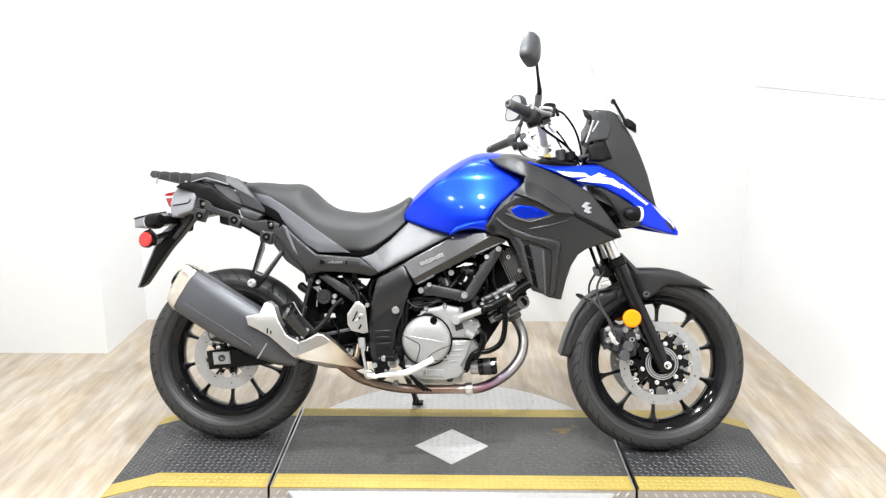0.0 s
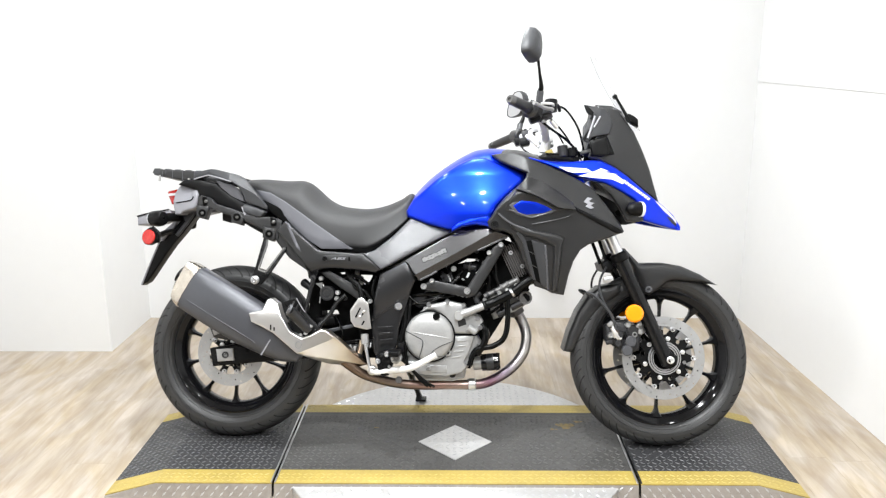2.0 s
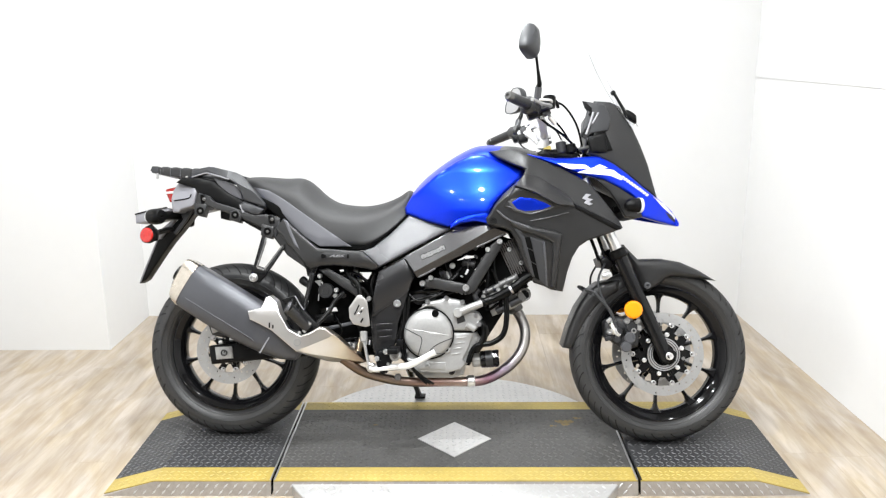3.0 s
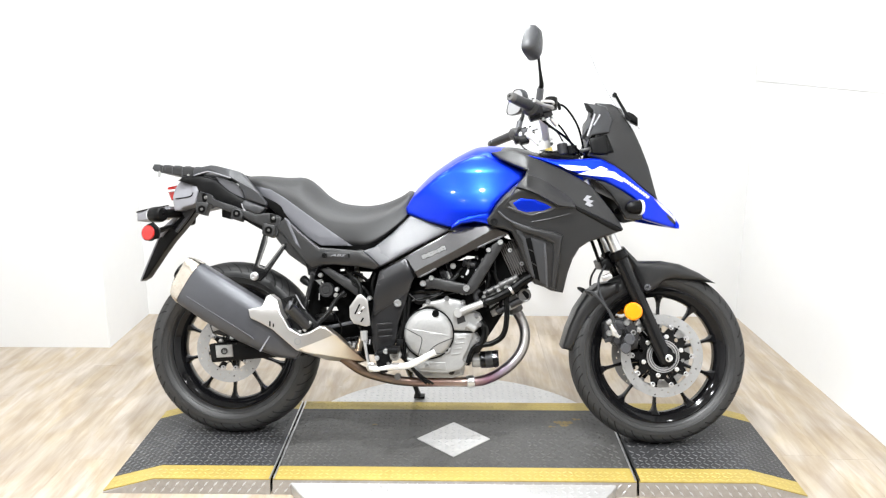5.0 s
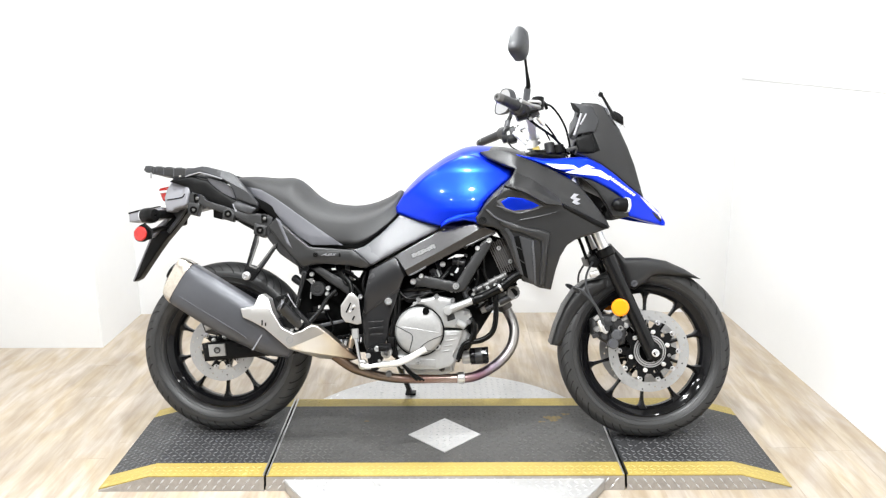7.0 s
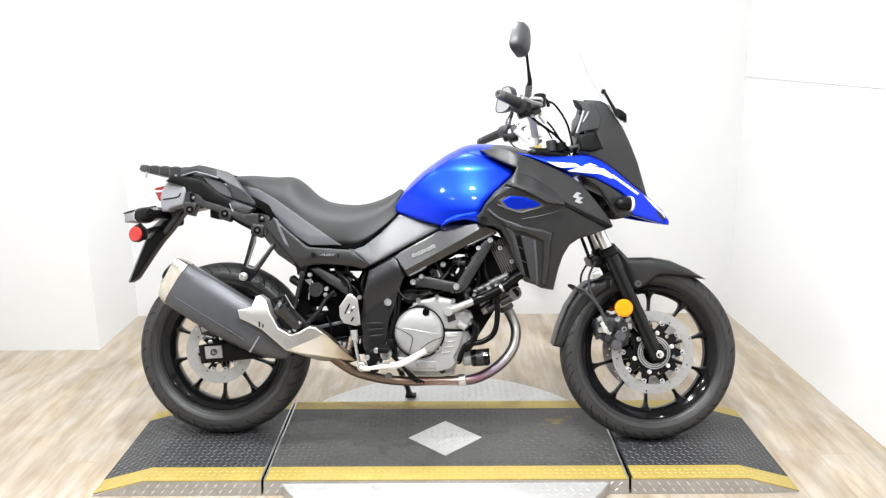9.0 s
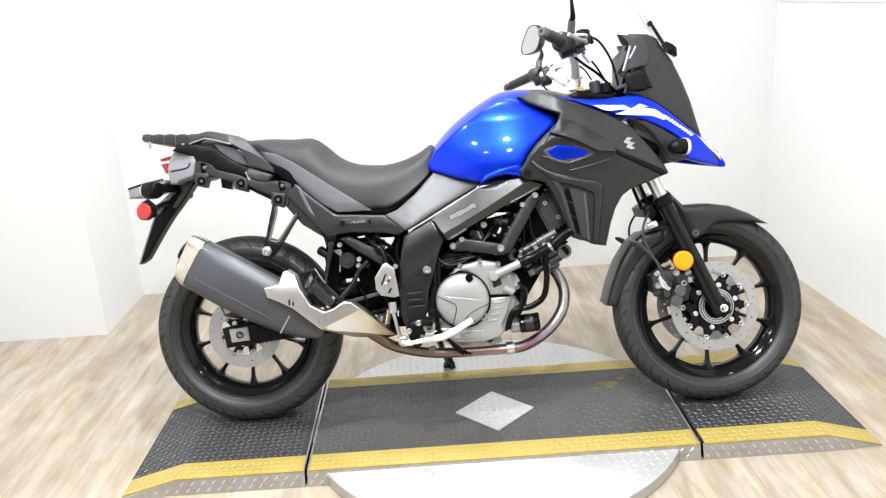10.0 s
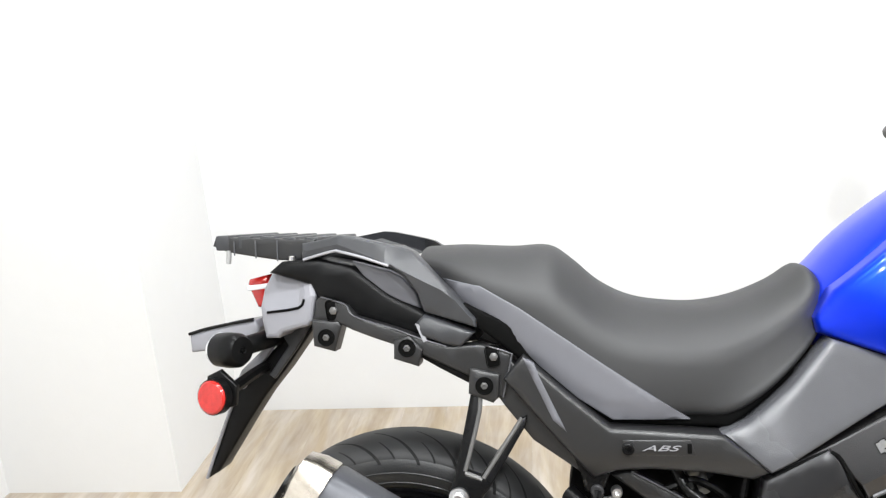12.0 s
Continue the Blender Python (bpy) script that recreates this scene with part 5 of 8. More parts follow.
# seat
seat = part("seat", loft([
    (0.060, 0.900, 0.950, 0.09, 0.10, 0.06), (0.12, 0.868, 0.951, 0.135, 0.145, 0.085), (0.20, 0.800, 0.946, 0.160, 0.165, 0.09), (0.262, 0.752, 0.946, 0.175, 0.172, 0.09), (0.30, 0.722, 0.922, 0.182, 0.176, 0.085),
    (0.345, 0.700, 0.882, 0.188, 0.180, 0.095), (0.40, 0.694, 0.855, 0.186, 0.180, 0.100), (0.47, 0.692, 0.845, 0.18, 0.174, 0.095), (0.52, 0.694, 0.846, 0.182, 0.165, 0.105), (0.57, 0.722, 0.858, 0.178, 0.150, 0.09), (0.62, 0.764, 0.880, 0.156, 0.130, 0.075), (0.655, 0.802, 0.903, 0.130, 0.110, 0.06), (0.672, 0.835, 0.893, 0.11, 0.09, 0.05)], 64, 5, 0.55, low=0.22), SEAT_VINYL, bike, "stepped black vinyl seat")
SEAT_ST = [
    (0.060, 0.900, 0.950, 0.09, 0.10, 0.06), (0.12, 0.868, 0.951, 0.135, 0.145, 0.085), (0.20, 0.800, 0.946, 0.160, 0.165, 0.09), (0.262, 0.752, 0.946, 0.175, 0.172, 0.09), (0.30, 0.722, 0.922, 0.182, 0.176, 0.085),
    (0.345, 0.700, 0.882, 0.188, 0.180, 0.095), (0.40, 0.694, 0.855, 0.186, 0.180, 0.100), (0.47, 0.692, 0.845, 0.18, 0.174, 0.095), (0.52, 0.698, 0.846, 0.17, 0.16, 0.105)]


def seat_out(x, h):
    """How far out the seat's flank stands at a place."""
    cols = np.array(SEAT_ST).T
    lo, hi, wl, wm, wh = (np.interp(x, cols[0], c) for c in cols[1:])
    t = min(max((h - (lo + hi) / 2) / ((hi - lo) / 2), -0.86), 0.97)
    w = wm + (wh - wm) * max(t, 0) ** 2 + (wl - wm) * max(-t, 0) ** 2
    e = 0.55 if t > 0 else 0.22
    s = abs(t) ** (1 / e)
    return w * math.sqrt(max(1 - s * s, 0)) ** e


def skin(rings, bm=None, cap=True):
    """A body over rings of places."""
    bm = bm or bmesh.new()
    vr = [[bm.verts.new(p) for p in ring] for ring in rings]
    n = len(vr[0])
    for a, b in zip(vr, vr[1:]):
        for k in range(n):
            bm.faces.new((a[k], a[(k + 1) % n], b[(k + 1) % n], b[k]))
    if cap:
        bm.faces.new(vr[0])
        bm.faces.new(vr[-1][::-1])
    return bm


def cyl(a, b, r, n=24, chamfer=0.15, bm=None):
    """A round bar from a to b with turned edges."""
    a, b = P(*a), P(*b)
    d = (b - a).length
    c = r * chamfer
    return lathe([(0, 0), (0, r - c), (c, r), (d - c, r), (d, r - c), (d, 0)], a, b - a, n, bm)


def block(x, l, h, dx, dl, dh, bevel=0.004, tilt=0.0):
    """A bevelled block about a place; tilt turns it in the side plane."""
    bm = box((-dx / 2, -dl / 2, -dh / 2), (dx / 2, dl / 2, dh / 2), bevel)
    bmesh.ops.transform(bm, matrix=Matrix.Translation(P(x, l, h)) @ Matrix.Rotation(radians(-tilt), 4, "Y"), verts=bm.verts)
    return bm


# seat flank, side covers
for s in (False, True):
    part("grey_flank", panel(SEAT_STRIPE, lambda x, h: seat_out(x, h) + 0.003, 0.010, 0.002, 0.010, flip=s), SEAT_GREY, seat, "lighter grey vinyl flank")
    front_cover = part("side_cover", panel(COVER_FRONT, lambda x, h: 0.208 - 0.10 * max(x - 0.60, 0) - 0.26 * max(h - 0.63, 0), 0.05, 0.007, 0.014, flip=s), PLASTIC_GREY, bike, "satin grey plastic side cover")
    rear_cover = part("under_seat_cover", panel(COVER_REAR, lambda x, h: 0.207 - 0.12 * max(0.34 - x, 0) - 0.35 * max(0.642 - h, 0), 0.05, 0.006, 0.012, flip=s, creases=[[(0.21, 0.757), (0.30, 0.66), (0.335, 0.642), (0.545, 0.642)]]), PLASTIC, bike, "dark grey plastic cover under the seat")
    part("pale_blade", panel(COVER_BLADE, lambda x, h: 0.208 - 0.12 * max(0.34 - x, 0), 0.012, 0.003, 0.012, flip=s), SEAT_GREY, rear_cover)
    if not s:
        part("badge_slot", panel(LABEL, 0.2078, 0.006, 0.002, 0.012), PLASTIC, rear_cover)
        part("badge_clip", block(0.459, 0.2085, 0.660, 0.006, 0.003, 0.014, 0.001), SHADE_AND_PART_BLACK, rear_cover)
        bolt(LABEL_SCREW, rear_cover, 0.0085, BLACK, 0.004)
        text = bpy.data.curves.new("abs_badge", "FONT")
        text.body, text.size, text.extrude, text.shear = "ABS", 0.0125, 0.0004, 0.4
        text.align_x, text.align_y = "CENTER", "CENTER"
        letters = new("badge_lettering", text)
        bpy.context.view_layer.update()
        me = bpy.data.meshes.new_from_object(letters.evaluated_get(bpy.context.evaluated_depsgraph_get()))
        bpy.data.objects.remove(letters)
        me.materials.append(PLASTIC_PALE)
        letters = new("badge_lettering", me)
        letters.parent = rear_cover
        letters.matrix_local = Matrix.Translation(P(0.418, 0.2095, 0.660)) @ Matrix.Rotation(radians(90), 4, "X") @ Matrix.Diagonal((2.3, 0.9, 1, 1))
        tagged(letters, "silver lettering")

# Near-black strip fills the shaded gap between seat and side cover.
part("seat_gap_fill", panel([(0.10, 0.885), (0.12, 0.862), (0.20, 0.798), (0.262, 0.746), (0.30, 0.714), (0.345, 0.684), (0.52, 0.680), (0.575, 0.716), (0.618, 0.752), (0.622, 0.775), (0.56, 0.75), (0.50, 0.715), (0.36, 0.72), (0.22, 0.83)], lambda x, h: 0.168 - 0.35 * max(x - 0.53, 0), 0.30, 0.006, 0.02), SHADE_AND_PART_BLACK, bike, "near-black fill for the shaded gap under the seat")

# tail: carrier rails, grab bars, rack, lamp, plate holder
tail = part("tail_core", panel(TAIL_MID, 0.15, 0.30, 0.012, 0.018), BLACK, bike, "black plastic tail underside")
GRAB_LOW = [(0.066, 0.841), (0.078, 0.853), (0.118, 0.838), (0.155, 0.824), (0.134, 0.803), (0.113, 0.806), (0.074, 0.82)]
GRAB_FOLD = [(-0.122, 0.952), (-0.09, 0.958), (-0.058, 0.964), (0.03, 0.931), (0.068, 0.910), (0.115, 0.886), (0.157, 0.840)]
GRAB_BEND = [(0.044, 0.956), (0.03, 0.929)]


def rail_out(x, h=0.0):
    """The tail narrows to the rear."""
    return 0.176 - 0.25 * max(-x, 0)


def grab_out(x, h):
    """Grab bar: an upright flank in front, a flat upper face that leans in above its fold."""
    fold = np.interp(x, [q[0] for q in GRAB_FOLD], [q[1] for q in GRAB_FOLD])
    return 0.180 - 0.25 * max(0.02 - x, 0) - float(np.interp(x, (0.02, 0.06), (0.35, 1.1))) * max(h - fold, 0) - 0.15 * max(fold - h, 0)


for s in (False, True):
    sg = -1 if s else 1
    rail = part("tail_rail", panel(RAIL, rail_out, 0.035, 0.004, 0.012, flip=s), PLASTIC, bike, "black tail side rail with luggage mounts")
    part("rail_shadow_strip", panel([(0.033, 0.806), (0.072, 0.794), (0.147, 0.760), (0.185, 0.752), (0.185, 0.735), (0.14, 0.745), (0.10, 0.766), (0.05, 0.795)], 0.160, 0.02, 0.003, 0.014, flip=s), BLACK, rail)
    part("rail_skirt", panel(RAIL_LOW, lambda x, h: 0.172 + 0.1 * (x - 0.2), 0.03, 0.004, 0.014, flip=s), PLASTIC, bike, "dark plastic skirt under the seat")
    part("grab_bar", panel(GRAB, grab_out, 0.024, 0.004, 0.009, flip=s, creases=[GRAB_FOLD, GRAB_BEND]), PLASTIC_MID, bike, "dark grey grab bar beside the seat", angle=12)
    part("grab_insert", panel(GRAB_HOLE, 0.146, 0.012, 0.003, 0.014, flip=s), SEAT_GREY, bike, "grey insert under the grab bar")
    part("grab_foot", panel(GRAB_LOW, lambda x, h: 0.180 - 0.5 * max(h - 0.835, 0), 0.03, 0.006, 0.010, flip=s), PLASTIC_MID, bike, "dark lower foot of the grab bar")
    # Pale tube laid along the lower edge as a painted highlight.
    part("grab_highlight", tube([P(x, sg * (grab_out(x, h) + 0.0005), h) for x, h in ((-0.119, 0.940), (-0.096, 0.946), (-0.064, 0.953), (-0.054, 0.952), (-0.017, 0.943), (0.028, 0.929))], 0.0024, 8), PLASTIC_PALE, bike, "light tube for the grab bar's edge highlight")
    part("tail_cover", panel(TAIL_BODY, lambda x, h: 0.140 + 0.25 * (x + 0.16) - 0.38 * max(h - np.interp(x, (-0.197, -0.188, -0.13, -0.119), (0.853, 0.856, 0.864, 0.878)), 0), 0.08, 0.008, 0.012, flip=s, creases=[TAIL_CREASE]), TAIL_GREY, bike, "pale grey tail cover beside the rear lamp", angle=12)
    part("cover_gap", tube([P(x, sg * (0.1405 + 0.25 * (x + 0.16)), h) for x, h in TAIL_CREASE], 0.0022, 8, 3), SHADE_AND_PART_BLACK, bike)
    part("rail_edge", tube([P(x, sg * (rail_out(x) + 0.0003), h) for x, h in RAIL_EDGE], 0.0013, 8), PLASTIC_GREY, rail, "lighter line along the rail edge")
    part("rail_edge", tube([P(x, sg * 0.1765, h) for x, h in RAIL_END], 0.0013, 8), PLASTIC_GREY, rail, "lighter line along the rail edge")
    for x, h in ((-0.070, 0.860), (0.181, 0.788)):
        l = rail_out(x)
        # Recesses and sockets are near-black pieces with their shade in the colour.
        slot = part("mount_recess", block(x, sg * (l - 0.001), h, 0.021, 0.006, 0.034, 0.007, 8), SHADE_AND_PART_BLACK, rail)
        part("mount_bolt", lathe([(-0.003, 0.0), (-0.003, 0.0065), (0.003, 0.0065), (0.0045, 0.004), (0.0045, 0)], P(x + 0.002, sg * (l + 0.002), h), (0, -sg, 0), 6), CAST_MID, slot)
    for x, h, shape in ((-0.081, 0.818, ((-0.105, 0.846), (-0.062, 0.844), (-0.056, 0.836), (-0.069, 0.795), (-0.103, 0.804))), (0.052, 0.803, ((0.031, 0.815), (0.056, 0.823), (0.076, 0.800), (0.068, 0.774), (0.030, 0.786))), (0.168, 0.745, ((0.146, 0.772), (0.192, 0.762), (0.189, 0.727), (0.180, 0.718), (0.143, 0.732)))):
        l = rail_out(x)
        lug = part("luggage_mount", panel(shape, l + 0.006, 0.036, 0.005, 0.010, flip=s), PLASTIC, rail)
        part("mount_socket", lathe([(-0.002, 0.0), (-0.002, 0.0135), (0.0016, 0.0135), (0.0016, 0.0122), (0.0004, 0.0115), (0.0004, 0)], P(x, sg * (l + 0.0068), h), (0, -sg, 0), 24), SHADE_AND_PART_BLACK, lug)
        part("mount_bolt", lathe([(-0.003, 0.0), (-0.003, 0.0055), (0.002, 0.0055), (0.0035, 0.0035), (0.002, 0.0025), (0.002, 0)], P(x, sg * (l + 0.0075), h), (0, -sg, 0), 6), CAST_MID, lug)
rack = part("luggage_rack", panel([(-0.20, 0.962), (-0.10, 0.958), (0.0, 0.952), (0.03, 0.935), (-0.02, 0.930), (-0.12, 0.940)], 0.070, 0.14, 0.006, 0.02), PLASTIC, bike, "dark grey ribbed rear luggage rack")
for s in (False, True):
    sg = -1 if s else 1
    part("rack_side", panel(RACK, lambda x, h: 0.118 + 0.06 * (x + 0.2), 0.026, 0.004, 0.010, flip=s), PLASTIC, rack)
    for x in (-0.247, -0.209, -0.171):
        part("rack_notch", tube([P(x, sg * (0.119 + 0.06 * (x + 0.2)), 0.950 - 0.15 * (x + 0.25)), P(x, sg * (0.119 + 0.06 * (x + 0.2)), 0.973)], 0.0012, 6, 2), PLASTIC_GREY, rack)
for k in range(5):
    x = -0.280 + 0.0385 * k
    part("rack_slat", box((x, -0.116, 0.958 - 0.012 * (x + 0.28)), (x + 0.024, 0.116, 0.983 - 0.05 * (x + 0.28)), 0.004), PLASTIC_MID, rack)
part("rack_stud", cyl((-0.258, 0.112, 0.958), (-0.260, 0.112, 0.936), 0.0042, 10), CAST, rack, "pale plastic stud")
part("rack_stud", cyl((-0.146, 0.122, 0.946), (-0.147, 0.122, 0.915), 0.0050, 12), SHIELD_ALU, rack, "bright steel stud")
part("tail_lamp", panel(TAIL_LIGHT, 0.055, 0.11, 0.010, 0.010), RED_LENS, bike, "red rear lamp lens")
part("tail_lamp_strip", panel([(-0.2555, 0.894), (-0.216, 0.898), (-0.216, 0.889), (-0.253, 0.885)], 0.0575, 0.115, 0.003, 0.012), CLEAR_LENS, bike)
part("tail_shelf", panel(TAIL_SHELF, lambda x, h: 0.055 + 0.10 * (x + 0.24), 0.11, 0.005, 0.012, creases=[[(-0.365, 0.800), (-0.30, 0.812), (-0.245, 0.823)]]), TAIL_GREY, bike, "grey tail extension over the plate holder")
part("shelf_edge", tube([P(-0.372, 0.043, 0.810), P(-0.33, 0.047, 0.821), P(-0.245, 0.056, 0.836)], 0.0028, 8, 3), BLACK, bike)
part("sticker", panel(STICKER, 0.1785, 0.002, 0.0, 0.02), PLASTIC_PALE, bike, "small white sticker")
holder = part("plate_holder", panel(UNDER_PLATE, lambda x, h: 0.062 - 0.06 * max(0.72 - h, 0), 0.05, 0.007, 0.016), BLACK, bike, "black rear plate holder")
# Pale tube painted in for the sheen along the black holder's edge.
part("holder_sheen", tube([P(x, 0.063 - 0.06 * max(0.72 - h, 0), h) for x, h in ((-0.346, 0.556), (-0.325, 0.607), (-0.301, 0.662), (-0.278, 0.714))], 0.0030, 8, 3), TAIL_GREY, holder, "light tube for the plate holder's edge reflection")
part("holder_arm", panel([(-0.280, 0.718), (-0.262, 0.752), (-0.237, 0.774), (-0.207, 0.8), (-0.195, 0.802), (-0.232, 0.756), (-0.262, 0.718)], 0.078, 0.02, 0.004, 0.014), TAIL_GREY, holder, "grey arm of the plate holder")
part("holder_arm", panel([(-0.190, 0.812), (-0.135, 0.830), (-0.165, 0.785), (-0.205, 0.735), (-0.215, 0.742), (-0.178, 0.792)], 0.072, 0.012, 0.003, 0.014), PLASTIC_MID, holder)
for s in (1,):
    x, h = -0.263, 0.730
    ref = part("rear_reflector", lathe([(-0.010, 0), (-0.010, 0.0265), (0.003, 0.0265), (0.006, 0.0235), (0.007, 0.0)], P(x, s * 0.190, h), (-0.25, -s, 0.05), 40), RED_LENS, bike, "round red side reflector")
    part("reflector_rim", lathe([(-0.014, 0.0), (-0.014, 0.0285), (0.001, 0.0285), (0.001, 0.026), (-0.008, 0.026)], P(x, s * 0.190, h), (-0.25, -s, 0.05), 40), BLACK, ref)
    part("reflector_plate", panel([(x - 0.016, h + 0.030), (x + 0.006, h + 0.040), (x + 0.034, h + 0.014), (x + 0.030, h - 0.018), (x, h - 0.026), (x - 0.022, h)], 0.172, 0.010, 0.003, 0.014), BLACK, ref)
    part("reflector_arm", tube([P(x + 0.020, s * 0.165, h + 0.006), P(x + 0.034, s * 0.11, h + 0.020), P(x + 0.040, s * 0.05, h + 0.026)], 0.010, 8), BLACK, ref)
for s in (1, -1):
    x, h = SIG_C[0]
    aim = (0.90, -s * 0.42, 0.03)
    sig = part("rear_indicator", lathe([(-0.030, 0.0), (-0.030, 0.0275), (-0.004, 0.0290), (0.014, 0.0275), (0.023, 0.022), (0.025, 0.006), (0.022, 0.004), (0.022, 0.0)], P(x, s * 0.150, h), aim, 36), BLACK, bike, "rear indicator with black housing and pale lens")
    part("indicator_lens", lathe([(-0.048, 0.0), (-0.046, 0.014), (-0.038, 0.024), (-0.030, 0.0278), (-0.028, 0.0)], P(x, s * 0.150, h), aim, 36), CLEAR_LENS, sig, "clear lens")
    part("housing_screw", lathe([(0.022, 0), (0.022, 0.004), (0.026, 0.003), (0.026, 0)], P(x, s * 0.150, h), aim, 12), SHADE_AND_PART_BLACK, sig)
    part("indicator_stalk", tube([P(x + 0.004, s * 0.140, h + 0.002), P(x + 0.024, s * 0.115, h + 0.006), P(x + 0.040, s * 0.06, h + 0.010)], [0.017, 0.016, 0.018], 12), BLACK, sig)

# exhaust
AX_A, AX_B = np.array((-0.100, 0.562)), np.array((0.290, 0.325))
ax_d = (AX_B - AX_A) / np.hypot(*(AX_B - AX_A))
ax_n = np.array((-ax_d[1], ax_d[0]))


def can_ring(a, up, dn, w, l, n=48, power=0.36, skew=0.0):
    """A rounded six-sided section of the silencer, a metres along its axis."""
    ring = []
    for k in range(n):
        t = 2 * math.pi * k / n
        c, s = math.copysign(abs(math.cos(t)) ** power, math.cos(t)), math.copysign(abs(math.sin(t)) ** (power * 1.25), math.sin(t))
        v = s * (up if s > 0 else dn)
        q = AX_A + ax_d * (a + skew * v) + ax_n * v
        ring.append(P(q[0], l + c * w * (1 - 0.30 * abs(s) ** 3), q[1]))
    return ring


silencer = part("silencer", skin([can_ring(0.0, 0.072, 0.082, 0.050, 0.205, skew=0.0), can_ring(0.012, 0.076, 0.086, 0.056, 0.205), can_ring(0.12, 0.078, 0.088, 0.058, 0.205), can_ring(0.25, 0.078, 0.084, 0.058, 0.20), can_ring(0.345, 0.072, 0.072, 0.054, 0.195), can_ring(0.41, 0.060, 0.058, 0.048, 0.190), can_ring(0.46, 0.045, 0.032, 0.040, 0.185)]), MUFFLER_GREY, bike, "satin charcoal silencer with bright end cap")
part("end_cap", skin([can_ring(-0.048, 0.050, 0.052, 0.030, 0.205, skew=-0.08), can_ring(-0.040, 0.070, 0.072, 0.044, 0.205, skew=-0.08), can_ring(-0.020, 0.076, 0.082, 0.051, 0.205, skew=-0.04), can_ring(0.004, 0.077, 0.087, 0.055, 0.205)]), BRASSY, silencer, "bright heat-stained end cap")
part("outlet", lathe([(0.0, 0.0), (0.0, 0.026), (0.010, 0.030), (0.014, 0.030), (0.014, 0.024), (0.004, 0.022), (0.004, 0.0)], P(*(AX_A - ax_d * 0.036)[:1], 0.205, (AX_A - ax_d * 0.036)[1]) + P(0, 0, 0.012), (-ax_d[0], 0, -ax_d[1]), 28), BLACK_METAL, silencer)
part("silencer_crease", panel([tuple(AX_A + ax_d * a + ax_n * b) for a, b in ((0.03, -0.039), (0.30, -0.036), (0.31, -0.040), (0.03, -0.043))], 0.2612, 0.004, 0.001, 0.02), MUFFLER_GREY, silencer)
part("silencer_band", panel([tuple(AX_A + ax_d * a + ax_n * b) for a, b in ((0.345, -0.003), (0.3495, -0.003), (0.3495, -0.066), (0.345, -0.066))], 0.2495, 0.006, 0.0, 0.02), TAIL_GREY, silencer, "short joint line on the silencer")


def shield_out(x, h):
    """The shield: an upright face with a lower face turned under, drawn in towards the pipe."""
    fold = np.interp(x, (0.142, 0.236, 0.294, 0.344, 0.417, 0.53), (0.433, 0.378, 0.336, 0.356, 0.387, 0.40))
    low = np.interp(x, (0.294, 0.391, 0.517), (0.336, 0.314, 0.287))
    l = 0.272 - 0.22 * max(x - 0.34, 0) - 0.55 * max(h - 0.47, 0)
    return l - 0.55 * max(fold - h, 0) - 0.5 * max(low - h, 0)


shield = part("heat_shield", panel(SHIELD[1:-1] + SHIELD_NOTCH, shield_out, 0.05, 0.005, 0.012, creases=[SHIELD_CREASE, SHIELD_CREASE_B]), SHIELD_TINTED, silencer, "bright brushed metal heat shield, brown to dark at its front tip", angle=10)
part("shield_ring", lathe([(0.0, 0.0095), (0.002, 0.0095), (0.002, 0.012), (0.0, 0.012)], P(0.299, 0.2725, 0.365), (0, -1, 0), 28, closed=True), STEEL, shield)
part("shield_slot", panel([(0.200, 0.432), (0.2045, 0.432), (0.2045, 0.414), (0.200, 0.414)], 0.2735, 0.003, 0.0, 0.02), SHADE_AND_PART_BLACK, shield)
part("shield_slot", panel([(0.212, 0.424), (0.2165, 0.424), (0.2165, 0.412), (0.212, 0.412)], 0.2735, 0.003, 0.0, 0.02), SHADE_AND_PART_BLACK, shield)
pipe_line = [(x, h + (0.004 if x < 0.99 else 0.0)) for x, h in PIPE] + [(0.44, 0.300), (0.37, 0.350)]
pipe_far = (-0.02, -0.015, -0.005, 0.005, 0.022, 0.050, 0.080, 0.090, 0.094, 0.10, 0.115, 0.14, 0.165, 0.18, 0.19)
part("exhaust_pipe", tube([P(x, l, h) for (x, h), l in zip(pipe_line, pipe_far)], [0.0195] * 5 + [0.0188, 0.0180, 0.0172] + [0.0168] * 7, 18, 5), PIPE_STEEL, bike, "heat-coloured steel header pipe")
part("pipe_clamp", cyl((0.872, 0.090, 0.2135), (0.900, 0.087, 0.2150), 0.0215, 24), CHROME, bike)
part("exhaust_flange", cyl((1.053, -0.02, 0.458), (1.036, -0.02, 0.488), 0.028, 20), CAST_MID, bike, "bolted exhaust flange")
hanger = part("silencer_hanger", panel([(0.148, 0.744), (0.158, 0.748), (0.160, 0.704), (0.138, 0.622), (0.160, 0.614), (0.219, 0.694), (0.230, 0.700), (0.227, 0.684), (0.170, 0.592), (0.148, 0.566), (0.116, 0.564), (0.110, 0.584), (0.122, 0.618)], lambda x, h: 0.204 - 0.24 * max(h - 0.60, 0), 0.012, 0.003, 0.010), BLACK_METAL, bike, "black V-shaped silencer hanger with highlights laid on its inner edges")
# Lighter tubes put the highlights on the hanger's inner edges.
for line in (((0.1585, 0.738), (0.1585, 0.704), (0.1365, 0.620)), ((0.1365, 0.618), (0.1620, 0.609)), ((0.1640, 0.611), (0.222, 0.696))):
    part("hanger_highlight", tube([P(x, 0.203 - 0.24 * max(h - 0.60, 0), h) for x, h in line], 0.0034, 8, 3), CAST_MID, hanger)
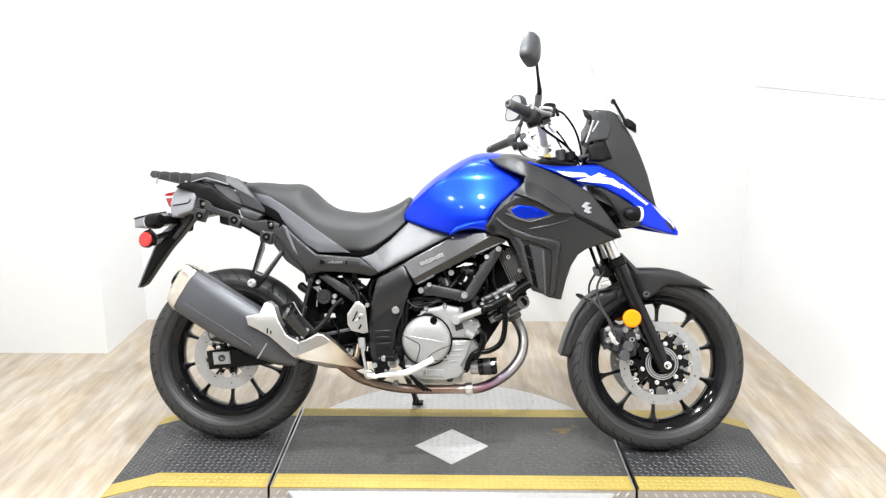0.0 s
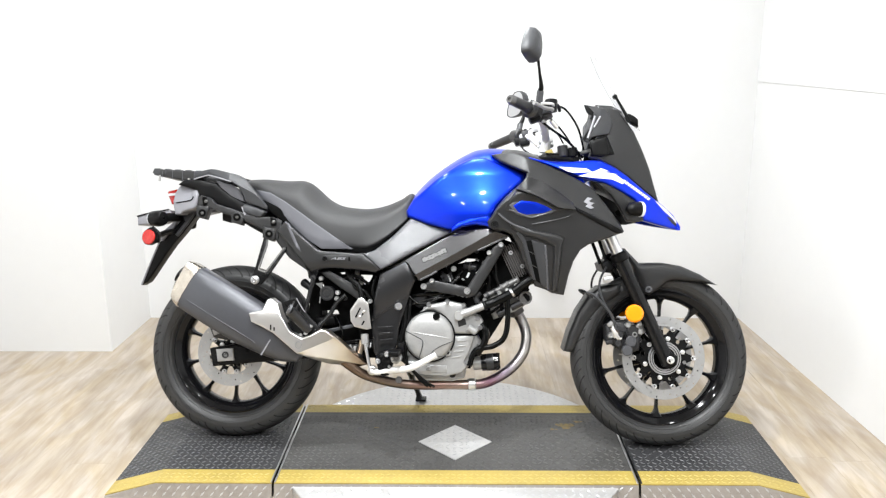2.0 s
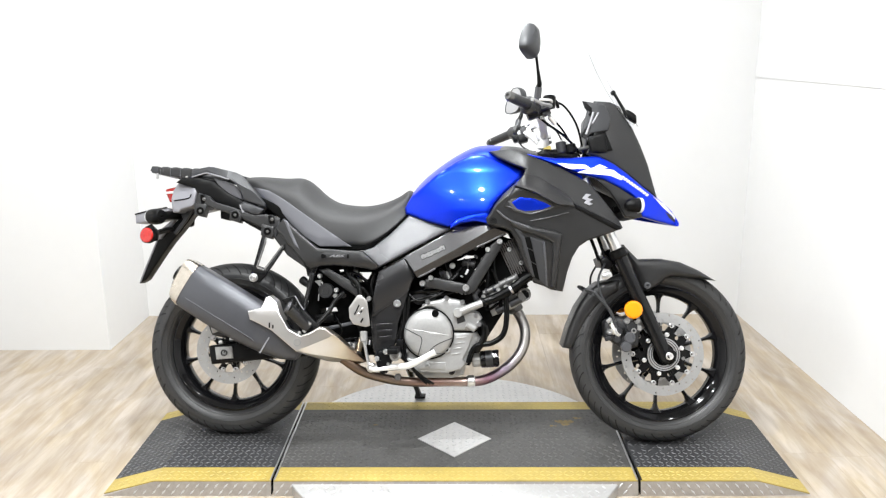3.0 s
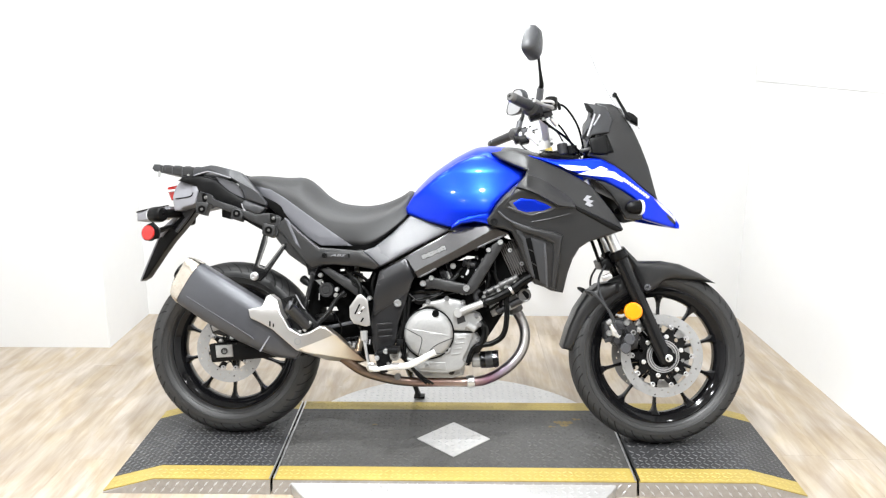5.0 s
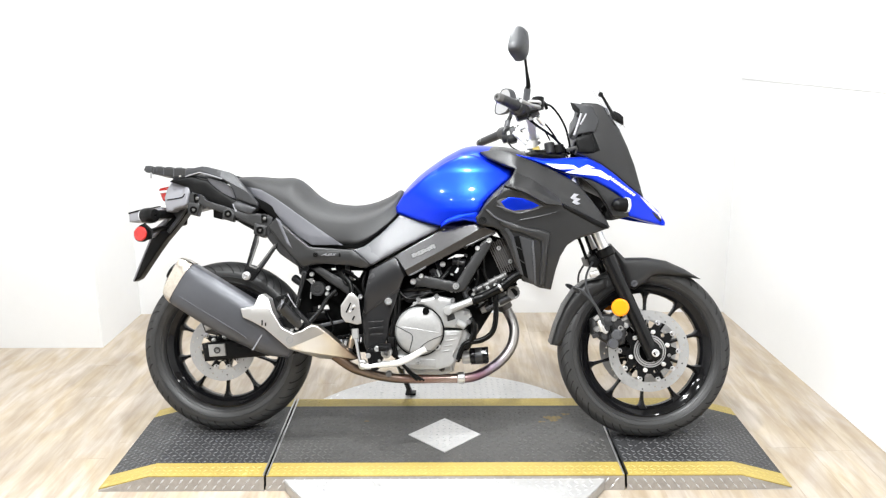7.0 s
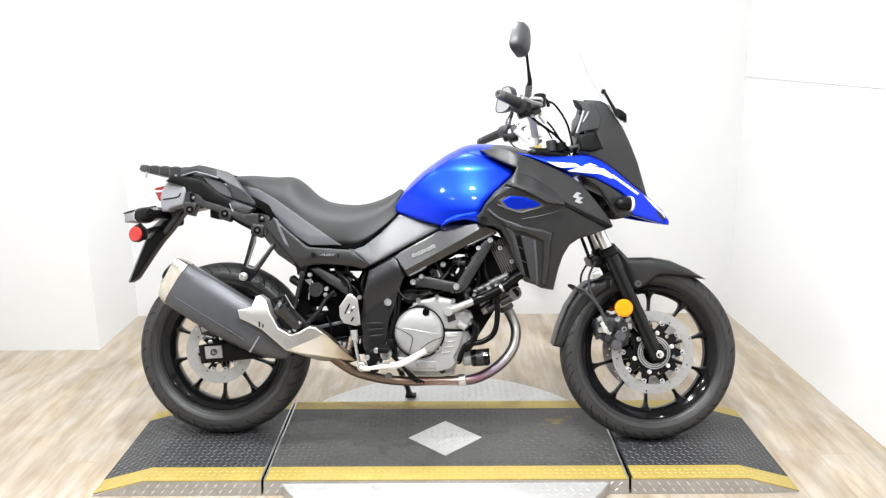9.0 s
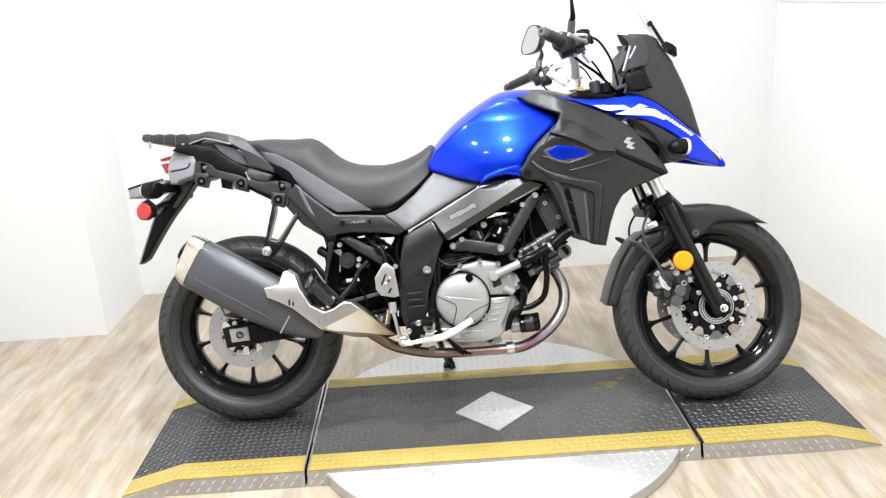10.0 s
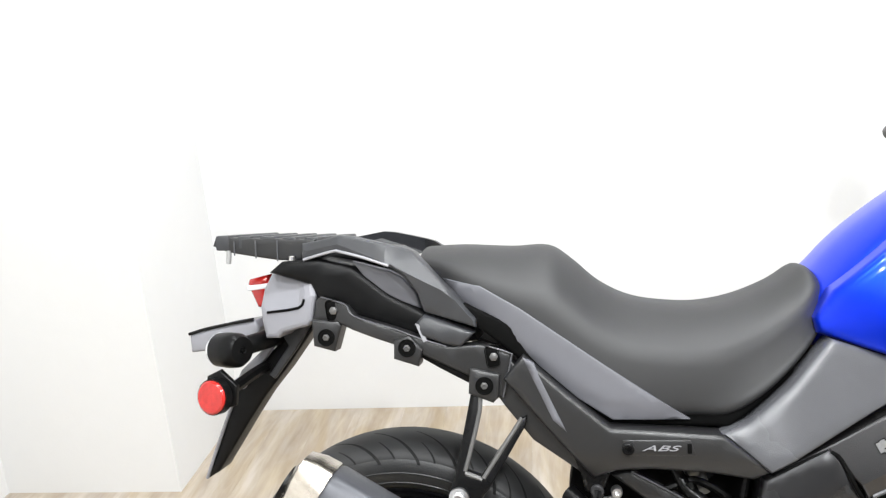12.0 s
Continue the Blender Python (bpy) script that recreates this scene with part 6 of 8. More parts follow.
part("hanger_bolt", lathe([(-0.01, 0), (-0.01, 0.0150), (0.002, 0.0150), (0.003, 0.010), (0.008, 0.010), (0.010, 0.007), (0.006, 0.005), (0.006, 0.0)], P(0.127, 0.208, 0.583), (0, -1, 0), 24), STEEL, bike)

# swingarm and rear brake
for s in (False, True):
    arm = part("swingarm", panel(SWING, lambda x, h: 0.142 + 0.01 * x - 0.3 * max(h - 0.335, 0), 0.036, 0.006, 0.016, flip=s), BLACK_METAL, bike, "black swingarm")
part("axle_block", panel(SWING_BLOCK, 0.150, 0.02, 0.003, 0.012), CAST, bike, "bright axle adjuster block")
part("rear_axle_nut", lathe([(0, 0), (0, 0.012), (0.008, 0.012), (0.008, 0.008), (0.004, 0.007), (0.004, 0)], P(0.006, 0.146, 0.312), (0, -1, 0), 16), CAST_DARK, bike)
part("rear_caliper", panel([(-0.07, 0.42), (-0.02, 0.435), (0.03, 0.41), (0.05, 0.375), (0.0, 0.36), (-0.05, 0.37)], 0.125, 0.07, 0.012, 0.014), CAST_DARK, bike, "rear brake caliper")
part("caliper_pin", block(-0.03, 0.13, 0.395, 0.035, 0.012, 0.022, 0.004, 20), CAST, bike)
part("rear_brake_hose", tube([P(-0.035, 0.125, 0.41), P(-0.02, 0.128, 0.445), P(0.04, 0.13, 0.40), P(0.16, 0.13, 0.352), P(0.34, 0.14, 0.36)], 0.005, 8), HOSE, bike)

# frame


def spar_out(x, h):
    """Frame beam: the upper face leans in above its fold, the lower face is tucked under."""
    fold = np.interp(x, (0.562, 0.625, 0.69, 0.821, 0.918, 0.963), (0.543, 0.577, 0.608, 0.679, 0.735, 0.762))
    return 0.196 - 0.06 * max(x - 0.8, 0) - 0.22 * max(h - fold, 0) - 0.30 * max(fold - h, 0)


def pivot_out(x, h):
    """Plate at the swingarm pivot, with a fold across its top and a step lower down."""
    fold = np.interp(x, (0.556, 0.617, 0.666), (0.544, 0.579, 0.609))
    step_h = np.interp(x, (0.542, 0.591, 0.662), (0.449, 0.484, 0.533))
    over = h - fold
    turn = math.sqrt(over * over + 0.0009)
    return 0.1985 - 0.11 * (turn + over) - 0.12 * (turn - over) + 0.16 * max(step_h - h, 0)


for s in (False, True):
    spar = part("frame_spar", panel(SPAR, spar_out, 0.050, 0.004, 0.014, flip=s, creases=[SPAR_CREASE]), SPAR_GREY, bike, "grey painted aluminium frame beam", angle=12)
    part("pivot_plate", panel(PIVOT, pivot_out, 0.055, 0.006, 0.013, flip=s, creases=[PIVOT_CREASE_B]), PIVOT_SHADED_GREY, bike, "grey frame plate at the swingarm pivot", angle=20)
    part("spar_seam", tube([P(x, (-1 if s else 1) * (spar_out(x, h) + 0.0005), h) for x, h in SEAM_LINE], 0.003, 8, 4), SHADE_AND_PART_BLACK, spar)
    for line in (((0.705, 0.589), (0.735, 0.604), (0.763, 0.620)), ((0.905, 0.694), (0.955, 0.718), (1.000, 0.740))):
        part("spar_rim", tube([P(x, (-1 if s else 1) * (spar_out(x, h) - 0.002), h) for x, h in line], 0.0040, 8, 3), PLASTIC_GREY, spar, "lighter tube along the beam's lower edge")
    part("engine_mount_arm", panel(BOOMER_A, 0.176, 0.02, 0.005, 0.014, flip=s), PLASTIC, bike)
    part("engine_mount_arm", panel(BOOMER_B, 0.175, 0.02, 0.005, 0.014, flip=s), PLASTIC, bike)
part("plate_rib", panel(FRAME_RIB, lambda x, h: pivot_out(x, h) + 0.003, 0.008, 0.002, 0.012), PIVOT_SHADED_GREY, bike)
for k in range(3):
    h = 0.425 - 0.022 * k
    part("plate_rib", panel([(0.560 + 0.004 * k, h), (0.612, h + 0.004), (0.612, h - 0.001), (0.560 + 0.004 * k, h - 0.005)], 0.1952, 0.006, 0.0015, 0.02), PIVOT_SHADED_GREY, bike)
rnd = random.Random(9)
dec_a, dec_b = np.array(DECAL[0]), np.array(DECAL[1])
dd = (dec_b - dec_a) / np.hypot(*(dec_b - dec_a))
dn = np.array((dd[1], -dd[0]))


def on_decal(a0, a1, b0, b1, mat, label, lift=0.0008):
    quad = [tuple(dec_a + dd * a + dn * (0.004 + 0.85 * b)) for a, b in ((a0, b0), (a1, b0), (a1, b1), (a0, b1))]
    part("decal_bar", panel(quad, lambda x, h: spar_out(x, h) + lift, 0.002, 0.0, 0.02), mat, bike, label, smooth=False)


edge_a = 0.0
for k in range(15):
    wide = 0.0061 + rnd.uniform(-0.0012, 0.0012)
    top, low = rnd.uniform(0.0015, 0.0065), rnd.uniform(0.0185, 0.0235)
    on_decal(edge_a - 0.0010, edge_a + wide + 0.0010, top - 0.0014, low + 0.0016, SHADE_AND_PART_BLACK, "uneven black decal outline", 0.0004)
    on_decal(edge_a, edge_a + wide, top, low, DECAL_GREY, "unreadable grey decal block")
    if k % 2:
        mid = rnd.uniform(0.008, 0.015)
        on_decal(edge_a + 0.001, edge_a + wide - 0.0012, mid, mid + rnd.uniform(0.0015, 0.003), SPAR_GREY, "unreadable dark decal mark", 0.0011)
    edge_a += wide
for place, r in ((BOLT_A, 0.011), (BOLT_B, 0.009), (BOLT_C, 0.012), (BOLT_D, 0.009), (BOLT_E, 0.010), (FRAME_BOLT, 0.013)):
    bolt((place[0], 0.190 if place is FRAME_BOLT else place[1] - 0.002, place[2]), bike, r, CHROME, 0.008)

# engine
engine = part("engine_case", panel(CASE, lambda x, h: 0.152, 0.30, 0.014, 0.016), CAST, bike, "cast aluminium engine case")
# Near-black sheet fills the engine's inside; its shade is in the colour.
part("engine_shade_fill", panel([(0.60, 0.60), (0.62, 0.42), (0.66, 0.28), (0.88, 0.27), (0.95, 0.38), (1.00, 0.46), (1.07, 0.52), (1.10, 0.60), (1.10, 0.70), (0.98, 0.74), (0.87, 0.68), (0.72, 0.60)], 0.095, 0.19, 0.01, 0.03, holes=[WHITE_GAP, WHITE_GAP_B]), SHADE_AND_PART_BLACK, engine, "near-black fill for the shaded engine inside and throttle bodies")
part("sump", panel(SUMP, 0.12, 0.24, 0.010, 0.018), CAST, engine, "cast aluminium sump")
part("gasket_line", panel([(0.845, 0.452), (0.902, 0.442), (0.906, 0.434), (0.842, 0.444)], 0.154, 0.004, 0.0, 0.02), BLACK, engine)
cover = part("clutch_cover", lathe([(-0.03, 0.0), (-0.03, 0.086), (0.010, 0.086), (0.020, 0.0825), (0.026, 0.075), (0.031, 0.055), (0.033, 0.03), (0.0335, 0.0)], P(0.738, 0.158, 0.391), (0, -1, 0), 64), CAST, engine, "round cast aluminium clutch cover")
part("cover_seam", lathe([(-0.008, 0.0910), (0.006, 0.0910), (0.006, 0.0855), (-0.008, 0.0855)], P(0.738, 0.163, 0.391), (0, -1, 0), 64, closed=True), BLACK, cover)
dome = lambda x, h: 0.158 + float(np.interp(math.hypot(x - 0.738, h - 0.391), (0.0, 0.03, 0.055, 0.075, 0.0825, 0.086), (0.0335, 0.033, 0.031, 0.026, 0.020, 0.010)))
for line, r in ((Y_A, 0.0014), (Y_B, 0.0012)):
    part("cover_groove", tube([P(x, dome(x, h) + 0.0006, h) for x, h in spline(line, 6)], r, 8, 2), CAST_DARK, cover)
for line in (Y_C, Y_D):
    part("cover_ridge", tube([P(x, dome(x, h) - 0.0010, h) for x, h in spline(line, 6)], 0.0024, 8, 2), CAST, cover)
part("oil_cap", lathe([(-0.004, 0), (-0.004, 0.0125), (0.0015, 0.0125), (0.0015, 0.0095), (-0.003, 0.009), (-0.003, 0.0)], P(0.763, 0.1905, 0.463), (0, -1, 0), 28), SHADE_AND_PART_BLACK, engine, "recessed black oil filler cap")
for k in range(9):
    a = radians(20 + 40 * k)
    bolt((0.738 + 0.098 * math.cos(a), 0.156, 0.391 + 0.098 * math.sin(a)), engine, 0.0065, CAST, 0.008)
bolt((0.803, 0.163, 0.335), engine, 0.0135, CAST, 0.008)
for x, h in ((0.70, 0.272), (0.76, 0.268), (0.81, 0.272), (0.86, 0.292), (0.885, 0.33), (0.912, 0.37), (0.84, 0.497), (0.775, 0.498), (0.878, 0.47)):
    bolt((x, 0.153, h), engine, 0.0075, STEEL, 0.008)
part("lower_case", panel(LOWER_CASE, 0.163, 0.05, 0.006, 0.012), CAST, engine, "lower cast cover with ribs")
part("upper_case", panel(UPPER_CASE, 0.168, 0.05, 0.009, 0.012), CAST, engine, "upper cast cover")
part("case_seam", tube([P(x, 0.1635, h) for x, h in ((0.815, 0.398), (0.86, 0.399), (0.90, 0.399), (0.912, 0.41))], 0.0028, 8), SHADE_AND_PART_BLACK, engine)
for k in range(4):
    part("case_rib", panel([(0.838 - 0.006 * k, 0.378 - 0.019 * k), (0.872 - 0.008 * k, 0.382 - 0.019 * k), (0.872 - 0.008 * k, 0.377 - 0.019 * k), (0.838 - 0.006 * k, 0.373 - 0.019 * k)], 0.1655, 0.006, 0.0015, 0.02), CAST, engine)
for x, h in ((0.735, 0.503), (0.80, 0.515), (0.857, 0.502), (0.905, 0.458), (0.915, 0.425), (0.875, 0.415)):
    bolt((x, 0.169, h), engine, 0.0085, STEEL, 0.008)
part("case_pocket", panel([(0.835, 0.452), (0.862, 0.455), (0.868, 0.435), (0.84, 0.425)], 0.1688, 0.004, 0.001, 0.01), CAST_DARK, engine)
part("sump_plate", panel([(0.70, 0.292), (0.80, 0.290), (0.80, 0.264), (0.70, 0.266)], 0.1655, 0.008, 0.002, 0.02), CAST, engine)
bolt((0.735, 0.1655, 0.279), engine, 0.008, CAST, 0.006)
part("starter_boss", cyl((0.70, 0.10, 0.515), (0.70, 0.135, 0.515), 0.026, 28), CAST_DARK, engine)
# front cylinder: comb of fins above and below a flat band, head cover and cap
part("fin_band", panel(FIN_PLATE, 0.1135, 0.20, 0.003, 0.014), CAST_DARK, engine, "flat band between the cylinder's cooling fins")
fin_dir = np.array((1.031 - 1.001, 0.615 - 0.671)) / np.hypot(0.030, 0.056)
for k in range(11):
    f = (k + 0.1) / 10.2
    q0 = np.array(COMB_TOP[0]) + (np.array(COMB_TOP[1]) - np.array(COMB_TOP[0])) * f - fin_dir * (0.014 + 0.004 * (k % 2))
    q1 = np.array(COMB_LOW[0]) + (np.array(COMB_LOW[1]) - np.array(COMB_LOW[0])) * f + fin_dir * (0.018 - 0.004 * (k % 2))
    w = np.array((0.0017, 0.0011))
    part("cooling_fin", panel([tuple(q0 - w), tuple(q1 - w), tuple(q1 + w), tuple(q0 + w)], 0.1165, 0.20, 0.0, 0.03), FIN_METAL, engine, smooth=False)
for x, h in ((1.020, 0.687), (1.062, 0.640), (1.070, 0.700)):
    bolt((x, 0.113, h), engine, 0.008, CHROME, 0.010)
part("cam_cover", panel(CAM_B, 0.120, 0.21, 0.010, 0.012), CAST, engine, "cast cylinder head cover")
part("head_rail", panel(CAM_A, 0.142, 0.06, 0.008, 0.010), CAST_MID, engine)
hx, hh = HEAD_LINE[0]
hd = np.array((HEAD_LINE[1][0] - hx, HEAD_LINE[1][1] - hh))
on_head = lambda f, v, l: (hx + hd[0] * f + v * 0.44, l, hh + hd[1] * f - v * 0.9)
for f0, f1, v, l, r in ((0.22, 0.62, 0.012, 0.150, 0.0095), (0.58, 0.98, 0.010, 0.152, 0.0115), (0.30, 0.80, 0.034, 0.146, 0.0105), (0.05, 0.30, 0.030, 0.142, 0.008), (0.78, 1.0, 0.034, 0.146, 0.0085)):
    part("fuel_rail", cyl(on_head(f0, v, l), on_head(f1, v, l), r, 18), CAST_MID, engine)
for f, v, l, r in ((0.30, 0.012, 0.150, 0.013), (0.45, 0.012, 0.150, 0.012), (0.60, 0.011, 0.151, 0.0145), (0.74, 0.010, 0.152, 0.0145), (0.95, 0.010, 0.152, 0.0145), (0.38, 0.034, 0.146, 0.014), (0.56, 0.034, 0.146, 0.0135), (0.78, 0.034, 0.146, 0.0145)):
    part("rail_collar", cyl(on_head(f - 0.022, v, l), on_head(f + 0.022, v, l), r, 18), CAST_MID if r > 0.013 else CAST_DARK, engine)
for f, v in ((0.2, 0.022), (0.52, 0.022), (0.68, 0.024), (0.88, 0.022), (0.4, 0.055), (0.7, 0.052)):
    q = on_head(f, v, 0.152)
    bolt(q, engine, 0.0075, CHROME, 0.009)
part("head_tube", cyl((0.975, 0.135, 0.468), (1.062, 0.140, 0.514), 0.0125, 22), CAST_DARK, engine, "alloy coolant neck")
part("tube_joint", cyl((1.012, 0.137, 0.4875), (1.022, 0.1375, 0.493), 0.0155, 22), CAST, engine)
for q in ((0.965, 0.498), (1.010, 0.515), (1.050, 0.530), (1.000, 0.49)):
    bolt((q[0], 0.122, q[1]), engine, 0.0085, CHROME, 0.008)
for pts in (((0.955, 0.13, 0.515), (1.0, 0.138, 0.522), (1.05, 0.135, 0.540), (1.085, 0.13, 0.560)), ((0.94, 0.14, 0.47), (0.965, 0.15, 0.485), (0.99, 0.15, 0.51), (1.0, 0.14, 0.54))):
    part("head_cable", tube([P(*q) for q in pts], 0.005, 8), SHADE_AND_PART_BLACK, engine)
part("thermostat_cap", lathe([(-0.04, 0), (-0.04, 0.023), (0.0, 0.023), (0.0015, 0.0215), (0.0, 0.0185), (-0.003, 0.018), (-0.003, 0)], P(1.073, 0.150, 0.529), (0.1, -1, 0), 36), CAST_MID, engine, "round alloy cap")
part("cap_core", panel([(1.062, 0.540), (1.073, 0.546), (1.087, 0.535), (1.088, 0.522), (1.081, 0.516)], 0.151, 0.01, 0.002, 0.01), SHADE_AND_PART_BLACK, engine)
part("water_pipe", cyl((0.846, 0.186, 0.469), (0.936, 0.181, 0.5045), 0.0130, 20), CAST, engine, "alloy water pipe")
part("pipe_flange", cyl((0.841, 0.172, 0.466), (0.841, 0.198, 0.466), 0.0165, 20), CAST, engine)
part("short_pipe", cyl((0.872, 0.18, 0.425), (0.902, 0.178, 0.408), 0.012, 18), CAST, engine)
part("radiator_hose", tube([P(0.924, 0.1815, 0.5000)] + [P(x, 0.174, h) for x, h in HOSE_A[1:]] + [P(1.150, 0.160, 0.600)], 0.0160, 14), HOSE, bike, "black rubber radiator hose")
part("hose_clip", cyl((0.927, 0.181, 0.501), (0.936, 0.1805, 0.5045), 0.0172, 20), BLACK_METAL, bike)
part("hose_clip", cyl((1.020, 0.174, 0.545), (1.030, 0.174, 0.551), 0.0172, 20), STEEL, bike)
part("overflow_hose", tube([P(1.008, 0.165, 0.53)] + [P(x, 0.160, h) for x, h in HOSE_B[1:]], 0.0098, 14), HOSE, bike)
oil_filter = part("oil_filter", lathe([(0, 0), (0, 0.024), (0.004, 0.030), (0.062, 0.030), (0.066, 0.026), (0.068, 0.026), (0.068, 0)], P(0.918, 0.10, 0.294), (1, 0, 0.09), 32), GLOSS_BLACK, bike, "black oil filter")
part("filter_label", lathe([(0.020, 0.0302), (0.046, 0.0302), (0.046, 0.0306), (0.020, 0.0306)], P(0.918, 0.10, 0.294), (1, 0, 0.09), 32, closed=True), CAST_DARK, oil_filter, "worn printed band")
for k in range(12):
    a = 2 * math.pi * k / 12
    part("filter_flute", cyl((0.972, 0.10 + 0.0292 * math.cos(a), 0.2985 + 0.0292 * math.sin(a)), (0.984, 0.10 + 0.0275 * math.cos(a), 0.2995 + 0.0275 * math.sin(a)), 0.0028, 8), GLOSS_BLACK, oil_filter)
part("filter_seat", cyl((0.89, 0.10, 0.290), (0.928, 0.10, 0.294), 0.024, 24), CAST, bike)
for k, pts in enumerate((((0.63, 0.12, 0.52), (0.70, 0.14, 0.535), (0.78, 0.14, 0.545), (0.84, 0.13, 0.60)), ((0.665, 0.15, 0.50), (0.74, 0.15, 0.520), (0.82, 0.14, 0.535), (0.86, 0.12, 0.56)), ((0.64, 0.15, 0.47), (0.645, 0.16, 0.42), (0.63, 0.16, 0.36), (0.66, 0.15, 0.29)), ((0.92, 0.10, 0.70), (0.94, 0.12, 0.64), (0.93, 0.13, 0.58), (0.90, 0.13, 0.55)), ((0.955, 0.12, 0.62), (0.975, 0.13, 0.58), (0.985, 0.14, 0.52), (0.995, 0.14, 0.47)), ((0.76, 0.10, 0.62), (0.775, 0.13, 0.585), (0.80, 0.13, 0.57), (0.85, 0.11, 0.62)))):
    part("cable", tube([P(*q) for q in pts], 0.0055 if k % 2 else 0.0075, 8), HOSE, bike)
part("throttle_body", panel(THROTTLE, 0.108, 0.06, 0.012, 0.012), SHADE_AND_PART_BLACK, engine, "black throttle body")
for x, h, r in ((0.735, 0.520, 0.024), (0.780, 0.600, 0.014)):
    part("throttle_body", cyl((x, 0.09, h), (x + 0.004, 0.122, h), r, 24), CAST_DARK, engine)
part("starter_case", panel([(0.712, 0.541), (0.728, 0.552), (0.767, 0.552), (0.797, 0.545), (0.783, 0.529), (0.747, 0.526), (0.719, 0.531)], 0.132, 0.05, 0.008, 0.010), CAST, engine, "bright starter motor case")
part("rail_plug", cyl((0.818, 0.10, 0.628), (0.819, 0.134, 0.628), 0.0105, 18), CHROME, engine)
part("pressure_regulator", cyl((0.853, 0.106, 0.641), (0.899, 0.110, 0.632), 0.0115, 20), CAST_DARK, engine, "grey fuel pressure regulator")
for x, h, r in ((0.858, 0.640, 0.0150), (0.876, 0.637, 0.0165), (0.895, 0.633, 0.0135)):
    part("regulator_collar", cyl((x - 0.003, 0.107, h + 0.0006), (x + 0.004, 0.108, h - 0.0008), r, 20), CAST_MID if r > 0.015 else CAST_DARK, engine)
for k in range(4):
    x, h = 0.776 + 0.0105 * k, 0.604 - 0.001 * k
    part("throttle_stack", cyl((x, 0.115, h + 0.006), (x + 0.012, 0.120, h - 0.022), 0.0048, 12), (CAST_MID, CAST_DARK, CAST, CAST_DARK)[k], engine)
part("link_tab", panel([(0.862, 0.599), (0.871, 0.617), (0.877, 0.614), (0.874, 0.603), (0.867, 0.595)], 0.112, 0.006, 0.001, 0.01), WHITE_DECAL, engine, "white plastic throttle tab")
for x, h, dx, dh, m in ((0.852, 0.590, 0.010, 0.006, CAST), (0.902, 0.614, 0.008, 0.006, CHROME), (0.889, 0.594, 0.004, 0.007, CAST), (0.923, 0.652, 0.007, 0.012, CAST_MID), (0.901, 0.661, 0.012, 0.010, CAST_DARK), (0.851, 0.531, 0.012, 0.006, CAST), (0.866, 0.529, 0.006, 0.005, CAST), (0.835, 0.534, 0.008, 0.004, CAST_MID)):
    part("small_fitting", block(x, 0.134 if h < 0.54 else 0.112, h, dx, 0.012, dh, 0.0015, -25), m, engine)
part("coolant_elbow", tube([P(0.914, 0.146, 0.546), P(0.900, 0.148, 0.530), P(0.906, 0.150, 0.510)], 0.0095, 12), CAST_DARK, engine)
for x, h in ((0.795, 0.640), (0.775, 0.615)):
    part("injector", cyl((x, 0.10, h), (x + 0.012, 0.125, h - 0.030), 0.007, 14), CAST_DARK, engine)
for x, h in ((0.900, 0.690), (0.925, 0.700)):
    bolt((x, 0.116, h), engine, 0.0075, CAST_MID, 0.010)
for pts, r in ((((0.655, 0.165, 0.50), (0.652, 0.168, 0.43), (0.640, 0.168, 0.37), (0.652, 0.165, 0.30)), 0.007), (((0.668, 0.160, 0.52), (0.665, 0.165, 0.45), (0.652, 0.165, 0.38), (0.660, 0.160, 0.28)), 0.006), (((0.66, 0.15, 0.535), (0.70, 0.155, 0.505), (0.76, 0.15, 0.520), (0.81, 0.14, 0.555)), 0.005), (((0.93, 0.12, 0.64), (0.945, 0.135, 0.60), (0.94, 0.14, 0.55), (0.925, 0.145, 0.50)), 0.009), (((0.97, 0.12, 0.69), (0.965, 0.13, 0.64), (0.972, 0.135, 0.59), (0.99, 0.13, 0.56)), 0.008), (((0.915, 0.155, 0.44), (0.935, 0.16, 0.41), (0.930, 0.16, 0.37), (0.905, 0.155, 0.33)), 0.012)):
    part("engine_hose", tube([P(*q) for q in pts], r, 10), HOSE, bike)
part("connector", block(0.640, 0.172, 0.352, 0.022, 0.02, 0.034, 0.004), BLACK, bike)
part("radiator", box((1.13, -0.15, 0.56), (1.16, 0.15, 0.86), 0.006), BLACK_METAL, bike, "black radiator behind the front wheel")

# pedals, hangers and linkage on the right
# Near-black sheet puts the shade around the linkage into its colour.
part("linkage_shade_fill", panel([(0.295, 0.60), (0.31, 0.635), (0.56, 0.635), (0.58, 0.42), (0.56, 0.30), (0.47, 0.30), (0.39, 0.36), (0.28, 0.44), (0.290, 0.49), (0.285, 0.545)], 0.07, 0.10, 0.006, 0.022, holes=[GAP_A, GAP_B, GAP_D, GAP_E]), SHADE_AND_PART_BLACK, bike, "near-black fill for the shade around rear linkage and shock absorber")
part("link_block", panel(LINK_BLACK, 0.135, 0.04, 0.005, 0.014), BLACK, bike)
part("link_plate", panel(LINK_TEXT, 0.128, 0.02, 0.003, 0.014), BLACK, bike, "black plate with white marks")
for a0, a1 in ((0.470, 0.478), (0.483, 0.486), (0.490, 0.500), (0.510, 0.516), (0.522, 0.526)):
    part("plate_mark", panel([(a0, 0.345), (a0 + 0.002, 0.362), (a1 + 0.002, 0.362), (a1, 0.345)], 0.1292, 0.002, 0.0, 0.02), WHITE_DECAL, bike, "unreadable white mark")
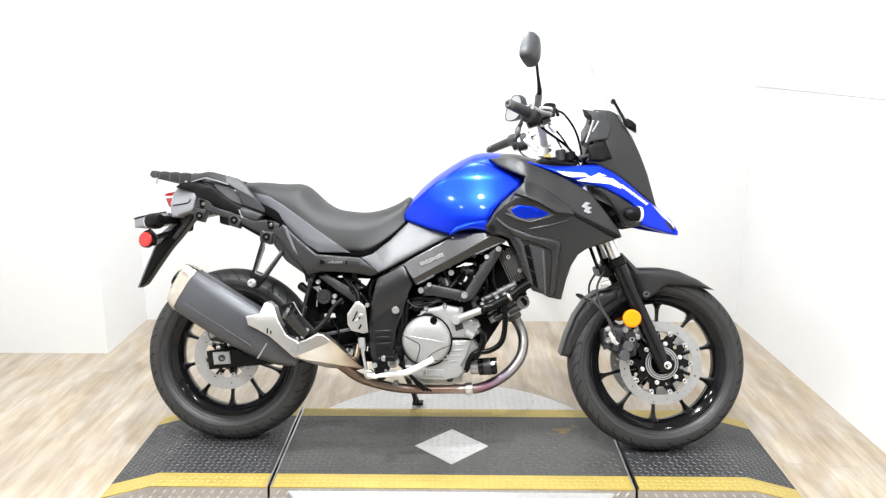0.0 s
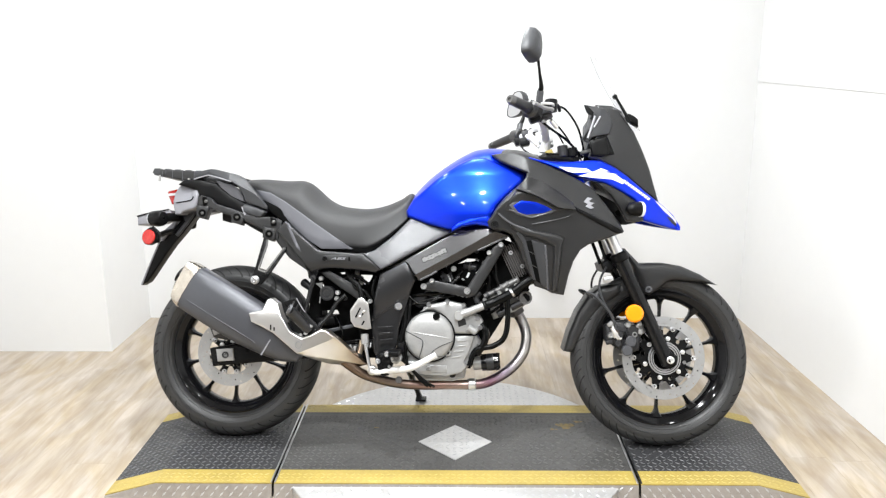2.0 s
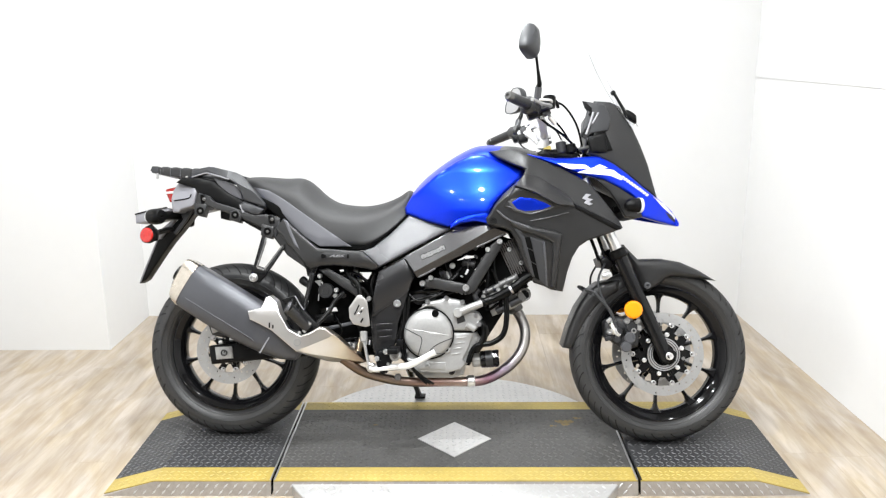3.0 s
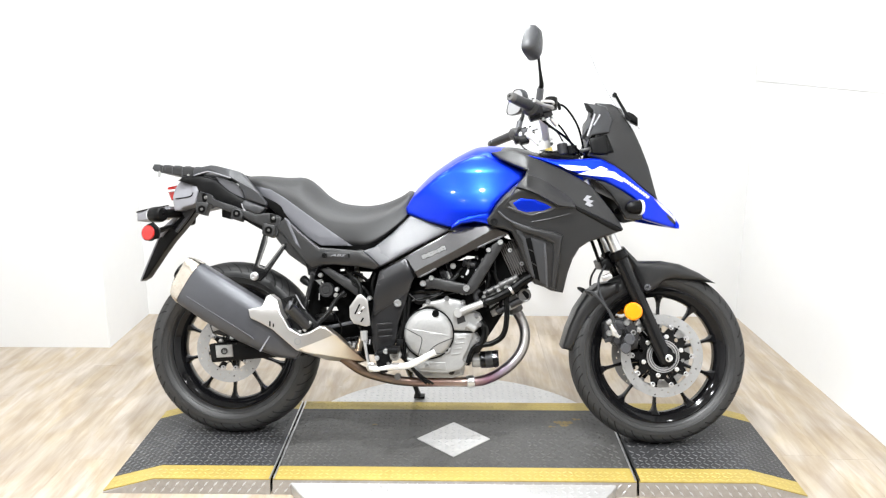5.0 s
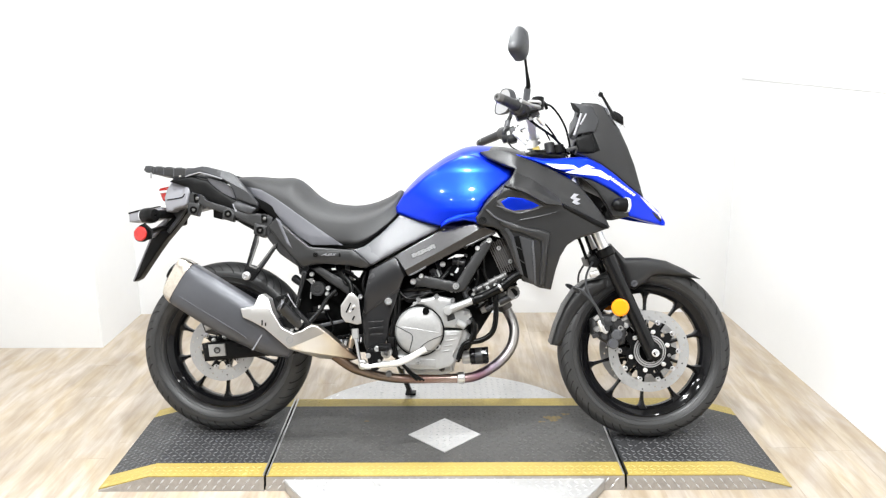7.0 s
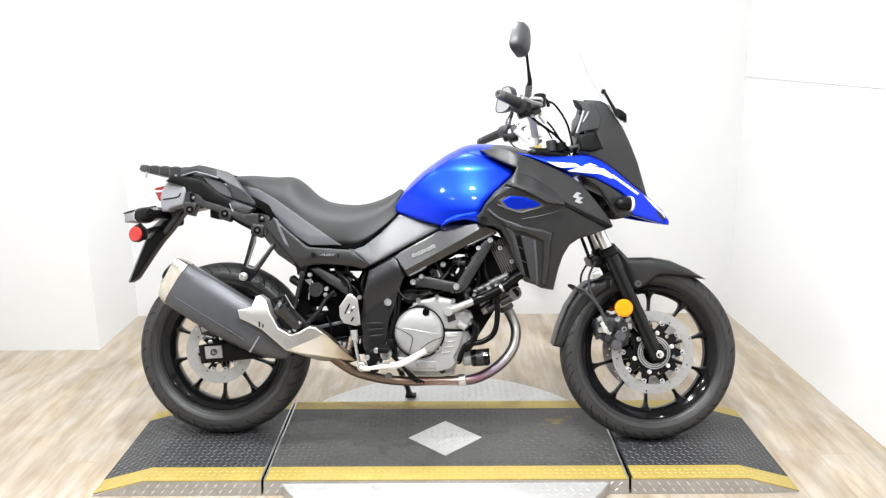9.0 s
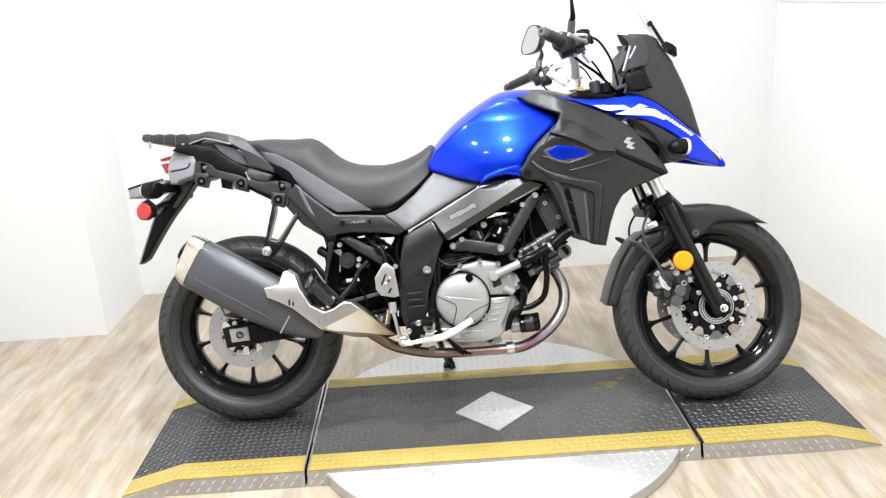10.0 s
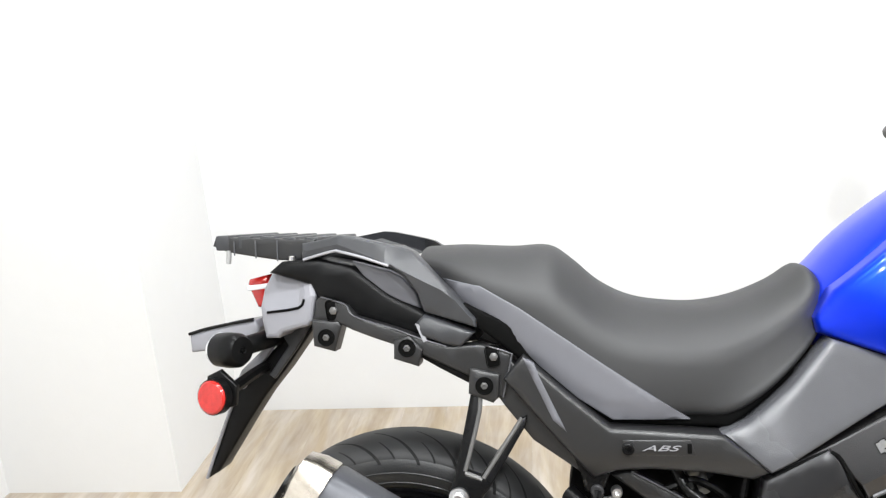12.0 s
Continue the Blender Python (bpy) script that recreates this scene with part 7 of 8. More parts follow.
for pts, r in ((((0.36, 0.15, 0.60), (0.42, 0.16, 0.585), (0.47, 0.16, 0.60), (0.52, 0.15, 0.57)), 0.006), (((0.46, 0.17, 0.60), (0.475, 0.175, 0.56), (0.51, 0.18, 0.545), (0.535, 0.17, 0.50)), 0.007), (((0.40, 0.15, 0.46), (0.43, 0.16, 0.40), (0.415, 0.16, 0.35), (0.44, 0.15, 0.31)), 0.003), (((0.545, 0.15, 0.60), (0.535, 0.16, 0.55), (0.545, 0.16, 0.50), (0.535, 0.15, 0.44)), 0.006), (((0.48, 0.14, 0.43), (0.50, 0.15, 0.38), (0.495, 0.15, 0.34), (0.51, 0.14, 0.30)), 0.009)):
    part("link_cable", tube([P(*q) for q in pts], r, 8), HOSE, bike)
part("shock_spring", tube([P(0.43 + 0.026 * math.cos(k * 0.9), 0.02 + 0.026 * math.sin(k * 0.9), 0.40 + 0.0048 * k) for k in range(42)], 0.005, 8, 3), BLACK_METAL, bike, "black shock spring")
for x, h in ((0.452, 0.600), (0.485, 0.592), (0.47, 0.618)):
    part("valve", cyl((x, 0.10, h), (x + 0.004, 0.13, h - 0.018), 0.009, 16), CAST, bike)
heel = part("heel_plate", panel([(0.466, 0.482), (0.494, 0.524), (0.506, 0.527), (0.529, 0.508), (0.540, 0.420), (0.524, 0.416), (0.482, 0.425), (0.468, 0.446)], 0.222, 0.006, 0.002, 0.012), SHIELD_ALU, bike, "bright perforated heel plate")
for a, b, r in (((0.502, 0.492), (0.486, 0.458), 0.0026), ((0.516, 0.446), (0.508, 0.432), 0.0030), ((0.512, 0.474), (0.508, 0.466), 0.0026)):
    part("heel_slot", tube([P(a[0], 0.2225, a[1]), P(b[0], 0.2225, b[1])], r, 8), BLACK, heel)
for x, h in ((0.514, 0.478), (0.500, 0.460)):
    part("heel_stud", lathe([(0, 0), (0, 0.0055), (0.003, 0.0055), (0.004, 0.003), (0.004, 0)], P(x, 0.2225, h), (0, -1, 0), 14), SHIELD_ALU, heel)
part("subframe_bar", panel(LINK_BAR, 0.175, 0.02, 0.005, 0.012), PLASTIC, bike, "black flat subframe bar")
part("bar_edge", tube([P(x, 0.1755, h) for x, h in LINK_BAR[1:4]], 0.0022, 8), PLASTIC_MID, bike)
part("hanger_lug", panel(LINK_LUG, 0.190, 0.03, 0.005, 0.012), BLACK_METAL, bike, "black footrest hanger lug")
bolt((LUG_BOLT[0][0], 0.1905, LUG_BOLT[0][1]), bike, 0.0095, CAST_DARK, 0.006)
part("lug_stub", tube([P(0.287, 0.15, 0.574), P(0.300, 0.16, 0.566), P(0.316, 0.17, 0.555)], [0.015, 0.014, 0.011], 12), BLACK, bike)
part("footrest_hanger", tube([P(0.331, 0.188, 0.592), P(0.318, 0.200, 0.530), P(0.307, 0.214, 0.466), P(0.312, 0.226, 0.426)], [0.0095, 0.0075, 0.0080, 0.0110], 14), FORK_BLACK, bike, "black pillion footrest hanger")
part("footrest_hanger", tube([P(0.445, 0.195, 0.533), P(0.414, 0.203, 0.503), P(0.392, 0.214, 0.463), P(0.345, 0.228, 0.411)], [0.0085, 0.0075, 0.0080, 0.0110], 14), FORK_BLACK, bike, "black pillion footrest hanger")
guard = part("pillion_guard", panel([(0.232, 0.508), (0.279, 0.524), (0.310, 0.476), (0.366, 0.420), (0.358, 0.402), (0.326, 0.362), (0.309, 0.366), (0.271, 0.402), (0.253, 0.436), (0.262, 0.470)], lambda x, h: 0.232 + 0.10 * max(0.47 - h, 0), 0.010, 0.004, 0.012, holes=[[(0.268, 0.512), (0.275, 0.510), (0.262, 0.480), (0.257, 0.484)], [(0.284, 0.502), (0.290, 0.500), (0.277, 0.470), (0.271, 0.474)], [(0.297, 0.486), (0.303, 0.482), (0.290, 0.455), (0.285, 0.460)]]), BLACK, bike, "black pillion footrest bracket with slots")
part("guard_lip", tube([P(x, 0.244, h) for x, h in ((0.253, 0.438), (0.272, 0.403), (0.309, 0.367), (0.326, 0.363), (0.345, 0.386), (0.362, 0.406))], 0.0075, 10, 4), BLACK, guard)
part("guard_edge", tube([P(x, 0.2345, h) for x, h in ((0.281, 0.522), (0.300, 0.490), (0.312, 0.474))], 0.0018, 8), PLASTIC_PALE, guard)
peg = part("pillion_peg", tube([P(0.277, 0.296, 0.482), P(0.300, 0.278, 0.452), P(0.330, 0.254, 0.414)], [0.0185, 0.0185, 0.017], 20, 4), PLASTIC, bike, "folded rubber pillion footrest")
part("peg_rim", lathe([(-0.004, 0.0125), (0.004, 0.0125), (0.005, 0.0195), (-0.004, 0.0205)], P(0.272, 0.296, 0.486), (-0.86, -0.30, 0.42), 28, closed=True), PLASTIC_GREY, peg, "bright rim of the footrest end")
part("peg_core", lathe([(0.0, 0), (0.0, 0.0125), (0.003, 0.0125), (0.003, 0)], P(0.272, 0.296, 0.486), (-0.86, -0.30, 0.42), 24), BLACK, peg)
part("peg_pin", cyl((0.318, 0.262, 0.400), (0.340, 0.262, 0.432), 0.0065, 14), CAST, peg)
for x, h in ((0.300, 0.396), (0.318, 0.386)):
    part("guard_stud", lathe([(0, 0), (0, 0.006), (0.004, 0.006), (0.005, 0.004), (0.005, 0)], P(x, 0.246, h), (0, -1, 0), 14), CAST, guard)
part("breather_hose", tube([P(0.440, 0.150, 0.622), P(0.458, 0.168, 0.590), P(0.488, 0.180, 0.566), P(0.500, 0.186, 0.532), P(0.498, 0.190, 0.505)], 0.0095, 12), HOSE, bike, "black rubber breather hose")
part("link_strut", panel([(0.352, 0.404), (0.469, 0.429), (0.468, 0.417), (0.358, 0.391)], 0.140, 0.012, 0.002, 0.016), PLASTIC_GREY, bike, "grey swingarm strut")
part("link_strut", panel([(0.428, 0.364), (0.504, 0.378), (0.503, 0.368), (0.428, 0.353)], 0.142, 0.012, 0.002, 0.016), BLACK_METAL, bike)
part("joint_cup", cyl((0.500, 0.150, 0.372), (0.488, 0.150, 0.318), 0.0115, 20), WARM_STEEL, bike, "warm steel exhaust joint behind the heel plate")
part("joint_ring", cyl((0.489, 0.150, 0.326), (0.486, 0.150, 0.312), 0.0135, 20), CAST_DARK, bike)
for x, h, dx, dh, tilt in ((0.455, 0.345, 0.014, 0.020, 20), (0.472, 0.338, 0.010, 0.026, -10), (0.440, 0.350, 0.012, 0.010, 0)):
    part("hose_fitting", block(x, 0.150, h, dx, 0.012, dh, 0.002, tilt), CAST, bike)
part("lug_web", panel([(0.333, 0.571), (0.357, 0.576), (0.354, 0.551), (0.345, 0.560)], 0.166, 0.006, 0.001, 0.01), CAST, bike, "bright web of the hanger lug")
part("cable_tie", tube([P(0.352, 0.180, 0.526), P(0.3515, 0.181, 0.503)], 0.0018, 8, 3), CAST, bike)
part("reservoir_cap", lathe([(-0.03, 0), (-0.03, 0.0255), (0.0, 0.0260), (0.003, 0.0245), (0.003, 0.0180), (0.001, 0.0170), (0.001, 0.0120), (0.003, 0.0110), (0.003, 0)], P(0.376, 0.178, 0.538), (0, -1, 0), 30), PLASTIC, bike, "dark round preload knob")
for x, h, m in ((0.357, 0.590, CHROME), (0.416, 0.541, CHROME), (0.413, 0.521, CHROME), (0.441, 0.522, CAST_DARK), (0.531, 0.512, CHROME)):
    bolt((x, 0.186, h), bike, 0.0085, m, 0.010)
part("master_cylinder", cyl((0.515, 0.205, 0.40), (0.517, 0.205, 0.365), 0.013, 18), CAST, bike, "rear brake master cylinder")
part("push_rod", cyl((0.517, 0.205, 0.365), (0.535, 0.21, 0.285), 0.006, 12), STEEL, bike)
part("brake_pedal", tube([P(x, 0.222 + 0.03 * (x - 0.54), h) for x, h in PEDAL], [0.012, 0.011, 0.0115, 0.0115, 0.0115, 0.0115, 0.0105], 14, 6), BAR_SILVER, bike, "polished rear brake pedal")
part("pedal_boss", lathe([(-0.01, 0), (-0.01, 0.016), (0.014, 0.016), (0.017, 0.012), (0.017, 0)], P(0.546, 0.215, 0.276), (0, -1, 0), 24), SHIELD_ALU, bike)
part("peg_bracket", panel(PEG_PLATE, 0.232, 0.05, 0.006, 0.012), BLACK_METAL, bike, "black footrest bracket")
for x, h, r in ((0.566, 0.309, 0.009), (0.597, 0.333, 0.0095), (0.605, 0.292, 0.005)):
    bolt((x, 0.232, h), bike, r, CHROME, 0.006)
part("peg_bush", lathe([(-0.02, 0), (-0.02, 0.018), (0.020, 0.018), (0.024, 0.014), (0.024, 0.008), (0.016, 0.006), (0.016, 0)], P(0.630, 0.225, 0.320), (0, -1, 0), 24), CAST, bike, "silver footrest pivot")
part("rider_peg", block(0.628, 0.262, 0.342, 0.036, 0.09, 0.020, 0.006), BLACK, bike, "rider footrest with rubber top")
part("side_stand", tube([P(0.64, -0.10, 0.24), P(0.652, -0.21, 0.165), P(0.666, -0.325, 0.092)], [0.014, 0.011, 0.010], 12), BLACK_METAL, bike, "black side stand holding the bike upright")
foot = box((-0.022, -0.018, -0.005), (0.022, 0.018, 0.005), 0.003)
bmesh.ops.transform(foot, matrix=Matrix.Translation(P(0.668, -0.338, 0.0845)) @ Matrix.Rotation(radians(14.33), 4, "X"), verts=foot.verts)
part("stand_foot", foot, BLACK_METAL, bike)
for k in range(3):
    part("loom_strand", tube([P(0.635 + 0.008 * k, 0.185, 0.315), P(0.668 + 0.006 * k, 0.178, 0.285 - 0.004 * k), P(0.705 + 0.008 * k, 0.165, 0.238), P(0.732 + 0.012 * k, 0.15, 0.212)], 0.0035, 8), HOSE, bike)
part("sump_plug", lathe([(-0.01, 0), (-0.01, 0.011), (0.006, 0.011), (0.008, 0.008), (0.003, 0.006), (0.003, 0)], P(0.819, 0.132, 0.254), (0, -1, 0), 18), CAST_DARK, bike)
part("drain_lug", tube([P(0.675, 0.03, 0.20), P(0.688, 0.03, 0.165), P(0.692, 0.03, 0.145)], [0.008, 0.008, 0.010], 10), BLACK, bike)
part("bracket_tip", lathe([(0, 0), (0, 0.010), (0.012, 0.012), (0.024, 0.010), (0.024, 0)], P(0.636, 0.19, 0.243), (0, -1, 0), 20), CAST_MID, bike)

# front end
for s in (1, -1):
    a, b = FORK_LOW
    leg = part("fork_leg", cyl((1.404, s * 0.108, 0.672), (1.577, s * 0.108, 0.300), 0.0250, 28), FORK_BLACK, bike, "satin black fork leg")
    part("fork_tube", cyl((1.280, s * 0.108, 0.938), (1.405, s * 0.108, 0.670), 0.0205, 24), CHROME, bike, "chrome fork tube")
    part("dust_seal", cyl((1.396, s * 0.108, 0.690), (1.410, s * 0.108, 0.660), 0.031, 24), BLACK, leg)
    part("fork_foot", panel([(1.550, 0.345), (1.578, 0.350), (1.605, 0.330), (1.603, 0.300), (1.58, 0.285), (1.555, 0.295)], 0.128, 0.045, 0.010, 0.012, flip=s < 0), BLACK_METAL, leg)
    x, l, h = AMBER
    ref = part("fork_reflector", lathe([(-0.01, 0), (-0.01, 0.0285), (0.003, 0.0285), (0.006, 0.0255), (0.007, 0.0)], P(x, s * 0.150, h), (0, -s, 0), 40), AMBER_LENS, bike, "round amber side reflector")
    part("reflector_rim", lathe([(-0.012, 0.0), (-0.012, 0.031), (0.002, 0.031), (0.002, 0.028), (-0.006, 0.0275)], P(x, s * 0.150, h), (0, -s, 0), 40), AMBER_LENS, ref)
    cal = part("front_caliper", panel(CALIPER, 0.118, 0.075, 0.012, 0.012, flip=s < 0), CAST_DARK, bike, "front brake caliper")
    for q in ((1.383, 0.437), (1.372, 0.40), (1.432, 0.438), (1.455, 0.405)):
        bolt((q[0], s * 0.119, q[1]), cal, 0.011, CHROME, 0.010, (0, -s, 0))
    part("piston_cap", cyl((1.440, s * 0.118, 0.372), (1.440, s * 0.128, 0.372), 0.024, 24), CAST_DARK, cal)
    part("piston_cap", cyl((1.450, s * 0.118, 0.418), (1.450, s * 0.128, 0.418), 0.020, 24), CAST_DARK, cal)
    for q, dx, dh, mat, tilt in (((1.385, 0.408), 0.014, 0.034, CHROME, 15), ((1.400, 0.395), 0.010, 0.030, CHROME, -10), ((1.468, 0.438), 0.020, 0.012, CAST, 30), ((1.474, 0.415), 0.014, 0.018, CAST, 0), ((1.366, 0.376), 0.022, 0.014, CAST_DARK, 20), ((1.37, 0.44), 0.02, 0.014, CAST, 40), ((1.425, 0.395), 0.012, 0.04, BLACK, 20)):
        part("caliper_fitting", block(q[0], s * 0.124, q[1], dx, 0.016, dh, 0.003, tilt), mat, cal)
    for (x, h), r in zip(POTS, (0.0195, 0.0185, 0.012, 0.011)):
        part("caliper_pot", lathe([(-0.02, 0), (-0.02, r), (0.008, r), (0.011, r * 0.85), (0.011, 0)], P(x, s * 0.126, h), (0, -s, 0), 24), PLASTIC_GREY if r > 0.015 else CAST_DARK, cal)
    part("banjo", tube([P(1.378, s * 0.125, 0.428), P(1.392, s * 0.130, 0.402), P(1.405, s * 0.128, 0.388)], 0.009, 10), CHROME, cal)
    part("brake_hose", tube([P(1.392, s * 0.13, 0.41), P(1.375, s * 0.13, 0.47), P(1.32, s * 0.125, 0.535), P(1.288, s * 0.12, 0.548), P(1.31, s * 0.11, 0.53)], 0.0050, 8), PLASTIC_MID, bike, "dark grey brake hose")
    part("sensor_wire", tube([P(1.402, s * 0.13, 0.40), P(1.372, s * 0.13, 0.47), P(1.338, s * 0.12, 0.54), P(1.335, s * 0.11, 0.59), P(1.36, s * 0.09, 0.64)], 0.004, 8), PLASTIC_MID, bike)
part("front_axle", lathe([(0, 0), (0, 0.013), (0.008, 0.013), (0.010, 0.009), (0.004, 0.008), (0.004, 0)], P(1.578, 0.128, 0.318), (0, -1, 0), 20), CHROME, bike)
part("hose_bracket", block(1.365, 0.10, 0.597, 0.034, 0.03, 0.020, 0.006, 20), CHROME, bike, "bright brake hose clamp")
part("fork_brace", panel([(1.340, 0.652), (1.365, 0.668), (1.395, 0.640), (1.375, 0.618), (1.350, 0.622)], 0.09, 0.18, 0.008, 0.016), BLACK, bike)
for x0, x1 in ((1.318, 1.34), (1.345, 1.365)):
    part("brake_line", tube([P(x0 - 0.06, 0.06, 0.85), P(x0 - 0.015, 0.07, 0.75), P(x1, 0.08, 0.65)], 0.006, 8), HOSE, bike)
part("front_fender", panel(FENDER_FRONT, lambda x, h: 0.074 - 0.12 * max(x - 1.60, 0), 0.148, 0.024, 0.014), PLASTIC, bike, "dark grey plastic front mudguard")
part("fender_rear", panel(FENDER_REAR, 0.072, 0.144, 0.018, 0.014), PLASTIC, bike, "dark grey rear half of the front mudguard")
part("fender_screw", lathe([(0, 0), (0, 0.012), (0.003, 0.012), (0.004, 0.006), (0, 0.005), (0, 0)], P(1.512, 0.0745, 0.562), (0, -1, 0), 20), PLASTIC_GREY, bike)
part("beak_centre", loft([(1.30, 0.93, 1.015, 0.10, 0.12, 0.06), (1.40, 0.88, 0.985, 0.09, 0.11, 0.05), (1.50, 0.82, 0.91, 0.07, 0.085, 0.04), (1.58, 0.79, 0.855, 0.035, 0.05, 0.025), (1.625, 0.778, 0.80, 0.01, 0.014, 0.01)], 24, 4, 0.7), PLASTIC, bike, "dark inner beak")
part("cowl_centre", loft([(1.33, 1.03, 1.20, 0.10, 0.11, 0.06), (1.40, 0.99, 1.18, 0.10, 0.115, 0.05), (1.45, 0.95, 1.10, 0.08, 0.10, 0.05), (1.50, 0.91, 1.00, 0.05, 0.065, 0.03), (1.535, 0.885, 0.91, 0.01, 0.02, 0.01)], 24, 4, 0.7), PLASTIC, bike, "front cowl with headlamp recess")
part("headlamp", loft([(1.46, 0.90, 1.03, 0.05, 0.065, 0.03), (1.515, 0.89, 0.975, 0.04, 0.05, 0.02), (1.552, 0.885, 0.91, 0.01, 0.02, 0.01)], 24, 4, 0.8), CLEAR_LENS, bike, "clear headlamp lens")
for s in (1, -1):
    x, l, h = SIGNAL_FRONT
    sig = part("front_indicator", lathe([(0, 0), (0, 0.008), (0.008, 0.019), (0.022, 0.024), (0.050, 0.0255), (0.052, 0)], P(x - 0.030, s * 0.172, h), (0.96, s * 0.28, 0), 30), BLACK, bike, "front indicator with black housing and clear lens")
    part("indicator_lens", lathe([(0, 0), (0, 0.0275), (0.010, 0.026), (0.016, 0.014), (0.017, 0)], P(x + 0.017, s * 0.158, h), (0.96, s * 0.28, 0), 30), CLEAR_LENS, sig)
    part("indicator_stalk", tube([P(x - 0.01, s * 0.16, h), P(x - 0.02, s * 0.12, h), P(x - 0.02, s * 0.08, h)], 0.012, 10), BLACK, sig)
# screen: bowed clear sheet
bm = bmesh.new()
rows = []
for i in range(15):
    f = i / 14
    x, h = 1.488 - 0.168 * f - 0.012 * math.sin(math.pi * f), 1.135 + 0.278 * f
    w = 0.165 - 0.035 * f - 0.05 * max(f - 0.8, 0)
    rows.append([(x - 0.45 * (w * t) ** 2 * 4, w * t, h - 0.03 * t * t) for t in np.linspace(-1, 1, 17)])
sheets = []
for off in (0.0, -0.0010):
    grid = [[bm.verts.new(P(x + off, l, h + off * 0.5)) for x, l, h in r] for r in rows]
    sheets.append(grid)
    for a, b in zip(grid, grid[1:]):
        for k in range(16):
            bm.faces.new((a[k], a[k + 1], b[k + 1], b[k]))
border = [(i, 0) for i in range(14)] + [(14, k) for k in range(16)] + [(i, 16) for i in range(14, 0, -1)] + [(0, k) for k in range(16, 0, -1)]
for (i, k), (j, m) in zip(border, border[1:] + border[:1]):
    bm.faces.new((sheets[0][i][k], sheets[0][j][m], sheets[1][j][m], sheets[1][i][k]))
screen = part("windscreen", bm, GLASS, bike, "clear curved windscreen")
screen.visible_shadow = False
for s in (1, -1):
    part("screen_bracket", tube([P(x, s * 0.120, h) for x, h in SCREEN_ARM], [0.0055, 0.005, 0.006, 0.008], 10), BLACK, bike, "black windscreen bracket")
    part("screen_clamp", panel(SCREEN_BLOCK, 0.122, 0.03, 0.005, 0.012, flip=s < 0), BLACK, bike, "black windscreen clamp")
    part("screen_knob", lathe([(-0.006, 0), (-0.006, 0.0085), (0.006, 0.0085), (0.006, 0)], P(SCREEN_ARM[0][0], s * 0.112, SCREEN_ARM[0][1]), (0, -s, 0), 16), BLACK, bike)
wing = part("cowl_wing", panel(COWL_WING, lambda x, h: 0.146 - 0.25 * max(x - 1.33, 0), 0.012, 0.004, 0.012), PLASTIC_MID, bike, "grey inner wing of the front cowl")
part("wing_lip", panel(COWL_LIP, 0.1475, 0.004, 0.001, 0.012), BLACK, wing)
for line, r in ((((1.309, 1.168), (1.298, 1.130), (1.284, 1.090)), 0.0042), (((1.327, 1.166), (1.318, 1.148), (1.306, 1.128)), 0.0032)):
    part("cowl_strut", tube([P(x, 0.148, h) for x, h in line], r, 8, 3), PLASTIC_PALE, wing, "light strut in the front cowl")
part("dash_gap", panel(DASH_GAP, 0.1485, 0.004, 0.0, 0.012), BLACK, wing)
part("dash_gap", panel(DASH_SLIT, 0.1490, 0.004, 0.0, 0.012), BLACK, wing)
part("dash_housing", panel(DASH_BOX, 0.1475, 0.02, 0.004, 0.012), BLACK, bike, "black instrument housing")
part("dash_tab", panel(DASH_FACET, 0.1495, 0.01, 0.002, 0.012), PLASTIC, bike)
part("dash", box((1.29, -0.085, 1.05), (1.335, 0.085, 1.17), 0.012), BLACK, bike, "black instrument panel")
for s in (1, -1):
    part("dash_strut", tube([P(1.285, s * 0.09, 1.05), P(1.305, s * 0.095, 1.12), P(1.325, s * 0.095, 1.185)], 0.0045, 8), PLASTIC_GREY, bike)

# handlebar, grips, switches, levers, mirrors, cables
bar = part("handlebar", tube([P(1.020, 0.40, 1.172), P(1.075, 0.30, 1.166), P(1.118, 0.20, 1.150), P(1.140, 0.10, 1.105), P(1.145, 0.0, 1.092), P(1.132, -0.10, 1.100), P(1.100, -0.20, 1.142), P(1.040, -0.30, 1.156), P(0.960, -0.40, 1.143)], 0.0142, 14, 6), BAR_SILVER, bike, "silver aluminium handlebar")
for s, (e, f) in ((1, ((1.014, 0.412, 1.172), (1.072, 0.305, 1.167))), (-1, ((0.954, -0.412, 1.140), (1.036, -0.305, 1.160)))):
    part("grip", tube([P(*e), P(*[(a + b) / 2 for a, b in zip(e, f)]), P(*f)], [0.0165, 0.0175, 0.0185], 18, 3), PLASTIC, bike, "black rubber grip")
    d = Vector(P(*e)) - Vector(P(*f))
    part("bar_end", lathe([(0, 0), (0, 0.0165), (0.012, 0.0155), (0.020, 0.011), (0.020, 0.006), (0.014, 0.004), (0.014, 0)], P(*e), d, 20), CAST_MID, bike, "grey metal bar end")
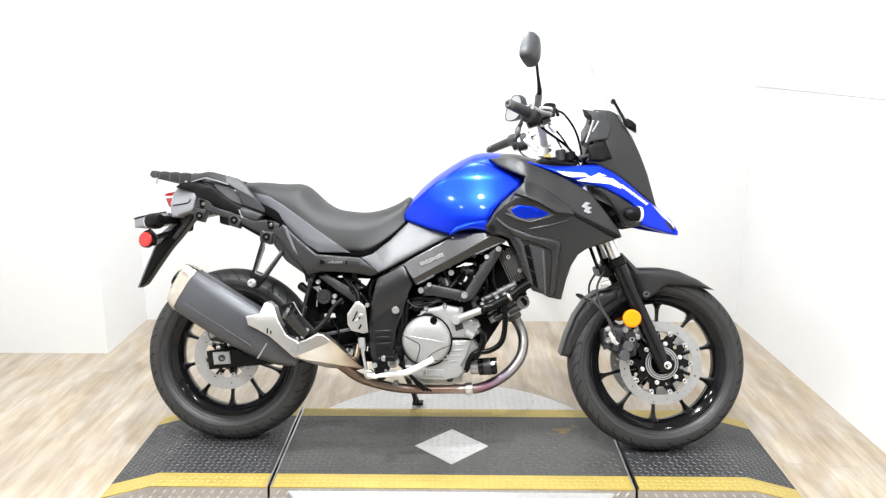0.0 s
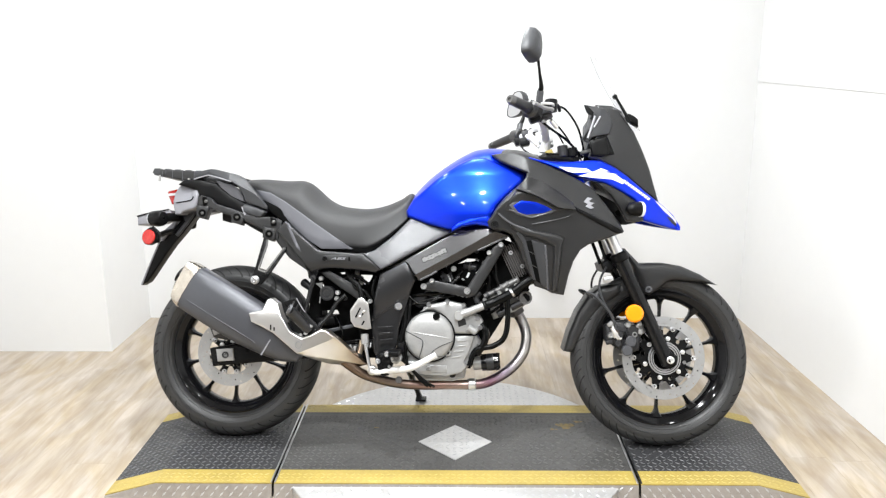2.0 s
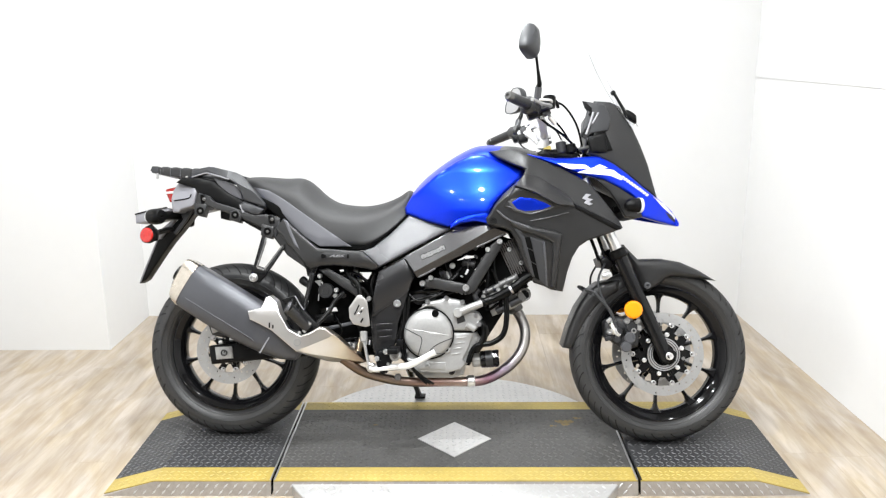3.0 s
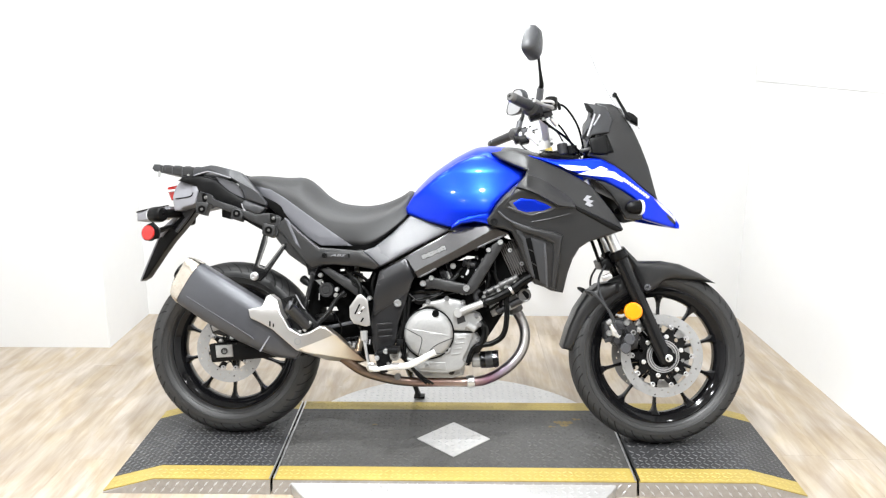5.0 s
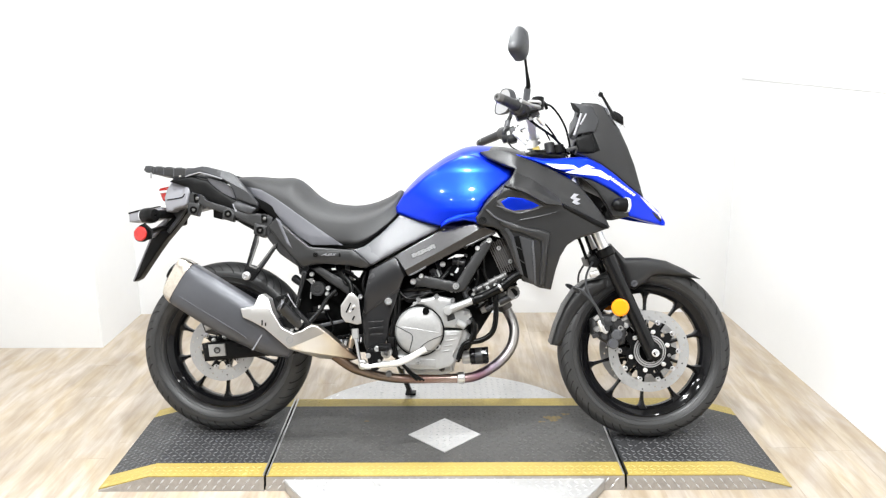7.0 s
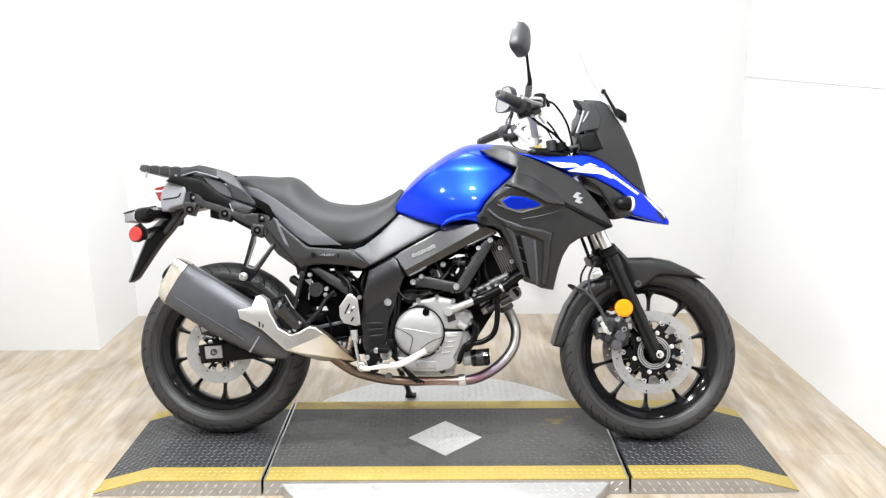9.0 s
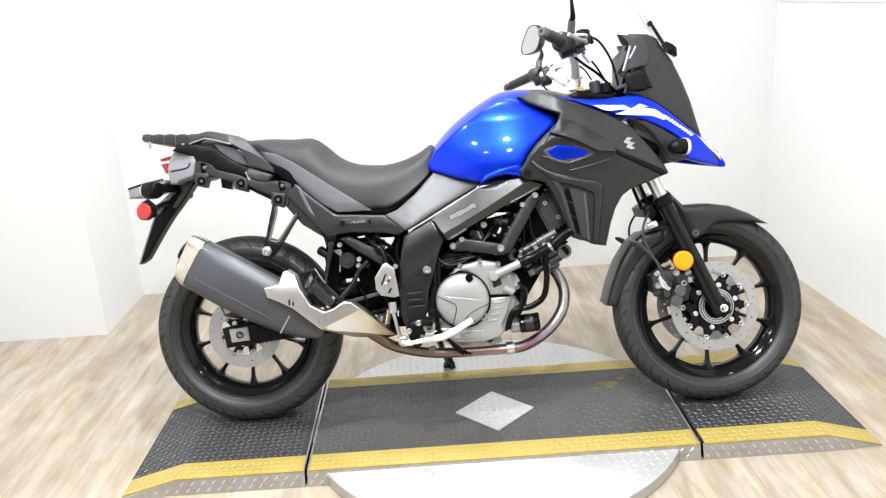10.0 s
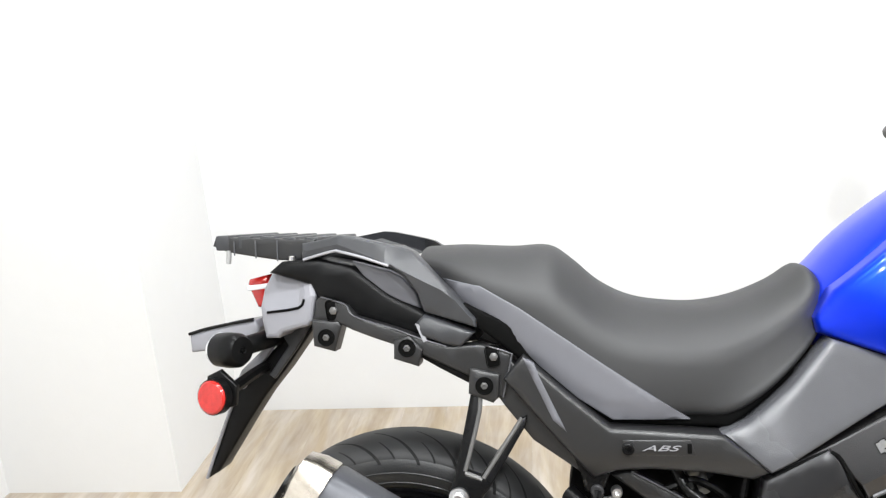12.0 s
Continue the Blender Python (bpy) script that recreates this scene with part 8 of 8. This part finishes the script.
for (x, l, h), s in (((1.095, 0.27, 1.162), 1), ((1.062, -0.27, 1.160), -1)):
    part("switch_block", cyl((x - 0.024, l + s * 0.040, h + 0.003), (x + 0.004, l - s * 0.018, h), 0.031 if s > 0 else 0.026, 28, 0.3), PLASTIC, bike, "black handlebar switch block")
    part("switch_lobe", block(x - 0.004, l, h - 0.022, 0.040, 0.046, 0.034, 0.009, 20), BLACK, bike)
    part("lever_perch", block(x + 0.035, l * 0.9, h + 0.008, 0.045, 0.045, 0.032, 0.008, 10), BLACK, bike)
    part("lever", tube([P(x + 0.045, l * 0.9, h + 0.008), P(x + 0.055, l * 1.05, h + 0.004), P(x + 0.025, l * 1.3, h - 0.002), P(x - 0.012, l * 1.52, h + 0.002)], [0.009, 0.007, 0.0055, 0.006], 10), CAST, bike, "silver hand lever")
    part("perch_clamp", block(x + 0.022, l * 0.82, h - 0.004, 0.030, 0.022, 0.036, 0.006, 15), CAST_DARK, bike)
    part("clamp_screw", cyl((x + 0.03, l * 0.82, h - 0.03), (x + 0.03, l * 0.82, h + 0.024), 0.006, 12), CHROME, bike)
part("clutch_perch", block(1.078, -0.225, 1.128, 0.040, 0.050, 0.034, 0.008, 12), BLACK, bike, "black clutch lever perch")
part("master_body", block(1.128, 0.252, 1.170, 0.046, 0.060, 0.030, 0.007, 12), PLASTIC_MID, bike, "grey front brake master cylinder")
part("master_rim", tube([P(1.106, 0.285, 1.186), P(1.150, 0.285, 1.184), P(1.152, 0.222, 1.184), P(1.108, 0.222, 1.187)], 0.0045, 8), BAR_SILVER, bike)
part("bar_fitting", block(1.140, 0.235, 1.150, 0.030, 0.024, 0.020, 0.005, 25), PLASTIC_GREY, bike)
part("bar_fitting", cyl((1.150, 0.225, 1.140), (1.172, 0.205, 1.118), 0.008, 14), CHROME, bike)
part("master_cap", block(1.130, 0.252, 1.188, 0.034, 0.044, 0.010, 0.003, 12), BLACK, bike)
part("brake_reservoir", lathe([(-0.018, 0), (-0.018, 0.020), (0.018, 0.022), (0.022, 0.020), (0.022, 0)], P(1.150, 0.235, 1.185), (0, 0.1, 1), 24), BLACK, bike, "brake fluid reservoir")
part("throttle_loop", tube([P(1.105, 0.25, 1.180), P(1.14, 0.24, 1.198), P(1.172, 0.22, 1.192), P(1.182, 0.20, 1.175)], 0.006, 10), BLACK, bike)
part("mirror_stem", tube([P(1.105, 0.275, 1.18), P(1.110, 0.29, 1.225), P(1.112, 0.305, 1.238), P(1.104, 0.345, 1.275), P(1.097, 0.375, 1.312)], [0.0095, 0.0095, 0.008, 0.005, 0.005], 12), BLACK, bike, "black mirror stem")
part("mirror_stem", tube([P(1.055, -0.275, 1.17), P(1.063, -0.285, 1.205), P(1.075, -0.30, 1.235), P(1.078, -0.345, 1.262), P(1.082, -0.375, 1.29)], [0.0095, 0.0095, 0.008, 0.005, 0.005], 12), BLACK, bike, "black mirror stem")
for a, b in (((1.1055, 0.2765, 1.176), (1.1103, 0.2905, 1.228)), ((1.056, -0.276, 1.174), (1.064, -0.287, 1.212))):
    part("stem_sleeve", cyl(a, b, 0.0118, 20, 0.2), PLASTIC_GREY, bike, "grey sleeve on the mirror stem")


def mirror(centre, dx, dh, yaw, label, shape):
    """A five-cornered mirror shell with its glass facing the rider."""
    loop = spline(shape, 4, True)
    m = Matrix.Translation(P(*centre)) @ Matrix.Rotation(radians(yaw), 4, "Z")
    rings = []
    for back, k in ((-0.004, 0.91), (-0.010, 0.925), (-0.010, 0.985), (0.002, 1.0), (0.018, 0.93), (0.030, 0.70), (0.035, 0.3)):
        rings.append([m @ Vector((back, -(u * dx * k), v * dh * k)) for u, v in loop])
    shell = part("mirror_shell", skin(rings), PLASTIC_MID, bike, label)
    part("mirror_glass", skin([[m @ Vector((-0.0085, -(u * dx * 0.92), v * dh * 0.92)) for u, v in loop], [m @ Vector((-0.0045, -(u * dx * 0.92), v * dh * 0.92)) for u, v in loop]]), MIRROR, shell, "mirror glass", angle=20)


FAR_MIRROR = [(-0.50, -0.28), (-0.40, -0.46), (-0.05, -0.52), (0.30, -0.42), (0.48, -0.05), (0.46, 0.25), (0.30, 0.46), (0.05, 0.50), (-0.10, 0.45), (-0.40, 0.05)]
NEAR_MIRROR = [(-0.50, 0.08), (-0.46, -0.25), (-0.30, -0.50), (0.05, -0.48), (0.42, -0.38), (0.50, -0.25), (0.42, -0.02), (0.15, 0.40), (0.02, 0.50), (-0.28, 0.50), (-0.42, 0.36)]
mirror((1.068, 0.405, 1.354), 0.118, 0.108, -21, "dark grey handlebar mirror", NEAR_MIRROR)
mirror((1.053, -0.41, 1.314), 0.134, 0.104, 30, "dark grey handlebar mirror", FAR_MIRROR)
part("clutch_loop", tube([P(1.10, -0.21, 1.16), P(1.13, -0.17, 1.175), P(1.16, -0.10, 1.14), P(1.17, -0.06, 1.09)], 0.012, 10), BAR_SILVER, bike)
for k, pts in enumerate((((1.165, 0.22, 1.190), (1.205, 0.19, 1.180), (1.255, 0.13, 1.120), (1.283, 0.09, 1.020)), ((1.100, 0.24, 1.148), (1.150, 0.18, 1.120), (1.215, 0.12, 1.085), (1.275, 0.08, 1.03)), ((1.125, 0.235, 1.165), (1.19, 0.17, 1.115), (1.23, 0.12, 1.07), (1.27, 0.08, 1.02)), ((1.06, -0.24, 1.13), (1.075, -0.2, 1.095), (1.11, -0.16, 1.07), (1.15, -0.1, 1.06)), ((1.11, -0.19, 1.16), (1.16, -0.15, 1.17), (1.20, -0.1, 1.14), (1.24, -0.05, 1.05)))):
    part("control_cable", tube([P(*q) for q in pts], (0.0038, 0.0046, 0.0034, 0.003, 0.003)[k], 10), HOSE, bike, "black control cable")
part("top_clamp", panel([(1.115, 1.030), (1.14, 1.045), (1.20, 1.042), (1.262, 1.030), (1.26, 1.005), (1.13, 1.010)], 0.11, 0.22, 0.010, 0.018), BLACK_METAL, bike, "black top fork clamp")
for s in (1, -1):
    part("bar_riser", cyl((1.142, s * 0.05, 1.05), (1.142, s * 0.05, 1.10), 0.020, 20), BAR_SILVER, bike)
    part("riser_cap", block(1.143, s * 0.05, 1.100, 0.052, 0.034, 0.030, 0.006, 10), BAR_SILVER, bike)
    part("riser_bolt", cyl((1.160, s * 0.05, 1.105), (1.162, s * 0.05, 1.122), 0.007, 12), CHROME, bike)
    part("fork_cap", cyl((1.238, s * 0.10, 1.03), (1.232, s * 0.10, 1.062), 0.020, 20), BLACK_METAL, bike)
    part("cap_bolt", cyl((1.232, s * 0.10, 1.060), (1.2305, s * 0.10, 1.068), 0.010, 16), CHROME, bike)
    part("cap_bolt", cyl((1.200, s * 0.10, 1.068), (1.199, s * 0.10, 1.076), 0.009, 16), CHROME, bike)
    part("clamp_bolt", cyl((1.205, s * 0.10, 1.03), (1.20, s * 0.10, 1.07), 0.019, 20), CAST_DARK, bike)
part("warning_tag", block(1.156, 0.075, 1.048, 0.026, 0.010, 0.018, 0.002, 20), YELLOW_TAGM, bike, "small yellow sticker", smooth=False)
# emblem on the fairing: two plain offset blades
for dx, dh in ((0.0, 0.0), (0.006, -0.016)):
    part("emblem", panel([(1.266 + dx, 0.863 + dh), (1.281 + dx, 0.880 + dh), (1.299 + dx, 0.877 + dh), (1.285 + dx, 0.867 + dh), (1.297 + dx, 0.860 + dh), (1.284 + dx, 0.855 + dh)], lambda x, h: shroud_out(x, h) + 0.003, 0.004, 0.001, 0.01), PLASTIC_PALE, bike, "plain silver emblem shape")
txt_a, txt_b = np.array((1.408, 0.942)), np.array((1.517, 0.873))
td = (txt_b - txt_a) / np.hypot(*(txt_b - txt_a))
tn = np.array((td[1], -td[0]))
for k in range(10):
    q0, q1 = txt_a + td * (0.0121 * k + 0.001), txt_a + td * (0.0121 * k + 0.0104)
    part("script_bar", panel([tuple(q0 - tn * 0.0055), tuple(q1 - tn * 0.0055), tuple(q1 + tn * 0.0045 - td * 0.004), tuple(q0 + tn * 0.0045 - td * 0.004)], lambda x, h: beak_out(x, h) + 0.0016, 0.003, 0.0, 0.02), WHITE_DECAL, bike, "plain white decal block", smooth=False)


# ---- floor planks ----
def planks():
    width, length, gap = 0.152, 1.22, 0.0003
    rnd = random.Random(4)
    meshes = {}
    x, row = LEFT - 0.02, 0
    while x < RIGHT_FRONT + 0.05:
        y = REAR - rnd.uniform(0.05, 1.1)
        while y < BACK + 0.1:
            y0, y1 = max(y, REAR - 0.1), min(y + length, BACK + 0.1)
            if y1 - y0 > 0.06:
                key = round(y1 - y0, 3)
                if key not in meshes:
                    bm = box((gap, gap, -0.009), (width - gap, key - gap, 0.0))
                    me = bpy.data.meshes.new("plank")
                    bm.to_mesh(me)
                    bm.free()
                    me.materials.append(OAK)
                    meshes[key] = me
                ob = new("plank", meshes[key])
                ob.parent = FLOOR
                ob.location = (x, y0, 0.0)
            y += length
        x += width
        row += 1


planks()
